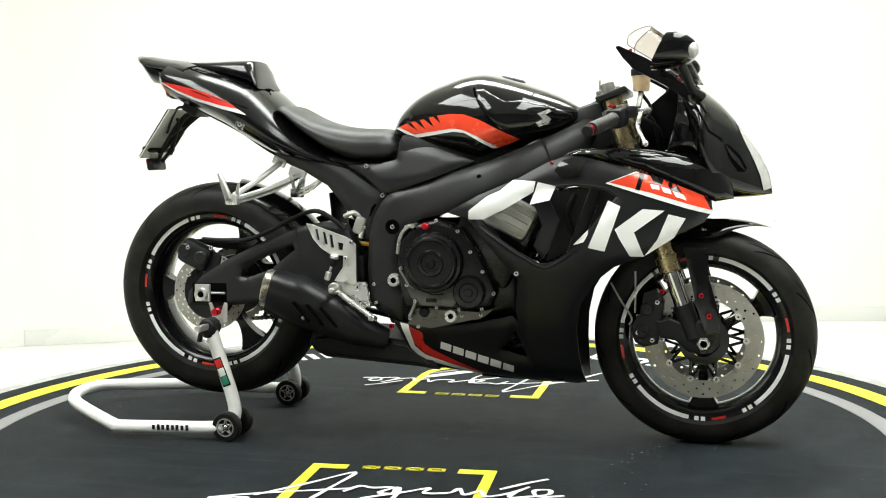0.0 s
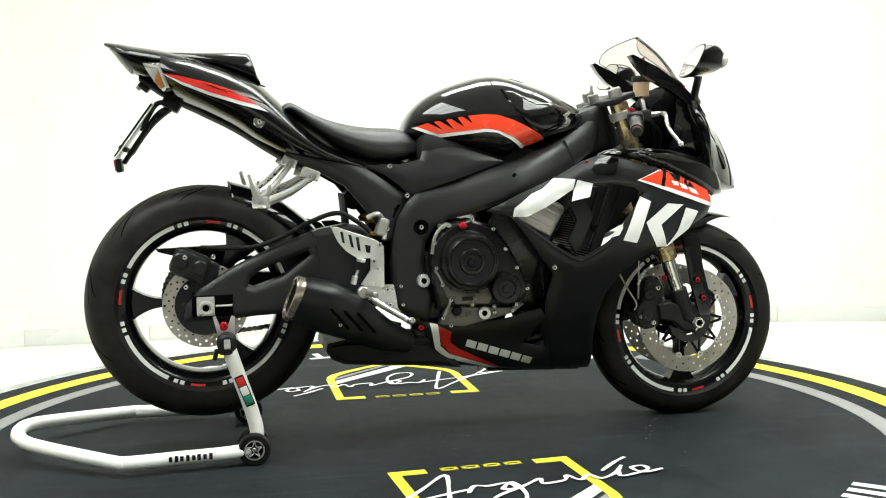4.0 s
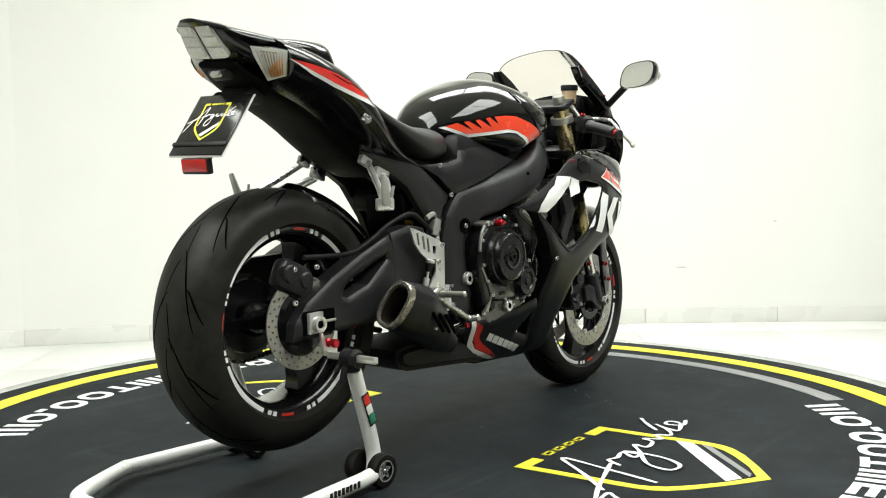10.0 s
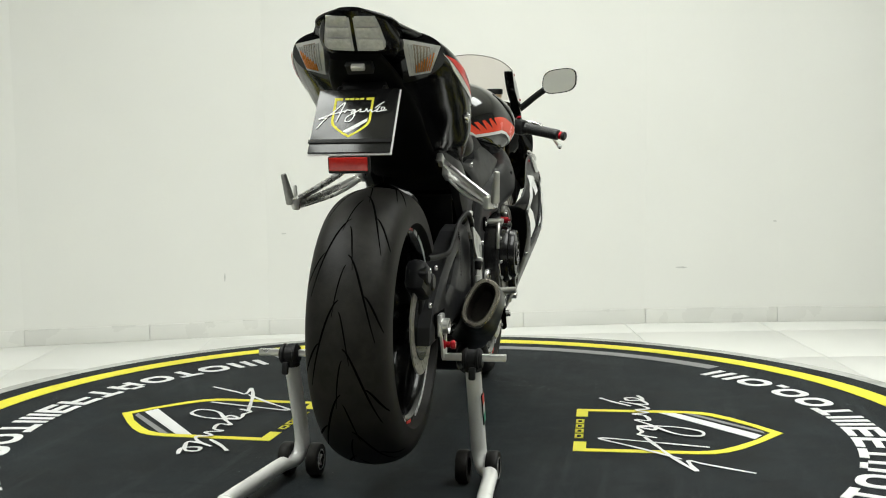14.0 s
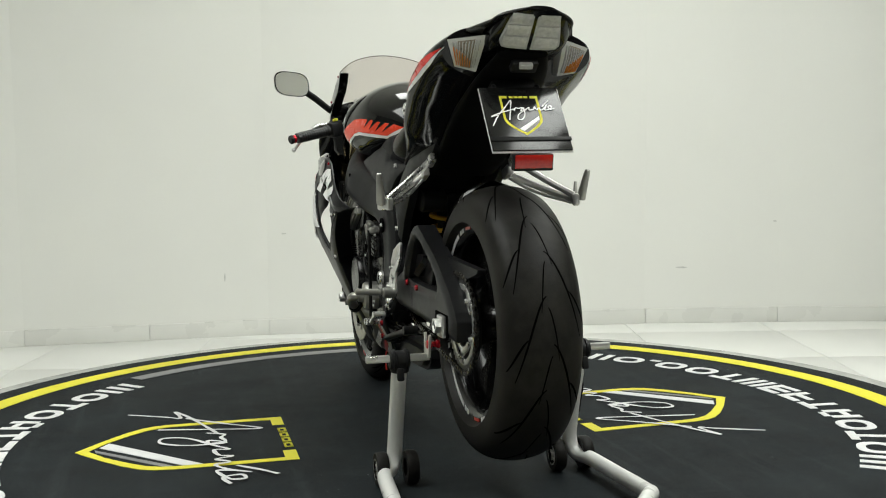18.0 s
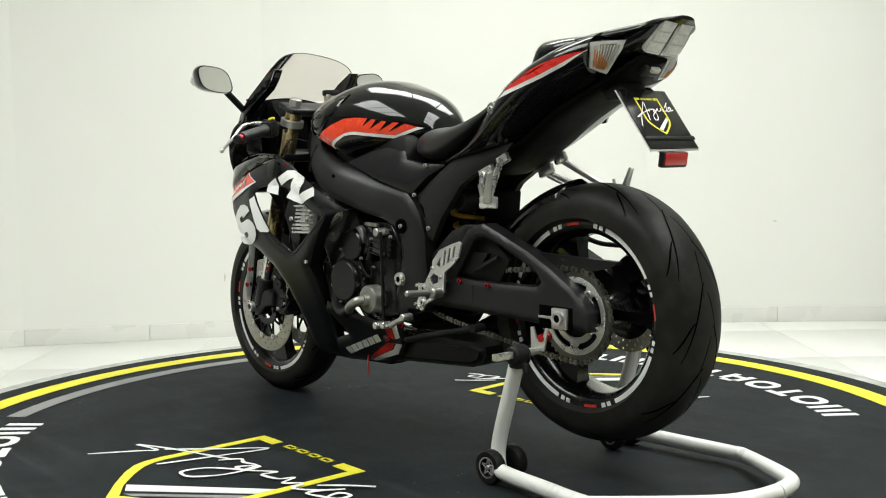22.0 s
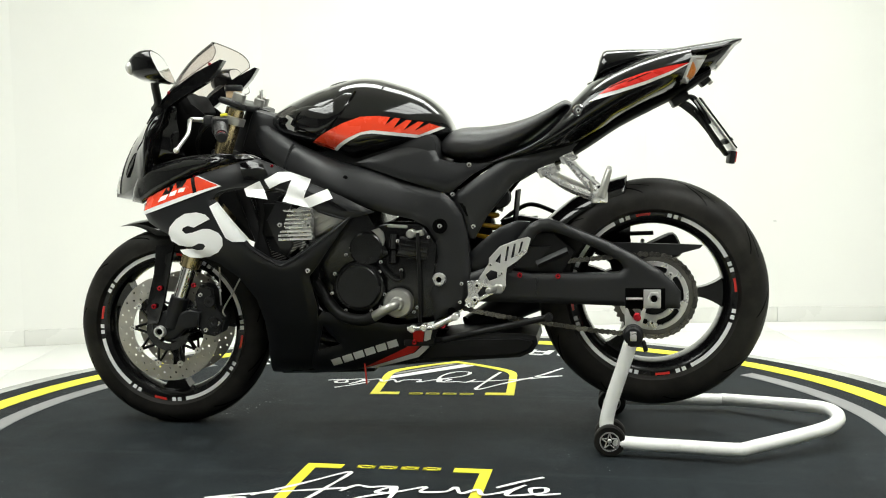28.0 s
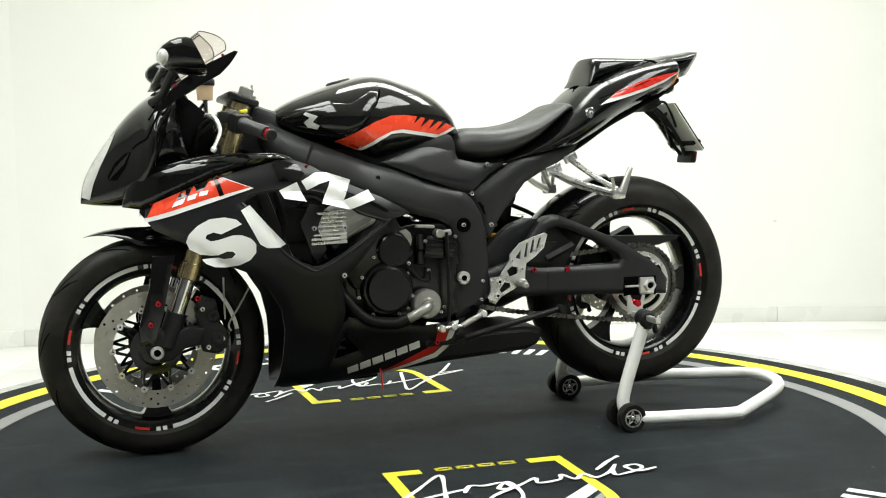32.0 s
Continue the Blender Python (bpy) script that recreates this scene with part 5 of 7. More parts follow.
cowl_s = puffed(cowl_y, [part_up], 0.016, 0.022)
cowls = mirrored("upper_cowl", part_up, cowl_s, GLOSS, 0.006, label="gloss black upper cowl", step=0.009, bevel=0.0015)
RIDGE = [(0.424, 0.78), (0.457, 0.791), (0.514, 0.793), (0.566, 0.794), (0.647, 0.787), (0.722, 0.77), (0.784, 0.751)]
for s, cw in zip((-1, 1), cowls):
    part("cowl_ridge", tube(bmesh.new(), [(x, s * (cowl_s(x, z) - 0.006), z - 0.001) for x, z in RIDGE], 0.0045, 10), GLOSS, cw, "rounded top edge of the cowl")
nose = spline([(0.712, 0.979), (0.735, 0.967), (0.758, 0.951), (0.784, 0.931), (0.809, 0.908), (0.832, 0.883), (0.853, 0.857), (0.872, 0.831), (0.89, 0.805), (0.907, 0.779), (0.92, 0.755), (0.931, 0.73), (0.937, 0.707), (0.94, 0.684)],
              [(0.693, 0.945), (0.716, 0.892), (0.738, 0.81), (0.765, 0.722), (0.792, 0.676), (0.837, 0.661), (0.884, 0.664), (0.912, 0.667), (0.94, 0.672)],
              [(0.7, 0.16), (0.735, 0.175), (0.75, 0.196), (0.76, 0.206), (0.772, 0.196), (0.79, 0.175), (0.816, 0.146), (0.85, 0.113), (0.88, 0.082), (0.91, 0.047), (0.928, 0.026), (0.94, 0.012)], 1.9, 3.4, 0.42)
nose_part = part("nose", nose.body(64, 64), GLOSS, bike, "gloss black pointed nose cowl with ram-air intakes")
INNER_LINE = [(0.67, 0.781), (0.685, 0.835), (0.697, 0.889), (0.699, 0.932), (0.715, 0.931), (0.742, 0.904), (0.773, 0.851), (0.801, 0.75), (0.722, 0.765)]
mirrored("inner_cowl", INNER_LINE, puffed(lambda x, z: 0.166 - 0.12 * max(0, z - 0.85), [INNER_LINE], 0.035, 0.07), GLOSS, 0.006, label="gloss black inner cowl", step=0.013)
part("front_stay", sheet([(0.658, 0.797), (0.674, 0.861), (0.686, 0.902), (0.715, 0.927), (0.776, 0.91), (0.812, 0.854), (0.839, 0.753), (0.697, 0.777)], 0.05, 1, 0.1, bevel=0.012), INNER, bike, "matt black front stay behind the instruments")
for s in (-1, 1):
    # near-black decal paints the shaded depth of the intake, no opening is cut
    decal("air_intake", [(0.815, 0.803), (0.828, 0.801), (0.854, 0.776), (0.872, 0.742), (0.867, 0.732), (0.85, 0.733), (0.828, 0.765)], nose.width, s, GROOVESHADE, 0.001, nose_part, "ram-air intake, its dark depth painted on behind mesh bars", 0.015)
    decal("headlight", [(0.845, 0.862), (0.862, 0.842), (0.89, 0.802), (0.918, 0.756), (0.933, 0.718), (0.9365, 0.688), (0.917, 0.682), (0.907, 0.722), (0.888, 0.768), (0.866, 0.812)], nose.width, s, CLEARLENS, 0.004, nose_part, "clear headlight, off", 0.012)
    decal("cowl_seam", [(0.741, 0.905), (0.745, 0.905), (0.778, 0.838), (0.806, 0.82), (0.813, 0.81), (0.808, 0.81), (0.802, 0.817), (0.775, 0.834)], nose.width, s, GROOVESHADE, 0.0012, nose_part, "dark panel joint", 0.012)
    for k in range(5):
        decal("intake_bar", [(x + 0.0075 * k, z - 0.008 * k) for x, z in [(0.818, 0.8), (0.821, 0.8), (0.838, 0.769), (0.835, 0.767)]], nose.width, s, SATIN, 0.0022, nose_part, "thin bar of the intake mesh", 0.012)
# windscreen
C0, C1s = [(0.763, 0.961), (0.627, 1.12)]
E0, E1 = (0.70, 0.978), (0.543, 1.078)
b = bmesh.new()
NU, NV = 12, 24
rows = []
for i in range(NU + 1):
    u = i / NU
    row = []
    for j in range(NV + 1):
        v = 2 * j / NV - 1
        top = u * (1 - 0.2 * abs(v) ** 7)
        hw = 0.158
        bow = 0.012 * math.sin(math.pi * u)
        xc, zc = C0[0] + (C1s[0] - C0[0]) * top + bow, C0[1] + (C1s[1] - C0[1]) * top + bow
        xe, ze = E0[0] + (E1[0] - E0[0]) * top, E0[1] + (E1[1] - E0[1]) * top
        k = abs(v) ** 1.8
        row.append(b.verts.new((xc + (xe - xc) * k, v * hw, zc + (ze - zc) * k)))
    rows.append(row)
side_pts = [[v.co.copy() for v in row] for row in rows]
for A, B in zip(rows, rows[1:]):
    for j in range(NV):
        b.faces.new((A[j], A[j + 1], B[j + 1], B[j]))
screen = part("windscreen", b, TINT, bike, "lightly smoked clear windscreen", 60)
screen.visible_shadow = False
b = bmesh.new()
edge = []
for j in range(NV + 1):
    v = 2 * j / NV - 1
    top = 1 - 0.2 * abs(v) ** 7
    xc, zc = C0[0] + (C1s[0] - C0[0]) * top, C0[1] + (C1s[1] - C0[1]) * top
    xe, ze = E0[0] + (E1[0] - E0[0]) * top, E0[1] + (E1[1] - E0[1]) * top
    k = abs(v) ** 1.8
    edge.append((xc + (xe - xc) * k, v * 0.158, zc + (ze - zc) * k))
tube(b, edge, 0.0014, 6, 0)
for j in (0, NV):
    tube(b, [r[j] for r in side_pts], 0.0014, 6, 0)
part("screen_edge", b, EDGETINT, screen, "dark polished edge of the screen")
mirrored("screen_frame", [(0.543, 1.054), (0.552, 1.057), (0.624, 1.022), (0.689, 0.979), (0.741, 0.932), (0.772, 0.883), (0.748, 0.877), (0.711, 0.923), (0.671, 0.951), (0.589, 0.997), (0.563, 1.024)], lambda x, z: float(np.interp(x, (0.55, 0.72, 0.78), (0.162, 0.168, 0.165))), GLOSS, 0.028, label="gloss black screen surround", bevel=0.003)
for s in (-1, 1):
    share("red_bolt", PINBOLT, bike, out_of(s, 0.582, 0.16, 1.045))
    share("red_bolt", PINBOLT, bike, out_of(s, 0.702, 0.165, 0.968))
    # mirrors
    mc = Vector((0.69, s * 0.305, 1.027))
    b = bmesh.new()
    rings = []
    for i, (dx, f) in enumerate(((-0.028, 0.93), (-0.03, 1.0), (-0.018, 1.02), (0.005, 0.97), (0.03, 0.82), (0.05, 0.55), (0.062, 0.2))):
        ring = []
        for k in range(28):
            a = 2 * math.pi * k / 28
            c, sn = math.cos(a), math.sin(a)
            yy = 0.058 * f * math.copysign(abs(c) ** 0.62, c)
            zz = 0.042 * f * math.copysign(abs(sn) ** 0.68, sn) + 0.1 * yy * s
            ring.append(b.verts.new(mc + Vector((dx - 0.075 * s * yy + (0.5, 0.5, 0.45, 0.32, 0.15, 0.05, 0)[i] * zz, yy, zz))))
        rings.append(ring)
    for A, B in zip(rings, rings[1:]):
        for k in range(28):
            b.faces.new((A[k], A[(k + 1) % 28], B[(k + 1) % 28], B[k]))
    b.faces.new(rings[-1])
    mir = part("mirror", b, GLOSS, bike, "gloss black rear-view mirror with clear indicator")
    b = bmesh.new()
    face = []
    for k in range(28):
        c, sn = math.cos(2 * math.pi * k / 28), math.sin(2 * math.pi * k / 28)
        yy = 0.054 * math.copysign(abs(c) ** 0.62, c)
        zz = 0.039 * math.copysign(abs(sn) ** 0.68, sn) + 0.1 * s * yy
        face.append(b.verts.new(mc + Vector((-0.0305 - 0.075 * s * yy + 0.5 * zz, yy, zz))))
    b.faces.new(face)
    part("mirror_glass", b, MIRROR, mir, "silvered mirror glass")
    b = bmesh.new()
    bmesh.ops.create_uvsphere(b, u_segments=16, v_segments=10, radius=1, matrix=Matrix.Translation(mc + Vector((0.046, s * 0.012, -0.001))) @ Matrix.Diagonal((0.016, 0.032, 0.02, 1)))
    part("mirror_indicator", b, CLEARLENS, mir, "clear indicator lens")
    b = bmesh.new()
    tube(b, [mc + Vector((0.012, -s * 0.045, -0.02)), mc + Vector((0.028, -s * 0.085, -0.045)), mc + Vector((0.045, -s * 0.14, -0.085)), (0.76, s * 0.13, 0.925)], 0.011, 12)
    part("mirror_stalk", b, PLASTIC, mir, "black mirror stalk")

# fork and front end
FT, FB = [(0.564, 0.824), (0.711, 0.393)]
UP = Vector((FT[0] - FB[0], 0, FT[1] - FB[1])).normalized()
for s in (-1, 1):
    base = Vector((FB[0], s * 0.105, FB[1]))
    b = bmesh.new()
    rod(b, base + UP * 0.1, base + UP * 0.56, 0.026, seg=28)
    fork = part("fork_leg", b, GOLD, bike, "gold anodised upper fork tube with chrome slider")
    b = bmesh.new()
    rod(b, base + UP * 0.085, base + UP * 0.13, 0.0295, seg=28, cap=0.003)
    part("fork_collar", b, GOLD, fork)
    b = bmesh.new()
    rod(b, base - UP * 0.06, base + UP * 0.11, 0.021, seg=28)
    part("slider", b, CHROME, fork, "chrome slider")
    b = bmesh.new()
    rod(b, base - UP * 0.1, base - UP * 0.005, 0.027, seg=24, cap=0.003)
    box(b, (0.07, 0.04, 0.07), pose(FRONT.x - 0.005, s * 0.108, FRONT.z + 0.02, 0, 20), 0.016)
    part("axle_clamp", b, SATIN, fork, "black axle clamp")
    b = sheet([(0.647, 0.345), (0.681, 0.354), (0.722, 0.338), (0.766, 0.296), (0.76, 0.261), (0.729, 0.265), (0.696, 0.294), (0.656, 0.301)], 0.125, s, 0.03, bevel=0.006)
    part("caliper_bracket", b, SATIN, fork, "satin black bracket")
    b = bmesh.new()
    turn(b, [(0.0, 0.004), (0.0095, 0.004), (0.0105, 0.012), (0.015, 0.012), (0.017, 0.009), (0.0175, -0.02), (0, -0.02)], out_of(s, FRONT.x, 0.13, FRONT.z), 6 if s < 0 else 24)
    nut = part("axle_nut", b, ALU, fork, "silver axle nut")
    # near-black disc paints the shade inside the axle
    part("axle_bore", turn(bmesh.new(), [(0, 0.0052), (0.0088, 0.0052), (0.0088, 0.003), (0, 0.003)], out_of(s, FRONT.x, 0.13, FRONT.z), 16), GROOVESHADE, nut, "hollow axle, the shade of its bore painted near-black")
    b = sheet([(0.715, 0.54), (0.771, 0.539), (0.781, 0.458), (0.81, 0.355), (0.806, 0.31), (0.773, 0.309), (0.751, 0.38), (0.734, 0.458)], lambda x, z: 0.13 + 0.01 * math.sin(12 * x), s, 0.012, bevel=0.004)
    stay = part("fender_stay", b, GLOSS, bike, "gloss black fender stay")
    bolts([(0.761, 0.416), (0.781, 0.363)], 0.136, s, REDBOLT, stay, "red_bolt")
    bolts([(0.662, 0.424)], 0.128, s, REDBOLT, fork, "red_bolt")
    b = sheet([(0.613, 0.413), (0.648, 0.425), (0.667, 0.393), (0.662, 0.345), (0.651, 0.282), (0.613, 0.273), (0.591, 0.286), (0.579, 0.321), (0.604, 0.359)], lambda x, z: 0.112, s, 0.055)
    bmesh.ops.bevel(b, geom=[e for e in b.edges if len(e.link_faces) == 2 and e.calc_face_angle(0) > 0.8], offset=0.006, segments=2, affect="EDGES")
    cal = part("front_caliper", b, SATIN, bike, "black radial brake caliper")
    for k in range(5):
        x, z = 0.585 + 0.005 * k, 0.405 + 0.009 * k
        decal("name_bar", [(x, z), (x + 0.006, z - 0.001), (x + 0.009, z + 0.006), (x + 0.003, z + 0.007)], lambda x, z: 0.112, s, WHITE, 0.001, cal)
    for x, z in ((0.622, 0.375), (0.612, 0.315)):
        part("piston_cap", turn(bmesh.new(), [(0.017, -0.004), (0.0165, 0.005), (0.014, 0.008), (0.006, 0.008), (0.004, 0.006), (0, 0.006)], out_of(s, x, 0.112, z), 24), SATIN, cal, "round black piston cap")
    bolts([(0.649, 0.394), (0.636, 0.293), (0.599, 0.313)], 0.113, s, BOLT, cal)
    b = bmesh.new()
    tube(b, [(x, s * 0.115, z) for x, z in [(0.528, 0.444), (0.555, 0.396), (0.582, 0.352), (0.576, 0.333)]], 0.0026, 8)
    tube(b, [(x, s * 0.108, z) for x, z in [(0.592, 0.474), (0.592, 0.411), (0.591, 0.364)]], 0.0026, 8)
    part("brake_hose", b, CASTALU, bike, "braided brake hose")
# brake discs
def brake_disc(name, centre, r0, r1, y, holes, parent):
    """A drilled disc: the holes go through it."""
    def loop(cx, cz, r, n, a0=0.0):
        return [(cx + r * math.cos(a0 + 2 * math.pi * i / n), cz + r * math.sin(a0 + 2 * math.pi * i / n)) for i in range(n)]
    cuts = [loop(centre.x, centre.z, r0, 60)]
    for i in range(holes):
        for j in range(3):
            r = r0 + (r1 - r0) * (0.2 + 0.3 * j)
            a = 2 * math.pi * i / holes + 0.13 * j
            cuts.append(loop(centre.x + r * math.cos(a), centre.z + r * math.sin(a), 0.0034, 7))
    b = sheet(loop(centre.x, centre.z, r1, 80), abs(y), 1 if y > 0 else -1, 0.004, cuts)
    return part(name, b, DISC, parent, "drilled steel brake disc")


for s in (-1, 1):
    y = s * 0.072
    d = brake_disc("front_disc", FRONT, 0.109, 0.155, y, 24, bike)
    b = bmesh.new()
    Mx = Matrix.Translation((FRONT.x, y + s * 0.001, FRONT.z)) @ ALONG_Y
    turn(b, [(0.045, -0.003), (0.066, -0.003), (0.066, 0.003), (0.045, 0.003)], Mx, 40, True)
    part("disc_carrier", b, RIM, d, "black disc carrier")
    for k in range(10):
        b = bmesh.new()
        a = 2 * math.pi * k / 10
        for da in (-0.1, 0.1):
            p = Vector((FRONT.x + 0.062 * math.cos(a + da * 2.4), y, FRONT.z + 0.062 * math.sin(a + da * 2.4)))
            q = Vector((FRONT.x + 0.109 * math.cos(a), y, FRONT.z + 0.109 * math.sin(a)))
            rod(b, p, q, 0.004, seg=8)
        part("carrier_arm", b, RIM, d, "black V-shaped arm of the disc carrier")
    for k in range(10):
        a = 2 * math.pi * k / 10
        b = bmesh.new()
        turn(b, [(0.003, 0.004), (0.0085, 0.004), (0.0085, -0.002), (0.003, -0.002)], out_of(s, FRONT.x + 0.109 * math.cos(a), 0.073, FRONT.z + 0.109 * math.sin(a)), 14, True)
        part("disc_button", b, ALU, d, "silver floating button")
rear_disc = brake_disc("rear_disc", REAR, 0.078, 0.112, -0.102, 22, bike)
b = bmesh.new()
turn(b, [(0.03, -0.003), (0.08, -0.003), (0.08, 0.003), (0.03, 0.003)], Matrix.Translation((REAR.x, -0.1, REAR.z)) @ ALONG_Y, 40, True)
part("disc_carrier", b, RIM, rear_disc)
b = bmesh.new()
box(b, (0.1, 0.05, 0.075), pose(-0.665, -0.105, 0.507, 0, 25), 0.018)
rod(b, (-0.69, -0.09, 0.52), (-0.69, -0.135, 0.52), 0.022, seg=20, cap=0.004)
rod(b, (-0.64, -0.09, 0.5), (-0.64, -0.135, 0.5), 0.02, seg=20, cap=0.004)
box(b, (0.05, 0.03, 0.12), pose(-0.625, -0.095, 0.455, 0, 15), 0.01)
rear_cal = part("rear_caliper", b, SATIN, bike, "black rear brake caliper")
bolts([(-0.606, 0.529), (-0.678, 0.452), (-0.678, 0.53)], 0.13, -1, BOLT, rear_cal)
b = bmesh.new()
tube(b, [(x, y, z) for (x, z), y in zip([(-0.637, 0.553), (-0.552, 0.55), (-0.491, 0.554), (-0.428, 0.576), (-0.351, 0.614), (-0.281, 0.636), (-0.228, 0.612), (-0.194, 0.584)], (-0.12, -0.13, -0.14, -0.14, -0.14, -0.15, -0.15, -0.15))], 0.0065, 10)
part("rear_brake_hose", b, ROPE, bike, "black rear brake hose")
# front fender
def fender(name, centre, a0, a1, r, lift, hw, mat, label, power=0.5, parent=None):
    b = bmesh.new()
    rings = []
    N, K = 26, 14
    for i in range(N + 1):
        t = i / N
        a = radians(a0 + (a1 - a0) * t)
        w = hw * min(1, 0.12 + 2.6 * min(t, 1 - t) ** power)
        for off in (0,):
            row = []
            for k in range(K + 1):
                ph = radians(-86 + 172 * k / K)
                rr = r + lift(t) * 1.0 - 0.05 * (1 - math.cos(ph)) * (w / hw) ** 2
                row.append((centre.x + rr * math.cos(a), w * math.sin(ph), centre.z + rr * math.sin(a)))
            rings.append([b.verts.new(p) for p in row])
    for A, B in zip(rings, rings[1:]):
        for k in range(K):
            b.faces.new((A[k], A[k + 1], B[k + 1], B[k]))
    bmesh.ops.solidify(b, geom=b.faces[:], thickness=0.003)
    return part(name, b, mat, parent or bike, label)


fender("front_fender", FRONT, 60, 140, 0.318, lambda t: 0.022 * max(0, 1 - 3 * t), 0.07, GLOSS, "gloss black front fender", 0.85)
fender("rear_hugger", REAR, 78, 30, 0.332, lambda t: 0.03 * t * t, 0.08, GLOSS, "gloss black rear hugger", 0.4)
# clamps, handlebars
b = bmesh.new()
box(b, (0.085, 0.27, 0.018), pose(0.53, 0, 0.936, 0, -19), 0.006)
box(b, (0.06, 0.25, 0.03), pose(0.575, 0, 0.79, 0, -19), 0.01)
part("triple_clamp", b, SATIN, bike, "black triple clamps")
for s in (-1, 1):
    b = bmesh.new()
    rod(b, Vector((FB[0], s * 0.105, FB[1])) + UP * 0.56, Vector((FB[0], s * 0.105, FB[1])) + UP * 0.606, 0.019, seg=24, cap=0.003)
    turn(b, [(0.027, 0), (0.036, 0.002), (0.036, 0.022), (0.027, 0.024)], Matrix.Translation(Vector((FB[0], s * 0.105, FB[1])) + UP * 0.515) @ UP.to_track_quat("Z", "Y").to_matrix().to_4x4(), 28, True)
    part("fork_cap", b, CASTALU, bike, "silver fork cap and clip-on clamp")
    g0, g1 = Vector((0.57, s * 0.13, 0.885)), Vector((0.497, s * 0.318, 0.843))
    b = bmesh.new()
    rod(b, g0, g0.lerp(g1, 0.5), 0.011, seg=16)
    bar = part("handlebar", b, SATIN, bike, "black clip-on handlebar")
    b = bmesh.new()
    d = (g1 - g0)
    prof = [(0, 0), (0.019, 0), (0.019, 0.006), (0.0165, 0.009)]
    for k in range(12):
        prof += [(0.0165, 0.012 + 0.0085 * k), (0.0175, 0.014 + 0.0085 * k), (0.0175, 0.018 + 0.0085 * k)]
    prof += [(0.0165, 0.12), (0, 0.12)]
    turn(b, prof, Matrix.Translation(g0.lerp(g1, 0.4)) @ d.to_track_quat("Z", "Y").to_matrix().to_4x4(), 20)
    part("grip", b, VINYL, bar, "black rubber grip")
    b = bmesh.new()
    rod(b, g1, g1 + d.normalized() * 0.012, 0.0135, seg=20, cap=0.003)
    part("bar_end", b, REDMETAL, bar, "red anodised ring")
    b = bmesh.new()
    rod(b, g1 + d.normalized() * 0.01, g1 + d.normalized() * 0.022, 0.0145, seg=20, cap=0.003)
    part("bar_end", b, PLASTIC, bar, "black bar end")
    b = bmesh.new()
    box(b, (0.045, 0.045, 0.05), Matrix.Translation(g0.lerp(g1, 0.28)) @ d.to_track_quat("Y", "Z").to_matrix().to_4x4(), 0.01)
    box(b, (0.03, 0.03, 0.03), Matrix.Translation(g0.lerp(g1, 0.2) + Vector((0.03, 0, 0.012))), 0.008)
    sw = part("switch_gear", b, PLASTIC, bar, "black switch housing")
    b = bmesh.new()
    box(b, (0.02, 0.012, 0.008), Matrix.Translation(g0.lerp(g1, 0.28) + Vector((-0.012, 0, 0.03))) @ pose(0, 0, 0, 0, 10, 15), 0.002)
    part("switch", b, REDMETAL if s < 0 else YELLOWMAT, sw, "red switch" if s < 0 else "yellow switch")
    b = bmesh.new()
    tube(b, [(0.60, s * 0.15, 0.89), (0.63, s * 0.185, 0.892), (0.614, s * 0.24, 0.882), (0.607, s * 0.275, 0.85), (0.626, s * 0.305, 0.81)], 0.0075, 10, 8, 0.0045)
    bmesh.ops.create_uvsphere(b, u_segments=12, v_segments=8, radius=0.008, matrix=Matrix.Translation((0.627, s * 0.308, 0.807)))
    part("brake_lever" if s < 0 else "clutch_lever", b, ALU, bar, "polished silver lever")
    b = bmesh.new()
    tube(b, [(0.6, s * 0.13, 0.89), (0.64, s * 0.1, 0.86), (0.65, s * 0.08, 0.75), (0.63, s * 0.09, 0.62)], 0.005, 8)
    part("cable", b, ROPE, bar, "black cable")
b = bmesh.new()
turn(b, [(0, -0.028), (0.021, -0.028), (0.024, 0.012), (0, 0.012)], pose(0.605, -0.093, 0.972), 24)
res = part("fluid_reservoir", b, BRASS, bike, "amber brake fluid reservoir with black lid")
b = bmesh.new()
turn(b, [(0, 0.012), (0.0265, 0.012), (0.0275, 0.016), (0.0275, 0.027), (0.025, 0.03), (0, 0.03)], pose(0.605, -0.093, 0.972), 24)
part("reservoir_lid", b, PLASTIC, res, "black lid")
b = bmesh.new()
rod(b, (0.605, -0.093, 0.945), (0.6, -0.13, 0.9), 0.007, seg=10)
part("reservoir_bracket", b, CASTALU, bike, "silver reservoir bracket")
b = bmesh.new()
rod(b, (0.5, 0.0, 0.93), (0.492, 0.0, 0.955), 0.016, seg=18, cap=0.003)
box(b, (0.004, 0.018, 0.03), pose(0.489, 0, 0.966), 0.004)
part("ignition_lock", b, CASTALU, bike, "ignition lock and bracket")
b = bmesh.new()
box(b, (0.04, 0.18, 0.07), pose(0.685, 0, 0.935, 0, 30), 0.015)
for s in (-1, 1):
    part("inner_panel", sheet([(0.60, 0.79), (0.603, 0.872), (0.625, 0.905), (0.66, 0.935), (0.70, 0.95), (0.745, 0.9), (0.735, 0.79)], 0.088, s, 0.004, bevel=0.001), INNER, bike, "matt black inner panel of the cowl")
    part("head_cover", sheet([(0.42, 0.735), (0.43, 0.85), (0.455, 0.872), (0.512, 0.868), (0.54, 0.74)], 0.052, s, 0.004, bevel=0.001), INNER, bike, "matt black cover beside the steering head")
b = bmesh.new()
box(b, (0.04, 0.18, 0.07), pose(0.685, 0, 0.935, 0, 30), 0.015)
part("instrument_panel", b, INNER, bike, "black instrument panel")
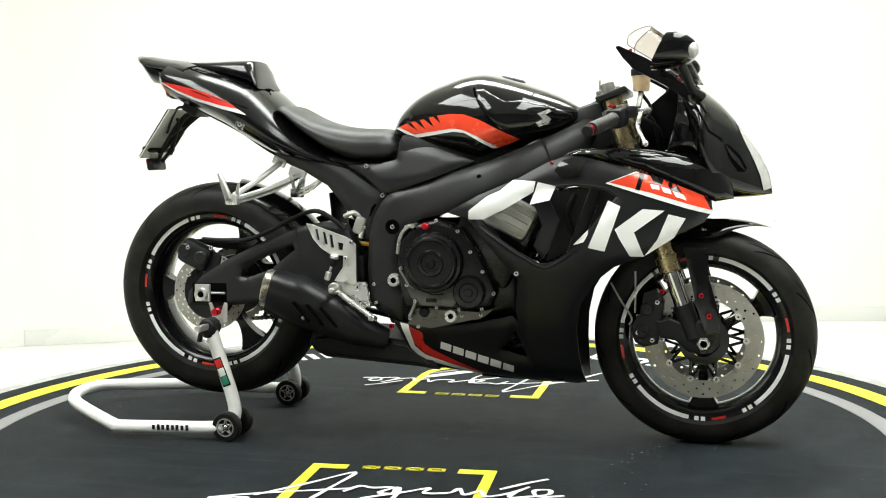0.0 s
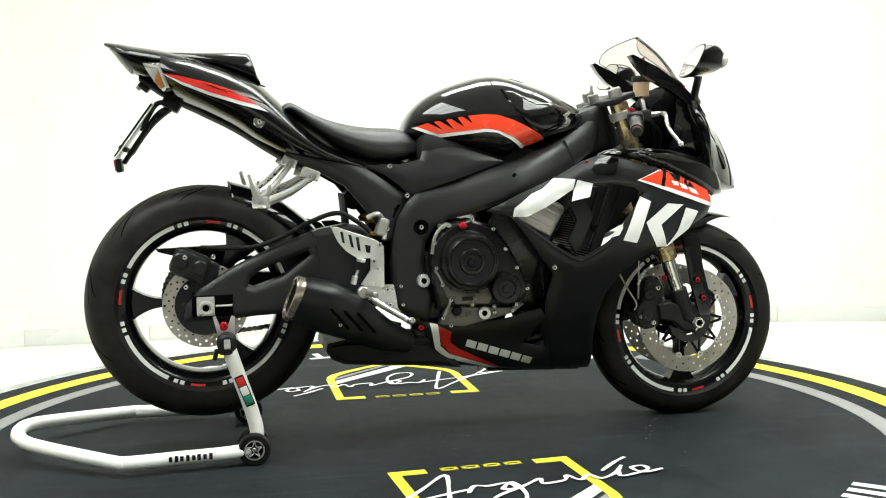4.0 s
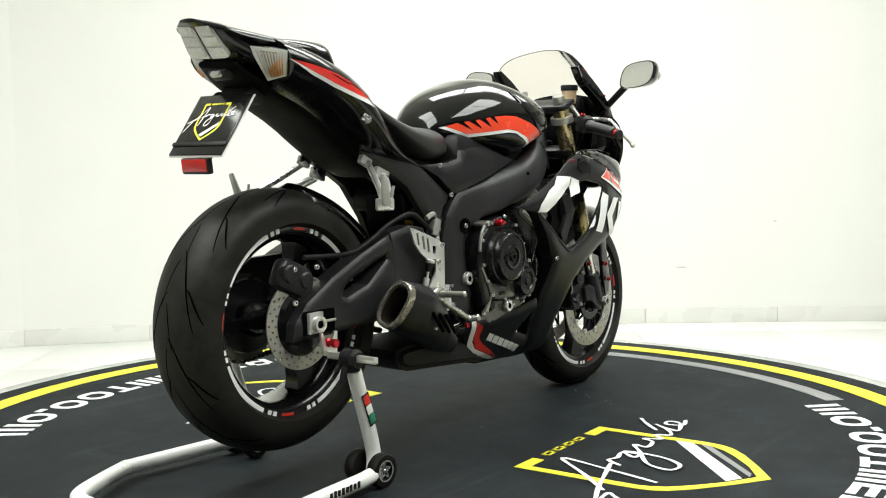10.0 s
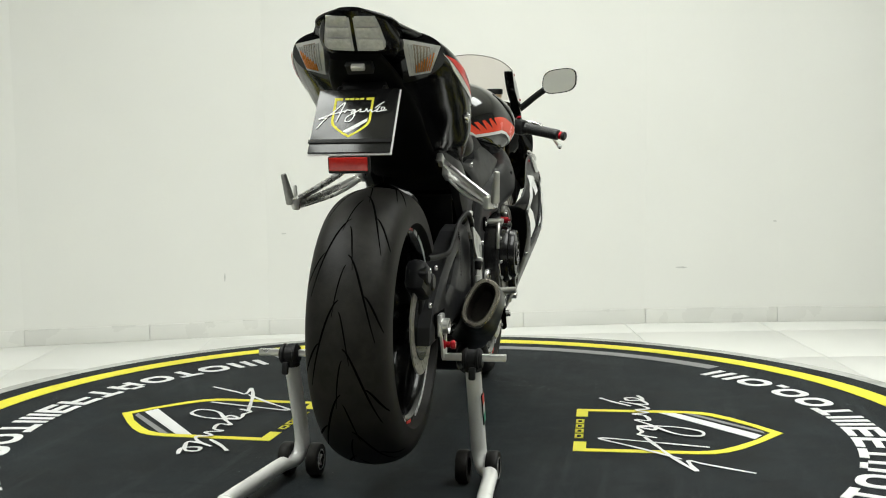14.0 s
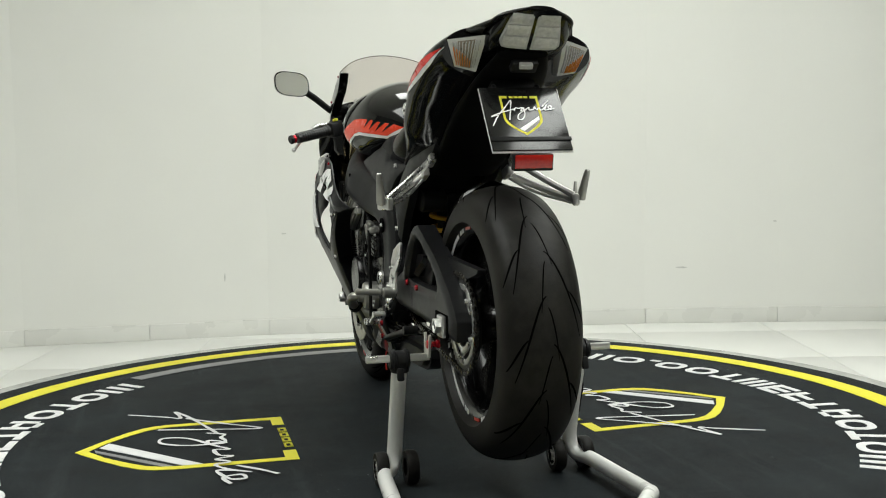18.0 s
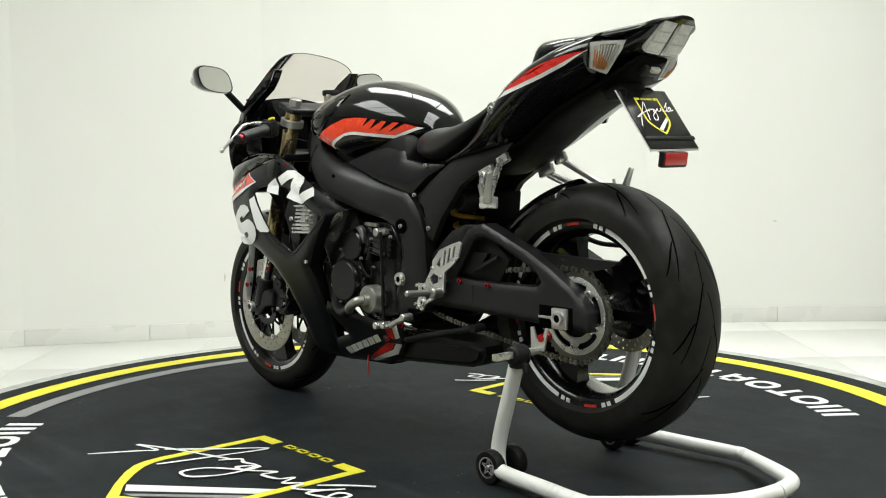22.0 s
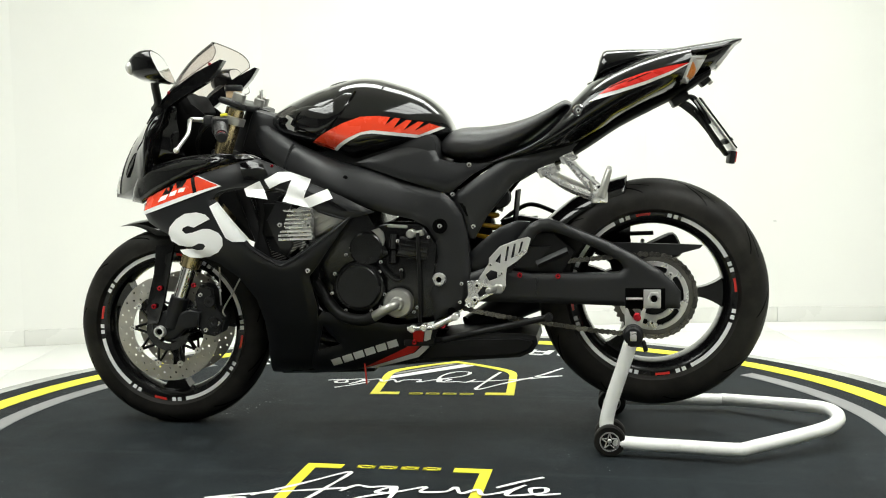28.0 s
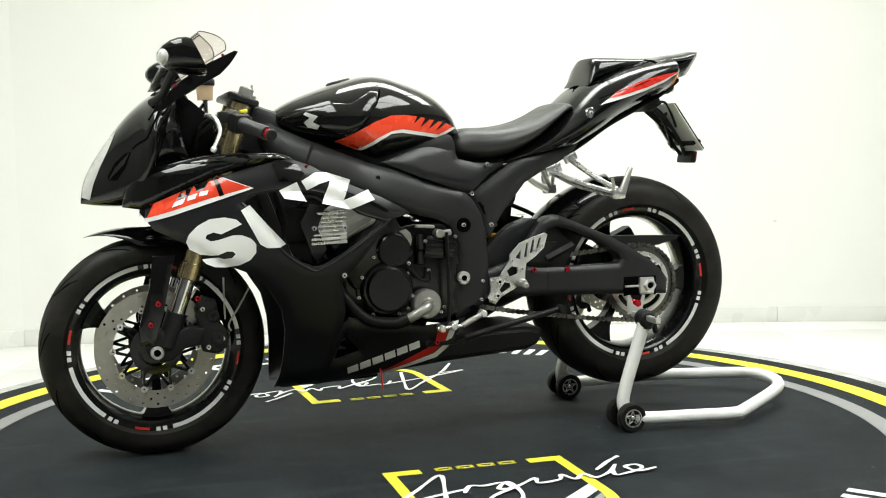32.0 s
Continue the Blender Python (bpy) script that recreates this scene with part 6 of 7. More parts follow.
for pts, r in (([(0.6, -0.1, 0.945), (0.63, -0.1, 0.9), (0.615, -0.125, 0.87)], 0.0045), ([(0.6, -0.14, 0.88), (0.655, -0.11, 0.84), (0.66, -0.07, 0.76), (0.63, -0.06, 0.66)], 0.0045),
               ([(0.6, 0.14, 0.88), (0.65, 0.1, 0.83), (0.645, 0.05, 0.74)], 0.0045), ([(0.58, 0.1, 0.87), (0.6, 0.05, 0.84), (0.58, -0.04, 0.82)], 0.006)):
    part("steering_hose", tube(bmesh.new(), pts, r, 8), ROPE, bike, "thin black hose at the steering head")
# radiator
b = bmesh.new()
box(b, (0.03, 0.36, 0.26), pose(0.455, 0, 0.58, 0, 20), 0.006)
rad = part("radiator", b, PLASTIC, bike, "dark radiator with fine fins")
b = bmesh.new()
for i in range(34):
    box(b, (0.034, 0.34, 0.002), pose(0.455, 0, 0.58, 0, 20) @ pose(0, 0, -0.115 + 0.007 * i))
part("fins", b, CASTALU, rad, "thin aluminium fins")["kind"] = "stuff"
b = bmesh.new()
Mr = pose(0.333, 0.205, 0.602, 0, 2)
box(b, (0.096, 0.02, 0.086), Mr, 0.004)
reg = part("regulator", b, ALU, bike, "finned bare-aluminium voltage regulator")
for k in range(8):
    b = bmesh.new()
    box(b, (0.094, 0.014, 0.0068), Mr @ pose(0, 0.014, -0.0385 + 0.011 * k), 0.001)
    part("cooling_fin", b, ALU, reg)
for x in (0.292, 0.372):
    share("bolt", BOLT, reg, out_of(1, x, 0.228, 0.602))
b = bmesh.new()
box(b, (0.1, 0.05, 0.1), pose(0.41, 0.15, 0.61), 0.012)
part("electrics_box", b, ROPE, bike, "black electrics box")
b = bmesh.new()
tube(b, [(0.40, 0.17, 0.66), (0.37, 0.18, 0.68), (0.34, 0.18, 0.665)], 0.006, 8)
part("wiring_loom", b, ROPE, bike, "black cable loom")
for pts, r in (([(0.44, -0.16, 0.68), (0.42, -0.17, 0.62), (0.45, -0.16, 0.55)], 0.009), ([(0.46, 0.16, 0.7), (0.44, 0.17, 0.62), (0.46, 0.17, 0.52)], 0.011)):
    part("coolant_pipe", tube(bmesh.new(), pts, r, 8), ROPE, bike, "black coolant hose")
# header pipes
for k in range(4):
    y = -0.12 + 0.08 * k
    b = bmesh.new()
    tube(b, [(0.34, y, 0.52), (0.4, y, 0.45), (0.37, y * 0.9, 0.32), (0.25, y * 0.6, 0.255), (0.1, y * 0.4, 0.25), (-0.05, y * 0.3, 0.26)], 0.019, 12)
    part("header_pipe", b, ENGINE, bike, "dark exhaust header")

# exhaust
b = sheet([(-0.311, 0.282), (-0.265, 0.29), (-0.11, 0.285), (-0.025, 0.274), (0.044, 0.219), (0.06, 0.196), (-0.002, 0.204), (-0.266, 0.223), (-0.3, 0.238), (-0.315, 0.26)], 0.135, -1, 0.24)
bmesh.ops.bevel(b, geom=[e for e in b.edges if len(e.link_faces) == 2 and e.calc_face_angle(0) > 0.4], offset=0.014, segments=3, affect="EDGES")
part("exhaust_chamber", b, PLASTIC, bike, "matt black exhaust chamber")
EX = [((-0.408, -0.203, 0.421), 0.06, 0.036), ((-0.383, -0.2, 0.413), 0.066, 0.043), ((-0.325, -0.194, 0.395), 0.071, 0.052), ((-0.245, -0.175, 0.355), 0.06, 0.05), ((-0.164, -0.14, 0.304), 0.044, 0.045), ((-0.095, -0.11, 0.276), 0.03, 0.04)]


def exhaust_ring(i, grow=0.0, n=28):
    p, a, w = EX[i]
    d = (Vector(EX[min(i + 1, 5)][0]) - Vector(EX[max(i - 1, 0)][0])).normalized()
    u = Vector((-d.z, 0, d.x)).normalized()
    v = d.cross(u)
    roll = radians((24, 22, 17, 8, 0, 0)[i])
    u, v = u * math.cos(roll) + v * math.sin(roll), v * math.cos(roll) - u * math.sin(roll)
    return [Vector(p) + u * (a + grow) * math.copysign(abs(math.sin(2 * math.pi * k / n)) ** 0.8, math.sin(2 * math.pi * k / n)) + v * (w + grow) * math.copysign(abs(math.cos(2 * math.pi * k / n)) ** 0.8, math.cos(2 * math.pi * k / n)) for k in range(n)]


b = bmesh.new()
rings = [[b.verts.new(p) for p in exhaust_ring(i)] for i in range(6)]
for A, B in zip(rings, rings[1:]):
    for k in range(28):
        b.faces.new((A[k], A[(k + 1) % 28], B[(k + 1) % 28], B[k]))
bmesh.ops.subdivide_edges(b, edges=[e for e in b.edges if not any(e.verts[0] in r and e.verts[1] in r for r in rings)], cuts=3, smooth=1.0)
silencer = part("silencer", b, SATIN, bike, "matt black stub silencer with chrome outlet")
AX = (Vector(EX[0][0]) - Vector(EX[1][0])).normalized()
b = bmesh.new()
loops = []
for off, g in ((-0.014, 0.003), (0.004, 0.003), (0.008, 0.0), (0.008, -0.007), (0.003, -0.0095), (-0.004, -0.0098)):
    loops.append([b.verts.new(p + AX * off) for p in exhaust_ring(0, g)])
for A, B in zip(loops, loops[1:]):
    for k in range(28):
        b.faces.new((A[k], A[(k + 1) % 28], B[(k + 1) % 28], B[k]))
part("outlet_ring", b, OUTLET, silencer, "polished steel outlet ring")
b = bmesh.new()
bore = [[b.verts.new(p + AX * off) for p in exhaust_ring(0, g)] for off, g in ((0.0025, -0.0102), (-0.03, -0.014), (-0.06, -0.018))]
for A, B in zip(bore, bore[1:]):
    for k in range(28):
        b.faces.new((A[k], A[(k + 1) % 28], B[(k + 1) % 28], B[k]))
b.faces.new(bore[-1])
part("outlet", b, SOOT, silencer, "dark steel inside of the outlet")
for k in range(3):
    c = Vector((-0.292, -0.246, 0.367)) + Vector((0.036 * k, 0.0075 * k, -0.008 * k))
    b = bmesh.new()
    # near-black box paints the slot's shade, the silencer stays closed
    box(b, (0.072, 0.008, 0.0075), Matrix.Translation(c) @ pose(0, 0, 0, 0, 50, 4), 0.002)
    part("vent_slot", b, GROOVESHADE, silencer, "slanted slot, its shade painted near-black")
share("bolt", SMALLBOLT, silencer, out_of(-1, -0.29, 0.235, 0.35))

# swingarm
R_ARM = [(-0.686, 0.361), (-0.68, 0.402), (-0.64, 0.446), (-0.554, 0.498), (-0.445, 0.549), (-0.328, 0.593), (-0.255, 0.606), (-0.205, 0.596), (-0.168, 0.534), (-0.17, 0.386), (-0.31, 0.376), (-0.496, 0.369), (-0.558, 0.364)]
R_HOLE = [(-0.518, 0.449), (-0.512, 0.469), (-0.485, 0.489), (-0.422, 0.514), (-0.356, 0.537), (-0.351, 0.526), (-0.39, 0.497), (-0.425, 0.469), (-0.463, 0.457), (-0.5, 0.444)]
arm_r = part("swingarm", sheet(R_ARM, puffed(0.14, [R_ARM, R_HOLE], 0.009, 0.018), -1, 0.045, [R_HOLE], step=0.008, bevel=0.003), GREY, bike, "satin dark-grey aluminium swingarm")
L_ARM = [(-0.123, 0.459), (-0.198, 0.482), (-0.252, 0.538), (-0.295, 0.594), (-0.32, 0.606), (-0.35, 0.61), (-0.407, 0.588), (-0.508, 0.547), (-0.579, 0.51), (-0.647, 0.468), (-0.685, 0.433), (-0.7, 0.412), (-0.697, 0.368), (-0.554, 0.374), (-0.404, 0.379), (-0.117, 0.384)]
L_HOLE = [(-0.248, 0.467), (-0.285, 0.523), (-0.316, 0.567), (-0.332, 0.575), (-0.359, 0.575), (-0.394, 0.564), (-0.479, 0.528), (-0.536, 0.497), (-0.551, 0.476), (-0.539, 0.463), (-0.434, 0.46), (-0.297, 0.461)]
arm_l = part("swingarm", sheet(L_ARM, puffed(0.14, [L_ARM, L_HOLE], 0.009, 0.018), 1, 0.045, [L_HOLE], step=0.008, bevel=0.003), GREY, bike, "satin dark-grey braced swingarm")
for arm, s, seam in ((arm_r, -1, [(-0.349, 0.592), (-0.34, 0.569), (-0.335, 0.539), (-0.33, 0.507), (-0.329, 0.475)]), (arm_l, 1, [(-0.317, 0.448), (-0.316, 0.433), (-0.316, 0.418), (-0.316, 0.399)])):
    b = bmesh.new()
    for p0, p1 in zip(seam, seam[1:]):
        for k in range(4):
            x, z = p0[0] + (p1[0] - p0[0]) * k / 4, p0[1] + (p1[1] - p0[1]) * k / 4
            rod(b, (x, s * 0.137, z), (x, s * 0.1415, z), 0.0034, 0.002, 8)
    part("weld", b, GREY, arm, "weld bead")
b = bmesh.new()
box(b, (0.1, 0.23, 0.11), pose(-0.2, 0, 0.46), 0.02)
part("swingarm_bridge", b, GREY, arm_l)
b = sheet([(-0.244, 0.532), (-0.353, 0.533), (-0.306, 0.477), (-0.243, 0.475)], 0.118, 1, 0.02)
part("arm_brace", b, SATIN, arm_l, "diagonal brace")
b = bmesh.new()
rod(b, *[(x, 0.125, z) for x, z in [(-0.317, 0.485), (-0.4, 0.523)]], 0.011, seg=4)
part("arm_brace", b, GREY, arm_l)
bolts([(-0.271, 0.458), (-0.374, 0.455)], 0.14, 1, REDBOLT, arm_l, "red_bolt")
for s, arm, (x, z) in ((-1, arm_r, [(-0.629, 0.401)][0]), (1, arm_l, [(-0.624, 0.396)][0])):
    b = bmesh.new()
    # near-black box on the arm paints the shade of the adjuster slot
    box(b, (0.105, 0.004, 0.056), pose(x - s * 0.0 + 0.018, s * 0.14, z), 0.001)
    part("adjuster_slot", b, GROOVESHADE, arm, "adjuster slot, its shade painted near-black")
    b = bmesh.new()
    box(b, (0.046, 0.012, 0.05), pose(x, s * 0.146, z), 0.003)
    blk = part("axle_block", b, ALU, arm, "bare aluminium axle block")
    b = bmesh.new()
    turn(b, [(0.0, 0.01), (0.01, 0.01), (0.0125, 0.014), (0.018, 0.014), (0.0185, 0.0), (0, 0.0)], out_of(s, REAR.x, 0.152, REAR.z), 6 if s > 0 else 24)
    part("axle_nut", b, ALU, blk, "steel axle nut")
    # near-black disc stands for the shaded bore
    part("axle_bore", turn(bmesh.new(), [(0, 0.0112), (0.0088, 0.0112), (0.0088, 0.009), (0, 0.009)], out_of(s, REAR.x, 0.152, REAR.z), 16), GROOVESHADE, blk, "hollow axle, the shade of its bore painted near-black")
    b = bmesh.new()
    rod(b, (x + 0.025, s * 0.146, z), (x + 0.068, s * 0.146, z), 0.0035, seg=8)
    part("adjuster_bolt", b, ALU, blk)
    # stand spool and its red bobbin
    b = bmesh.new()
    turn(b, [(0, 0.03), (0.009, 0.03), (0.0105, 0.026), (0.0105, 0.02), (0.007, 0.017), (0.007, 0.008), (0.0105, 0.005), (0.0105, 0), (0, 0)], out_of(s, -0.585, 0.142, 0.348), 20)
    part("bobbin", b, REDMETAL, arm, "red anodised stand bobbin")
GUSSET = [(-0.112, 0.457), (-0.125, 0.51), (-0.163, 0.547), (-0.211, 0.585), (-0.26, 0.603), (-0.297, 0.601), (-0.249, 0.535), (-0.197, 0.476)]
part("arm_gusset", sheet(GUSSET, puffed(0.118, [GUSSET], 0.006, 0.015), 1, 0.03, step=0.013, bevel=0.003), SATIN, arm_l, "satin black gusset of the swingarm")
part("arm_inner", sheet([(-0.233, 0.459), (-0.271, 0.519), (-0.305, 0.57), (-0.357, 0.573), (-0.418, 0.519), (-0.378, 0.454)], 0.106, 1, 0.012, bevel=0.003), PLASTIC, arm_l, "black inner plate of the swingarm")
# chain guard, shock
part("chain_guard", sheet([(-0.435, 0.546), (-0.759, 0.536), (-0.751, 0.527), (-0.688, 0.51), (-0.616, 0.504), (-0.585, 0.493), (-0.566, 0.477), (-0.522, 0.5), (-0.474, 0.533)], 0.1, 1, 0.02), PLASTIC, bike, "black chain guard with a sharp tail")
b = bmesh.new()
rod(b, (-0.145, 0.0, 0.66), (-0.175, 0.0, 0.42), 0.026, seg=20)
rod(b, (-0.21, 0.09, 0.665), (-0.21, 0.02, 0.665), 0.03, seg=20, cap=0.006)
shock = part("shock_absorber", b, PLASTIC, bike, "black rear shock with yellow spring")
b = bmesh.new()
tube(b, [(-0.15 - 0.03 * i / 60 + 0.042 * math.cos(i * 0.31), 0.042 * math.sin(i * 0.31), 0.63 - 0.1 * i / 60) for i in range(61)], 0.0065, 8, 2)
part("spring", b, material("yellow_spring", (0.6, 0.34, 0.02), 0.35), shock, "yellow coil spring")
b = bmesh.new()
box(b, (0.006, 0.13, 0.17), pose(-0.245, -0.04, 0.6, 0, -6), 0.003)
part("inner_mudguard", b, INNER, bike, "matt black mudguard before the rear wheel")
# rear sets
b = sheet([(-0.302, 0.602), (-0.286, 0.6), (-0.184, 0.564), (-0.172, 0.556), (-0.16, 0.544), (-0.16, 0.434), (-0.224, 0.444), (-0.198, 0.483), (-0.196, 0.514), (-0.232, 0.515), (-0.262, 0.535), (-0.283, 0.56)], 0.168, -1, 0.005, bevel=0.0012, holes=
          [[(-0.277, 0.587), (-0.269, 0.587), (-0.264, 0.556), (-0.27, 0.556)], [(-0.255, 0.579), (-0.247, 0.578), (-0.24, 0.543), (-0.248, 0.545)], [(-0.235, 0.572), (-0.227, 0.571), (-0.222, 0.534), (-0.23, 0.536)], [(-0.211, 0.551), (-0.195, 0.547), (-0.198, 0.528), (-0.208, 0.53)]])
heel_r = part("heel_guard", b, ALU, bike, "brushed aluminium heel guard with slots")
b = sheet([(-0.216, 0.442), (-0.134, 0.44), (-0.128, 0.41), (-0.123, 0.373), (-0.147, 0.369), (-0.183, 0.402), (-0.217, 0.418)], 0.163, -1, 0.01)
bolts([(-0.154, 0.429), (-0.147, 0.389)], 0.172, -1, BOLT, heel_r)
bolts([(-0.172, 0.55), (-0.188, 0.506)], 0.168, -1, BOLT, heel_r)
part("foot_rest_bracket", b, ALU, heel_r, "silver bracket")
peg_r = (-0.219, -0.18, 0.424)
b = bmesh.new()
rod(b, (peg_r[0], -0.16, peg_r[2]), (peg_r[0], -0.19, peg_r[2]), 0.017, seg=16, cap=0.003)
rod(b, (peg_r[0] + 0.01, -0.19, peg_r[2]), (peg_r[0] + 0.02, -0.265, peg_r[2] + 0.004), 0.0085, seg=14, cap=0.003)
part("foot_peg", b, CASTALU, heel_r, "aluminium rider's foot peg")
b = bmesh.new()
tube(b, [(x, y, z) for (x, z), y in zip([(-0.212, 0.418), (-0.167, 0.387), (-0.114, 0.355), (-0.099, 0.346)], (-0.185, -0.19, -0.2, -0.215))], 0.0085, 10)
rod(b, (-0.101, -0.195, 0.346), (-0.099, -0.235, 0.352), 0.009, seg=12, cap=0.002)
part("brake_pedal", b, ALU, heel_r, "polished brake pedal")
b = bmesh.new()
rod(b, (-0.223, -0.168, 0.506), (-0.23, -0.168, 0.484), 0.0105, 0.008, 16, 0.002)
master = part("master_cylinder", b, PLASTIC, heel_r, "black rubber boot of the rear master cylinder")
b = bmesh.new()
rod(b, (-0.221, -0.168, 0.515), (-0.223, -0.168, 0.505), 0.0125, seg=16, cap=0.002)
part("cylinder_collar", b, ALU, master, "silver collar")
b = bmesh.new()
rod(b, (-0.23, -0.168, 0.486), (-0.238, -0.168, 0.466), 0.0035, seg=10)
rod(b, (-0.238, -0.168, 0.469), (-0.245, -0.168, 0.446), 0.0085, seg=12, cap=0.002)
part("push_rod", b, ALU, master, "silver push rod with clevis")
b = bmesh.new()
box(b, (0.03, 0.03, 0.05), pose(-0.158, -0.13, 0.595, 0, 20), 0.008)
tube(b, [(-0.2, -0.14, 0.62), (-0.17, -0.14, 0.63), (-0.15, -0.13, 0.6), (-0.155, -0.14, 0.56)], 0.007, 8)
part("brake_switch", b, CASTALU, heel_r, "silver fitting")
b = sheet([(-0.13, 0.444), (-0.158, 0.446), (-0.189, 0.492), (-0.19, 0.507), (-0.219, 0.538), (-0.266, 0.556), (-0.295, 0.564), (-0.303, 0.559), (-0.292, 0.521), (-0.266, 0.498), (-0.238, 0.48), (-0.235, 0.452), (-0.235, 0.431), (-0.225, 0.411), (-0.21, 0.414), (-0.164, 0.39), (-0.145, 0.369), (-0.13, 0.376), (-0.122, 0.39), (-0.132, 0.406)], 0.166, 1, 0.006, bevel=0.0012, holes=
          [[(-0.239, 0.538), (-0.245, 0.538), (-0.238, 0.498), (-0.232, 0.498)], [(-0.257, 0.544), (-0.263, 0.546), (-0.257, 0.509), (-0.249, 0.506)], [(-0.277, 0.55), (-0.283, 0.552), (-0.275, 0.523), (-0.268, 0.518)], [(-0.206, 0.497), (-0.223, 0.52), (-0.22, 0.492)], [(-0.18, 0.461), (-0.195, 0.474), (-0.212, 0.469), (-0.212, 0.452), (-0.189, 0.444)], [(-0.158, 0.41), (-0.173, 0.429), (-0.189, 0.426), (-0.189, 0.415), (-0.164, 0.4)]])
heel_l = part("heel_guard", b, ALU, bike, "brushed aluminium heel guard with slots and cut-outs")
bolts([(-0.157, 0.432), (-0.151, 0.393)], 0.166, 1, WASHER, heel_l)
bolts([(-0.194, 0.489), (-0.224, 0.466), (-0.134, 0.379)], 0.166, 1, SMALLBOLT, heel_l)
peg_l = (-0.218, 0.18, 0.426)
b = bmesh.new()
rod(b, (peg_l[0], 0.16, peg_l[2]), (peg_l[0], 0.195, peg_l[2]), 0.014, seg=16, cap=0.003)
rod(b, (peg_l[0] + 0.01, 0.195, peg_l[2]), (peg_l[0] + 0.02, 0.265, peg_l[2] + 0.004), 0.0085, seg=14, cap=0.003)
part("foot_peg", b, CASTALU, heel_l, "aluminium rider's foot peg")
# pillion pegs
for s in (-1, 1):
    b = bmesh.new()
    tube(b, [(-0.335, s * 0.115, 0.735), (-0.40, s * 0.18, 0.70), (-0.478, s * 0.238, 0.672)], 0.0088, 8, 3)
    tube(b, [(-0.395, s * 0.11, 0.77), (-0.44, s * 0.18, 0.72), (-0.484, s * 0.236, 0.683)], 0.0082, 8, 3)
    tube(b, [(-0.345, s * 0.115, 0.725), (-0.40, s * 0.165, 0.69), (-0.474, s * 0.235, 0.664)], 0.0045, 8, 3)
    box(b, (0.045, 0.018, 0.03), pose(-0.485, s * 0.242, 0.672, 0, 0, s * 25), 0.005)
    box(b, (0.05, 0.016, 0.028), pose(-0.345, s * 0.11, 0.74, 0, 20), 0.004)
    box(b, (0.04, 0.016, 0.024), pose(-0.4, s * 0.106, 0.773, 0, 25), 0.004)
    hang = part("pillion_peg_hanger", b, ALU, bike, "cast aluminium pillion footrest hanger")
    b = bmesh.new()
    rod(b, (-0.49, s * 0.252, 0.672), (-0.512, s * 0.262, 0.745), 0.012, 0.007, 10, 0.002)
    rod(b, (-0.47, s * 0.246, 0.68), (-0.462, s * 0.25, 0.715), 0.006, 0.004, 8)
    part("pillion_peg", b, CASTALU, hang, "folded-up pillion peg")

# sprocket and chain
teeth = []
N = 43
for i in range(N * 4):
    a = 2 * math.pi * i / (N * 4)
    r = 0.108 + (0.005 if i % 4 in (1, 2) else 0)
    teeth.append((REAR.x + r * math.cos(a), REAR.z + r * math.sin(a)))


def arc_hole(r0, r1, a, half):
    """A slot with rounded-off ends round the rear axle."""
    ring = [(r0, k / 4) for k in range(-4, 5)] + [((r0 + r1) / 2, 1.12)] + [(r1, k / 4) for k in range(4, -5, -1)] + [((r0 + r1) / 2, -1.12)]
    return [(REAR.x + r * math.cos(a + half * u), REAR.z + r * math.sin(a + half * u)) for r, u in ring]


rim_hole = [(REAR.x + 0.093 * math.cos(2 * math.pi * k / 48), REAR.z + 0.093 * math.sin(2 * math.pi * k / 48)) for k in range(48)]
sprocket = part("sprocket", sheet(teeth, 0.097, 1, 0.005, [rim_hole]), DARKSTEEL, bike, "steel rear sprocket with a bright centre")
bore = [(REAR.x + 0.052 * math.cos(2 * math.pi * k / 40), REAR.z + 0.052 * math.sin(2 * math.pi * k / 40)) for k in range(40)]
disc_out = [(REAR.x + 0.0945 * math.cos(2 * math.pi * k / 48), REAR.z + 0.0945 * math.sin(2 * math.pi * k / 48)) for k in range(48)]
slots = [arc_hole(0.067, 0.081, radians(72 * k + 20), 0.42) for k in range(5)]
part("sprocket_centre", sheet(disc_out, 0.0985, 1, 0.004, [bore] + slots, bevel=0.0006), ALU, sprocket, "bright aluminium centre with slots")
b = bmesh.new()
turn(b, [(0.03, 0.0), (0.09, 0.0), (0.09, 0.006), (0.06, 0.008), (0.05, 0.012), (0.03, 0.012)], out_of(1, REAR.x, 0.078, REAR.z), 40, True)
part("sprocket_carrier", b, SATIN, sprocket, "black carrier")
for k in range(5):
    a = radians(72 * k + 56)
    share("bolt", BOLT, sprocket, out_of(1, REAR.x + 0.074 * math.cos(a), 0.099, REAR.z + 0.074 * math.sin(a)))
FS = Vector((-0.03, 0, 0.42))
path = []
lo = [(-0.139, 0.353), (-0.229, 0.336), (-0.356, 0.318), (-0.475, 0.301), (-0.57, 0.293)]
for i in range(30):
    path.append((REAR.x - 0.112 * math.cos(radians(-88 + 176 * i / 29)), REAR.z - 0.112 * math.sin(radians(-88 + 176 * i / 29))))
chain_pts = [(FS.x, FS.z + 0.038)] + [(REAR.x + 0.03, REAR.z + 0.113)] + path + [(lo[3][0], lo[3][1]), (lo[2][0], lo[2][1]), (lo[1][0], lo[1][1]), (lo[0][0], lo[0][1]), (FS.x, FS.z - 0.038)]
chain = part("chain", rod(bmesh.new(), (FS.x, 0.088, FS.z), (FS.x, 0.1, FS.z), 0.036, seg=24), DARKSTEEL, bike, "drive chain on its front sprocket")
b = bmesh.new()
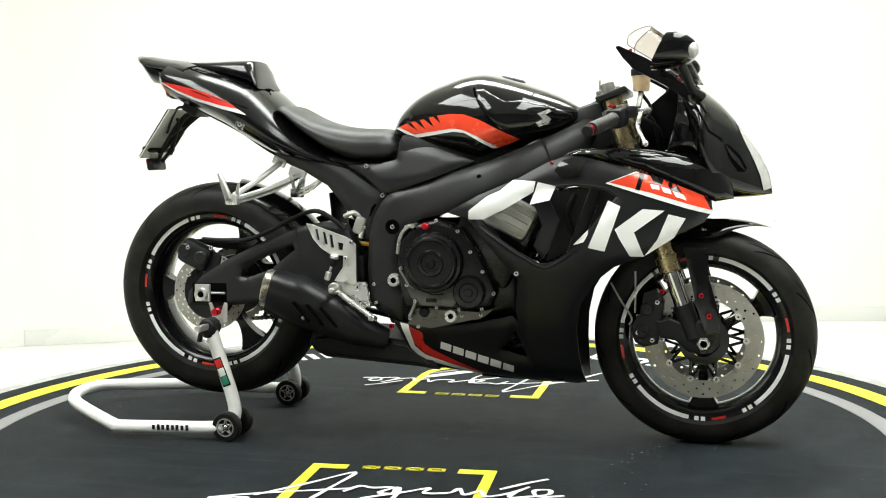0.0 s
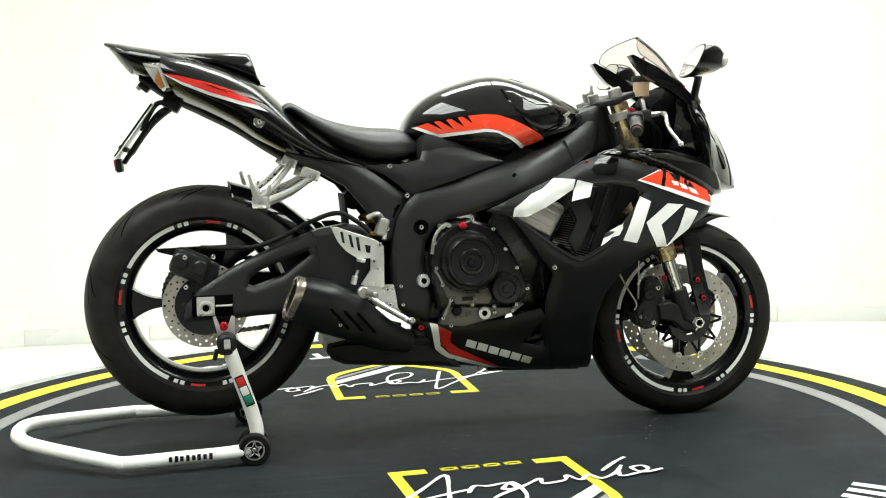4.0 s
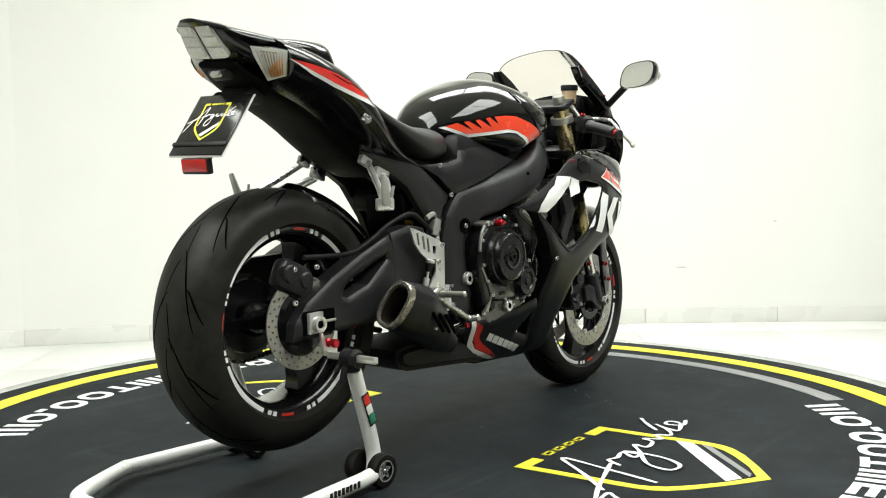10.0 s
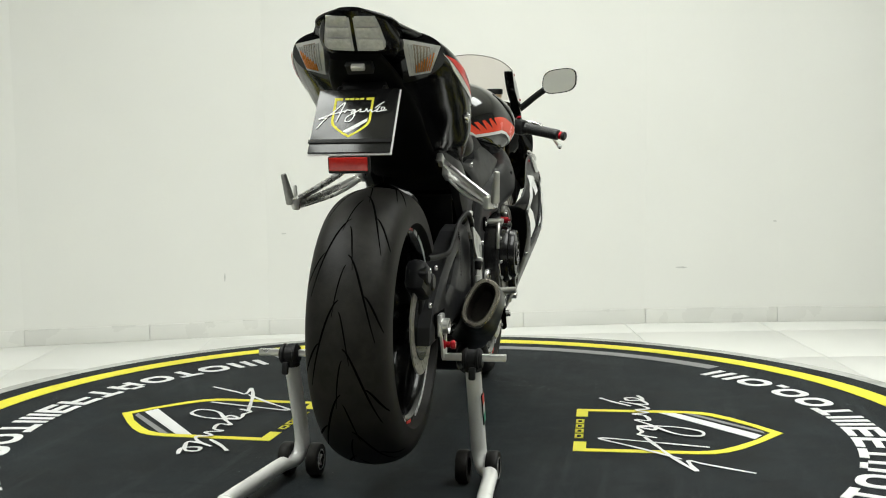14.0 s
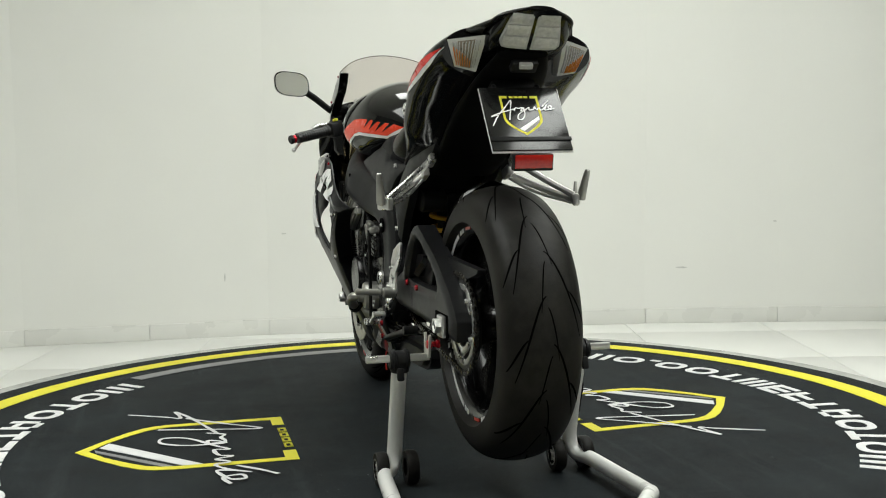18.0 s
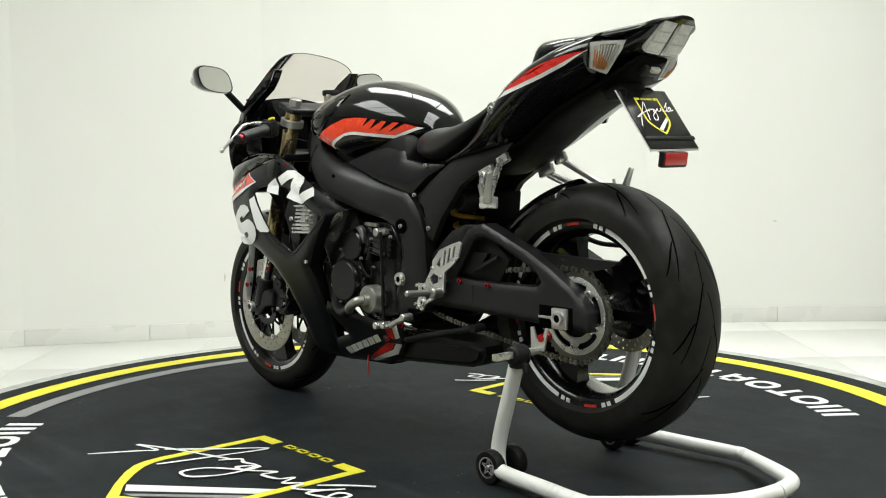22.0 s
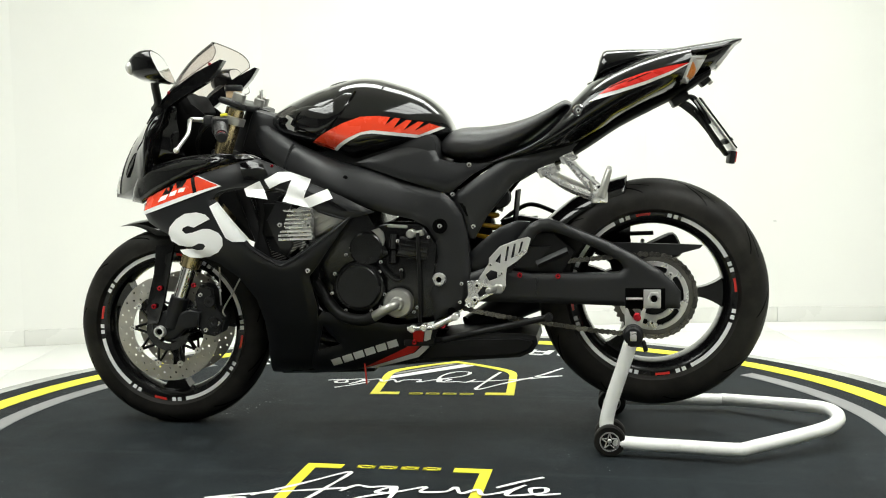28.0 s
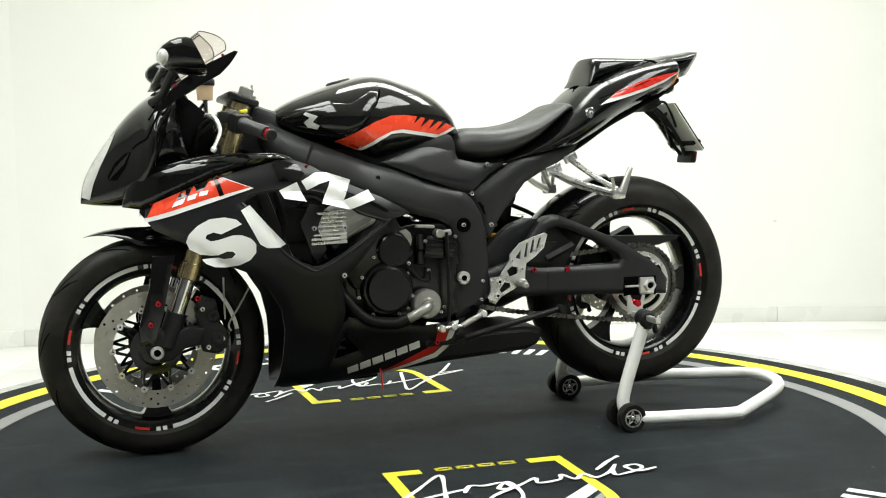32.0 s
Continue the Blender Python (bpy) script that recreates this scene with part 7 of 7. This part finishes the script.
half = [(-0.0079 + 0.0074 * math.cos(radians(a)), 0.0074 * math.sin(radians(a))) for a in range(60, 301, 30)]
lp = sheet(half + [(0.0, -0.0052)] + [(-x, -z) for x, z in half] + [(0.0, 0.0052)], 0.0, 1, 0.0018)
for sx in (-1, 1):
    rod(lp, (sx * 0.0079, -0.006, 0), (sx * 0.0079, 0.0015, 0), 0.0042, seg=8)
for v in lp.verts:
    v.co.y += 0.006
link_mesh = finish(lp, "link", material("chain_steel", (0.11, 0.105, 0.095), 0.26, metal=0.9, per_piece=0.6))
seg_len = [math.dist(a, c) for a, c in zip(chain_pts, chain_pts[1:])]
total = sum(seg_len)
n_links = int(total / 0.0159)
for i in range(n_links):
    d = i * total / n_links
    k = 0
    while d > seg_len[k]:
        d -= seg_len[k]
        k += 1
    (x0, z0), (x1, z1) = chain_pts[k], chain_pts[k + 1]
    t = d / seg_len[k]
    ang = math.degrees(math.atan2(z1 - z0, x1 - x0))
    share("link", link_mesh, chain, pose(x0 + (x1 - x0) * t, 0.0955 - 0.0032 * (i % 2), z0 + (z1 - z0) * t, 0, -ang))

# rim stripes
def arc_piece(bm, r0, r1, y, a0, a1, side):
    n = max(2, int(abs(a1 - a0) / 3))
    for i in range(n):
        q = []
        for a in (a0 + (a1 - a0) * i / n, a0 + (a1 - a0) * (i + 1) / n):
            q.append([(r * math.cos(radians(a)), side * y, r * math.sin(radians(a))) for r in (r0, r1)])
        v = [bm.verts.new(p) for p in (q[0][0], q[0][1], q[1][1], q[1][0])]
        w = [bm.verts.new((p[0], p[1] - side * 0.001, p[2])) for p in (q[0][0], q[0][1], q[1][1], q[1][0])]
        bm.faces.new(v)
        bm.faces.new(w[::-1])
        for k in range(4):
            bm.faces.new((v[k], w[k], w[(k + 1) % 4], v[(k + 1) % 4]))


for hub, rim, hw, a_off in ((rear_wheel, 0.222, 0.182 * 0.4, 0), (front_wheel, 0.219, 0.12 * 0.4, 18)):
    for s in (-1, 1):
        for k in range(4):
            a = a_off + 90 * k + 20
            b = bmesh.new()
            arc_piece(b, rim - 0.0075, rim + 0.0032, hw + 0.0015, a, a + 42, s)
            for da in (-10, -5.5, 46, 50.5):
                arc_piece(b, rim - 0.0075, rim + 0.0032, hw + 0.0015, a + da, a + da + 3, s)
            part("rim_stripe", b, WHITE, hub, "white dashed rim tape")
            b = bmesh.new()
            arc_piece(b, rim - 0.005, rim + 0.0015, hw + 0.0015, a + 58, a + 68, s)
            part("rim_stripe", b, RED, hub, "red rim tape")
# tread grooves: near-black strips on the tyre put the groove shade into colour
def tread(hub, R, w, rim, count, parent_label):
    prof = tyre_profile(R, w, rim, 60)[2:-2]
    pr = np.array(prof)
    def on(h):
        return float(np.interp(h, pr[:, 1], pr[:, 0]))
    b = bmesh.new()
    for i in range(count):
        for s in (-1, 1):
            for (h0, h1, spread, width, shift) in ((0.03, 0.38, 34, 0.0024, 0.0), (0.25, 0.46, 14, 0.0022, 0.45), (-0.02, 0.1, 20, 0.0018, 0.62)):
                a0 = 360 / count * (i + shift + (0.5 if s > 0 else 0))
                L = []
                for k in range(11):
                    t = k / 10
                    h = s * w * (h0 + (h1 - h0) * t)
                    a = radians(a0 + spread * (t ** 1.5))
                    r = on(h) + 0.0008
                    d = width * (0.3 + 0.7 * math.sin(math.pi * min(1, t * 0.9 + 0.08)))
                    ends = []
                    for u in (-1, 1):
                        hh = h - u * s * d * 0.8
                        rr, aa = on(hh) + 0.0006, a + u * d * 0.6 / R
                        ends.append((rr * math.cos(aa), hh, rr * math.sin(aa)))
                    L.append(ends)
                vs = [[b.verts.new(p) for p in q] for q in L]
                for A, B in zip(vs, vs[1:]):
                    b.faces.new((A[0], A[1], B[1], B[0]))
    part("tread_groove_shade", b, GROOVESHADE, hub, parent_label)["kind"] = "stuff"


tread(rear_wheel, R_REAR, 0.182, 0.222, 10, "near-black curved strips, the painted shade of tread grooves")
tread(front_wheel, R_FRONT, 0.12, 0.219, 11, "near-black curved strips, the painted shade of tread grooves")

# red towing strap under the belly
b = bmesh.new()
tube(b, [(0.175, 0.1, 0.205), (0.17, 0.108, 0.18), (0.168, 0.106, 0.142)], 0.0024, 8)
part("red_tag", b, RED, bike, "small hanging red tag")

# ---- paddock stand ----
paddock = tagged(new("paddock_stand"), "white tubular rear paddock stand with black rubber wheels", "paddock stand")
for s in (-1, 1):
    b = bmesh.new()
    tube(b, [(-0.572, s * 0.222, 0.30), (-0.55, s * 0.222, 0.23), (-0.518, s * 0.222, 0.13), (-0.507, s * 0.224, 0.075), (-0.52, s * 0.235, 0.043), (-0.56, s * 0.258, 0.036), (-0.7, s * 0.272, 0.034), (-0.83, s * 0.283, 0.033), (-0.87, s * 0.27, 0.036), (-1.06, s * 0.14, 0.054), (-1.115, s * 0.07, 0.062), (-1.128, 0, 0.064)], 0.0185, 18, 8)
    part("tube", b, STANDWHITE, paddock, "white painted steel tube")
    for side in (-1, 1):
        c = Vector((-0.516, s * 0.222 + side * 0.036, 0.041))
        b = bmesh.new()
        turn(b, [(0.022, -0.014), (0.038, -0.014), (0.041, -0.009), (0.041, 0.009), (0.038, 0.014), (0.022, 0.014)], Matrix.Translation(c) @ ALONG_Y, 40, True)
        wh = part("wheel", b, RUBBER, paddock, "black rubber wheel with star hub")
        b = bmesh.new()
        turn(b, [(0, 0.006), (0.023, 0.006), (0.023, -0.006), (0, -0.006)], Matrix.Translation(c) @ ALONG_Y, 32)
        part("hub", b, PLASTIC, wh, "black hub")
        b = bmesh.new()
        sd = 1 if side > 0 else -1
        for k in range(5):
            a = radians(72 * k + 18)
            p, q = c + Vector((0.022 * math.cos(a), sd * 0.009, 0.022 * math.sin(a))), c + Vector((0.022 * math.cos(a + radians(144)), sd * 0.009, 0.022 * math.sin(a + radians(144))))
            rod(b, p, p.lerp(q, 0.36), 0.0019, seg=6)
            rod(b, q, q.lerp(p, 0.36), 0.0019, seg=6)
        rod(b, c, c + Vector((0, sd * 0.013, 0)), 0.006, seg=12, cap=0.002)
        turn(b, [(0.0225, 0.008), (0.026, 0.008), (0.026, 0.0145), (0.0225, 0.0145)], Matrix.Translation(c) @ Matrix.Rotation(radians(-90 * sd), 4, "X"), 32, True)
        part("star", b, ALU, wh, "silver star spokes")
    b = bmesh.new()
    rod(b, (-0.576, s * 0.2, 0.314), (-0.576, s * 0.246, 0.314), 0.023, seg=20, cap=0.004)
    rod(b, (-0.576, s * 0.222, 0.285), (-0.576, s * 0.222, 0.318), 0.022, seg=20, cap=0.003)
    for k in (-1, 1):
        turn(b, [(0.023, -0.004), (0.026, -0.002), (0.026, 0.002), (0.023, 0.004)], Matrix.Translation((-0.576, s * (0.222 + 0.014 * k), 0.314)) @ ALONG_Y, 20, True)
    box(b, (0.012, 0.016, 0.03), pose(-0.605, s * 0.226, 0.285, 0, 15), 0.004)
    part("clamp", b, PLASTIC, paddock, "black rubber clamp")
    b = bmesh.new()
    box(b, (0.016, 0.15, 0.016), pose(-0.576, s * 0.226, 0.318), 0.002)
    part("arm", b, ALU, paddock, "square bare-metal arm")
    b = sheet([(-0.555, 0.318), (-0.597, 0.318), (-0.61, 0.372), (-0.602, 0.374), (-0.592, 0.347), (-0.583, 0.342), (-0.572, 0.347), (-0.562, 0.374), (-0.553, 0.372)], 0.158, s, 0.005)
    part("fork", b, ALU, paddock, "bare-metal V fork holding the bobbin")
    if s < 0:
        at = Matrix.Translation((-0.5355, s * 0.2395, 0.19)) @ pose(0, 0, 0, 0, -21)
        b = bmesh.new()
        box(b, (0.024, 0.003, 0.084), at, 0.001)
        sticker = part("flag_sticker", b, PLASTIC, paddock, "black-edged red, white and green sticker")
        for k, mt in enumerate((RED, STANDWHITE, GREEN)):
            b = bmesh.new()
            box(b, (0.019, 0.003, 0.0235), at @ pose(0, s * 0.0008, 0.0255 - 0.0255 * k), 0.0006)
            part("sticker_field", b, mt, sticker)
        b = bmesh.new()
        for k in range(8):
            x = -0.625 - 0.014 * k - 0.0005 * (k % 3)
            y = -0.2655 - (0.625 - 0.14 - 0.014 * k) * 0.0
            yy = -(0.262 + (0.0 - x - 0.56) * 0.085) - 0.0178
            box(b, (0.0085, 0.001, 0.016 - 0.003 * (k % 2)), pose(x, yy, 0.038), 0.0)
        part("name_bar", b, PLASTIC, paddock, "row of short black bars")

# ---- print on the mat ----
def floor_strokes(parent, m, w):
    part("shield_print", shield(bmesh.new(), m, w), YELLOWMAT, parent, "yellow shield outline")
    b = bmesh.new()
    for k, st in enumerate(SWOOSH):
        ribbon(b, [(x * w, y * w) for x, y in st], 0.027 * w, m @ pose(0, 0, 0.0006 + 0.0011 * k))
    part("swoosh_print", b, WHITEMAT, parent, "white swoosh strokes")
    for q, mt in (([(0.44, 0.09), (0.44, -0.015), (-0.06, -0.475), (-0.15, -0.425)], WHITEMAT), ([(0.44, -0.06), (0.43, -0.125), (0.04, -0.49), (-0.02, -0.5)], GREYMAT)):
        b = bmesh.new()
        prism(b, [(x * w, y * w) for x, y in q], m)
        part("shield_bar", b, mt, parent, "slanted bar in the shield")
    b = bmesh.new()
    for k in range(4):
        x = (-0.22 + 0.118 * k) * w
        ring_o = [(x, 0.552 * w), (x + 0.095 * w, 0.552 * w), (x + 0.095 * w, 0.603 * w), (x, 0.603 * w)]
        t = 0.014 * w
        for q in ([ring_o[0], ring_o[1], (ring_o[1][0], ring_o[1][1] + t), (ring_o[0][0], ring_o[0][1] + t)], [(x, 0.603 * w - t), (x + 0.095 * w, 0.603 * w - t), ring_o[2], ring_o[3]],
                  [ring_o[0], (x + t * 1.4, 0.552 * w), (x + t * 1.4, 0.603 * w), ring_o[3]], [(x + 0.095 * w - t * 1.4, 0.552 * w), ring_o[1], ring_o[2], (x + 0.095 * w - t * 1.4, 0.603 * w)]):
            prism(b, q, m)
    part("small_marks", b, YELLOWMAT, parent, "four small yellow marks")


for cx, cy, turned in ((0.058, -0.70, 3.6), (0.009, 0.697, 180)):
    floor_strokes(table, Matrix.Translation((cx, cy, 0.0014)) @ Matrix.Rotation(radians(turned), 4, "Z"), 0.476)

# white plain marks round the edge: rings, bars and stems, in two arcs
def oval(bm, r0, r1, a0, a1, line):
    """A flat oval ring lying along the edge, from radius r0 to r1 and from angle a0 to a1."""
    n, rm, am = 28, (r0 + r1) / 2, (a0 + a1) / 2
    hr, ha = (r1 - r0) / 2, (a1 - a0) / 2
    la = math.degrees(line / rm)
    def at(t, dr, da):
        c, s_ = math.cos(t), math.sin(t)
        r = rm + (hr - dr) * math.copysign(abs(c) ** 0.8, c)
        a = radians(am + (ha - da) * math.copysign(abs(s_) ** 0.8, s_))
        return Vector((r * math.cos(a), r * math.sin(a), 0.0015))
    for k in range(n):
        t0, t1 = 2 * math.pi * k / n, 2 * math.pi * (k + 1) / n
        q = [at(t0, 0, 0), at(t1, 0, 0), at(t1, line, la), at(t0, line, la)]
        prism(bm, [(v.x, v.y) for v in q], Matrix.Translation((0, 0, 0.0015)), 0.0013)


R0, R1 = 1.163, 1.27
MARKS = "IoToATSHNToo.oI"[::-1]
WIDTHS = {"I": 1.3, "o": 1.15, "T": 0.95, "A": 1.1, "S": 1.0, "H": 1.0, "N": 1.1, ".": 0.4}
for base in (-85, 87.5):
    tot = sum(WIDTHS[c] for c in MARKS)
    a = base + 43.5
    for c in MARKS:
        span = WIDTHS[c] / tot * 87.0
        a1, a0 = a - span * 0.08, a - span * 0.92
        d = a1 - a0
        b = bmesh.new()
        if c == ".":
            arc_band(b, R1 - 0.024, R1, a0, a1)
        elif c == "o":
            oval(b, R0, R1, a0, a1, 0.024)
        elif c == "I":
            for f in (0.0, 0.4, 0.8):
                arc_band(b, R0, R1, a0 + d * f, a0 + d * (f + 0.2), n=2)
        elif c == "N":
            for f in (0.0, 0.39, 0.78):
                arc_band(b, R0, R1, a0 + d * f, a0 + d * (f + 0.22), n=2)
        elif c == "T":
            arc_band(b, R0, R0 + 0.024, a0, a1, n=3)
            arc_band(b, R0 + 0.0245, R1, a0 + d * 0.37, a0 + d * 0.63, n=1)
        elif c == "A":
            for f in (0.06, 0.7):
                arc_band(b, R0 + 0.02, R1, a0 + d * f, a0 + d * (f + 0.24), n=1)
            arc_band(b, R0, R0 + 0.0195, a0 + d * 0.25, a0 + d * 0.75, n=2)
            arc_band(b, R1 - 0.045, R1 - 0.024, a0 + d * 0.31, a0 + d * 0.69, n=2)
        elif c == "S":
            arc_band(b, R0, R1, a1 - d * 0.27, a1, n=1)
            arc_band(b, R0, R0 + 0.024, a0, a1 - d * 0.28, n=2)
            arc_band(b, R0 + 0.05, R0 + 0.072, a0, a1 - d * 0.28, n=2)
        else:
            arc_band(b, R0, R1, a1 - d * 0.27, a1, n=1)
            for r in (R0, R0 + 0.043, R1 - 0.023):
                arc_band(b, r, r + 0.023, a0, a1 - d * 0.28, n=2)
        part("printed_mark", b, WHITEMAT, table, "white printed mark")
        a -= span


# ---- motion ----
def spin(t):
    return pose(0, 0, 0, 0, 0, -15.24 + 6.6032 * t)


def motions():
    for thing, base in ((table, Matrix()), (bike, pose(0, -0.0125, 0, 0, 0, 0.85)), (paddock, pose(0, -0.009, 0))):
        walk(thing, [(t, spin(t) @ base) for t in range(33)])


motions()
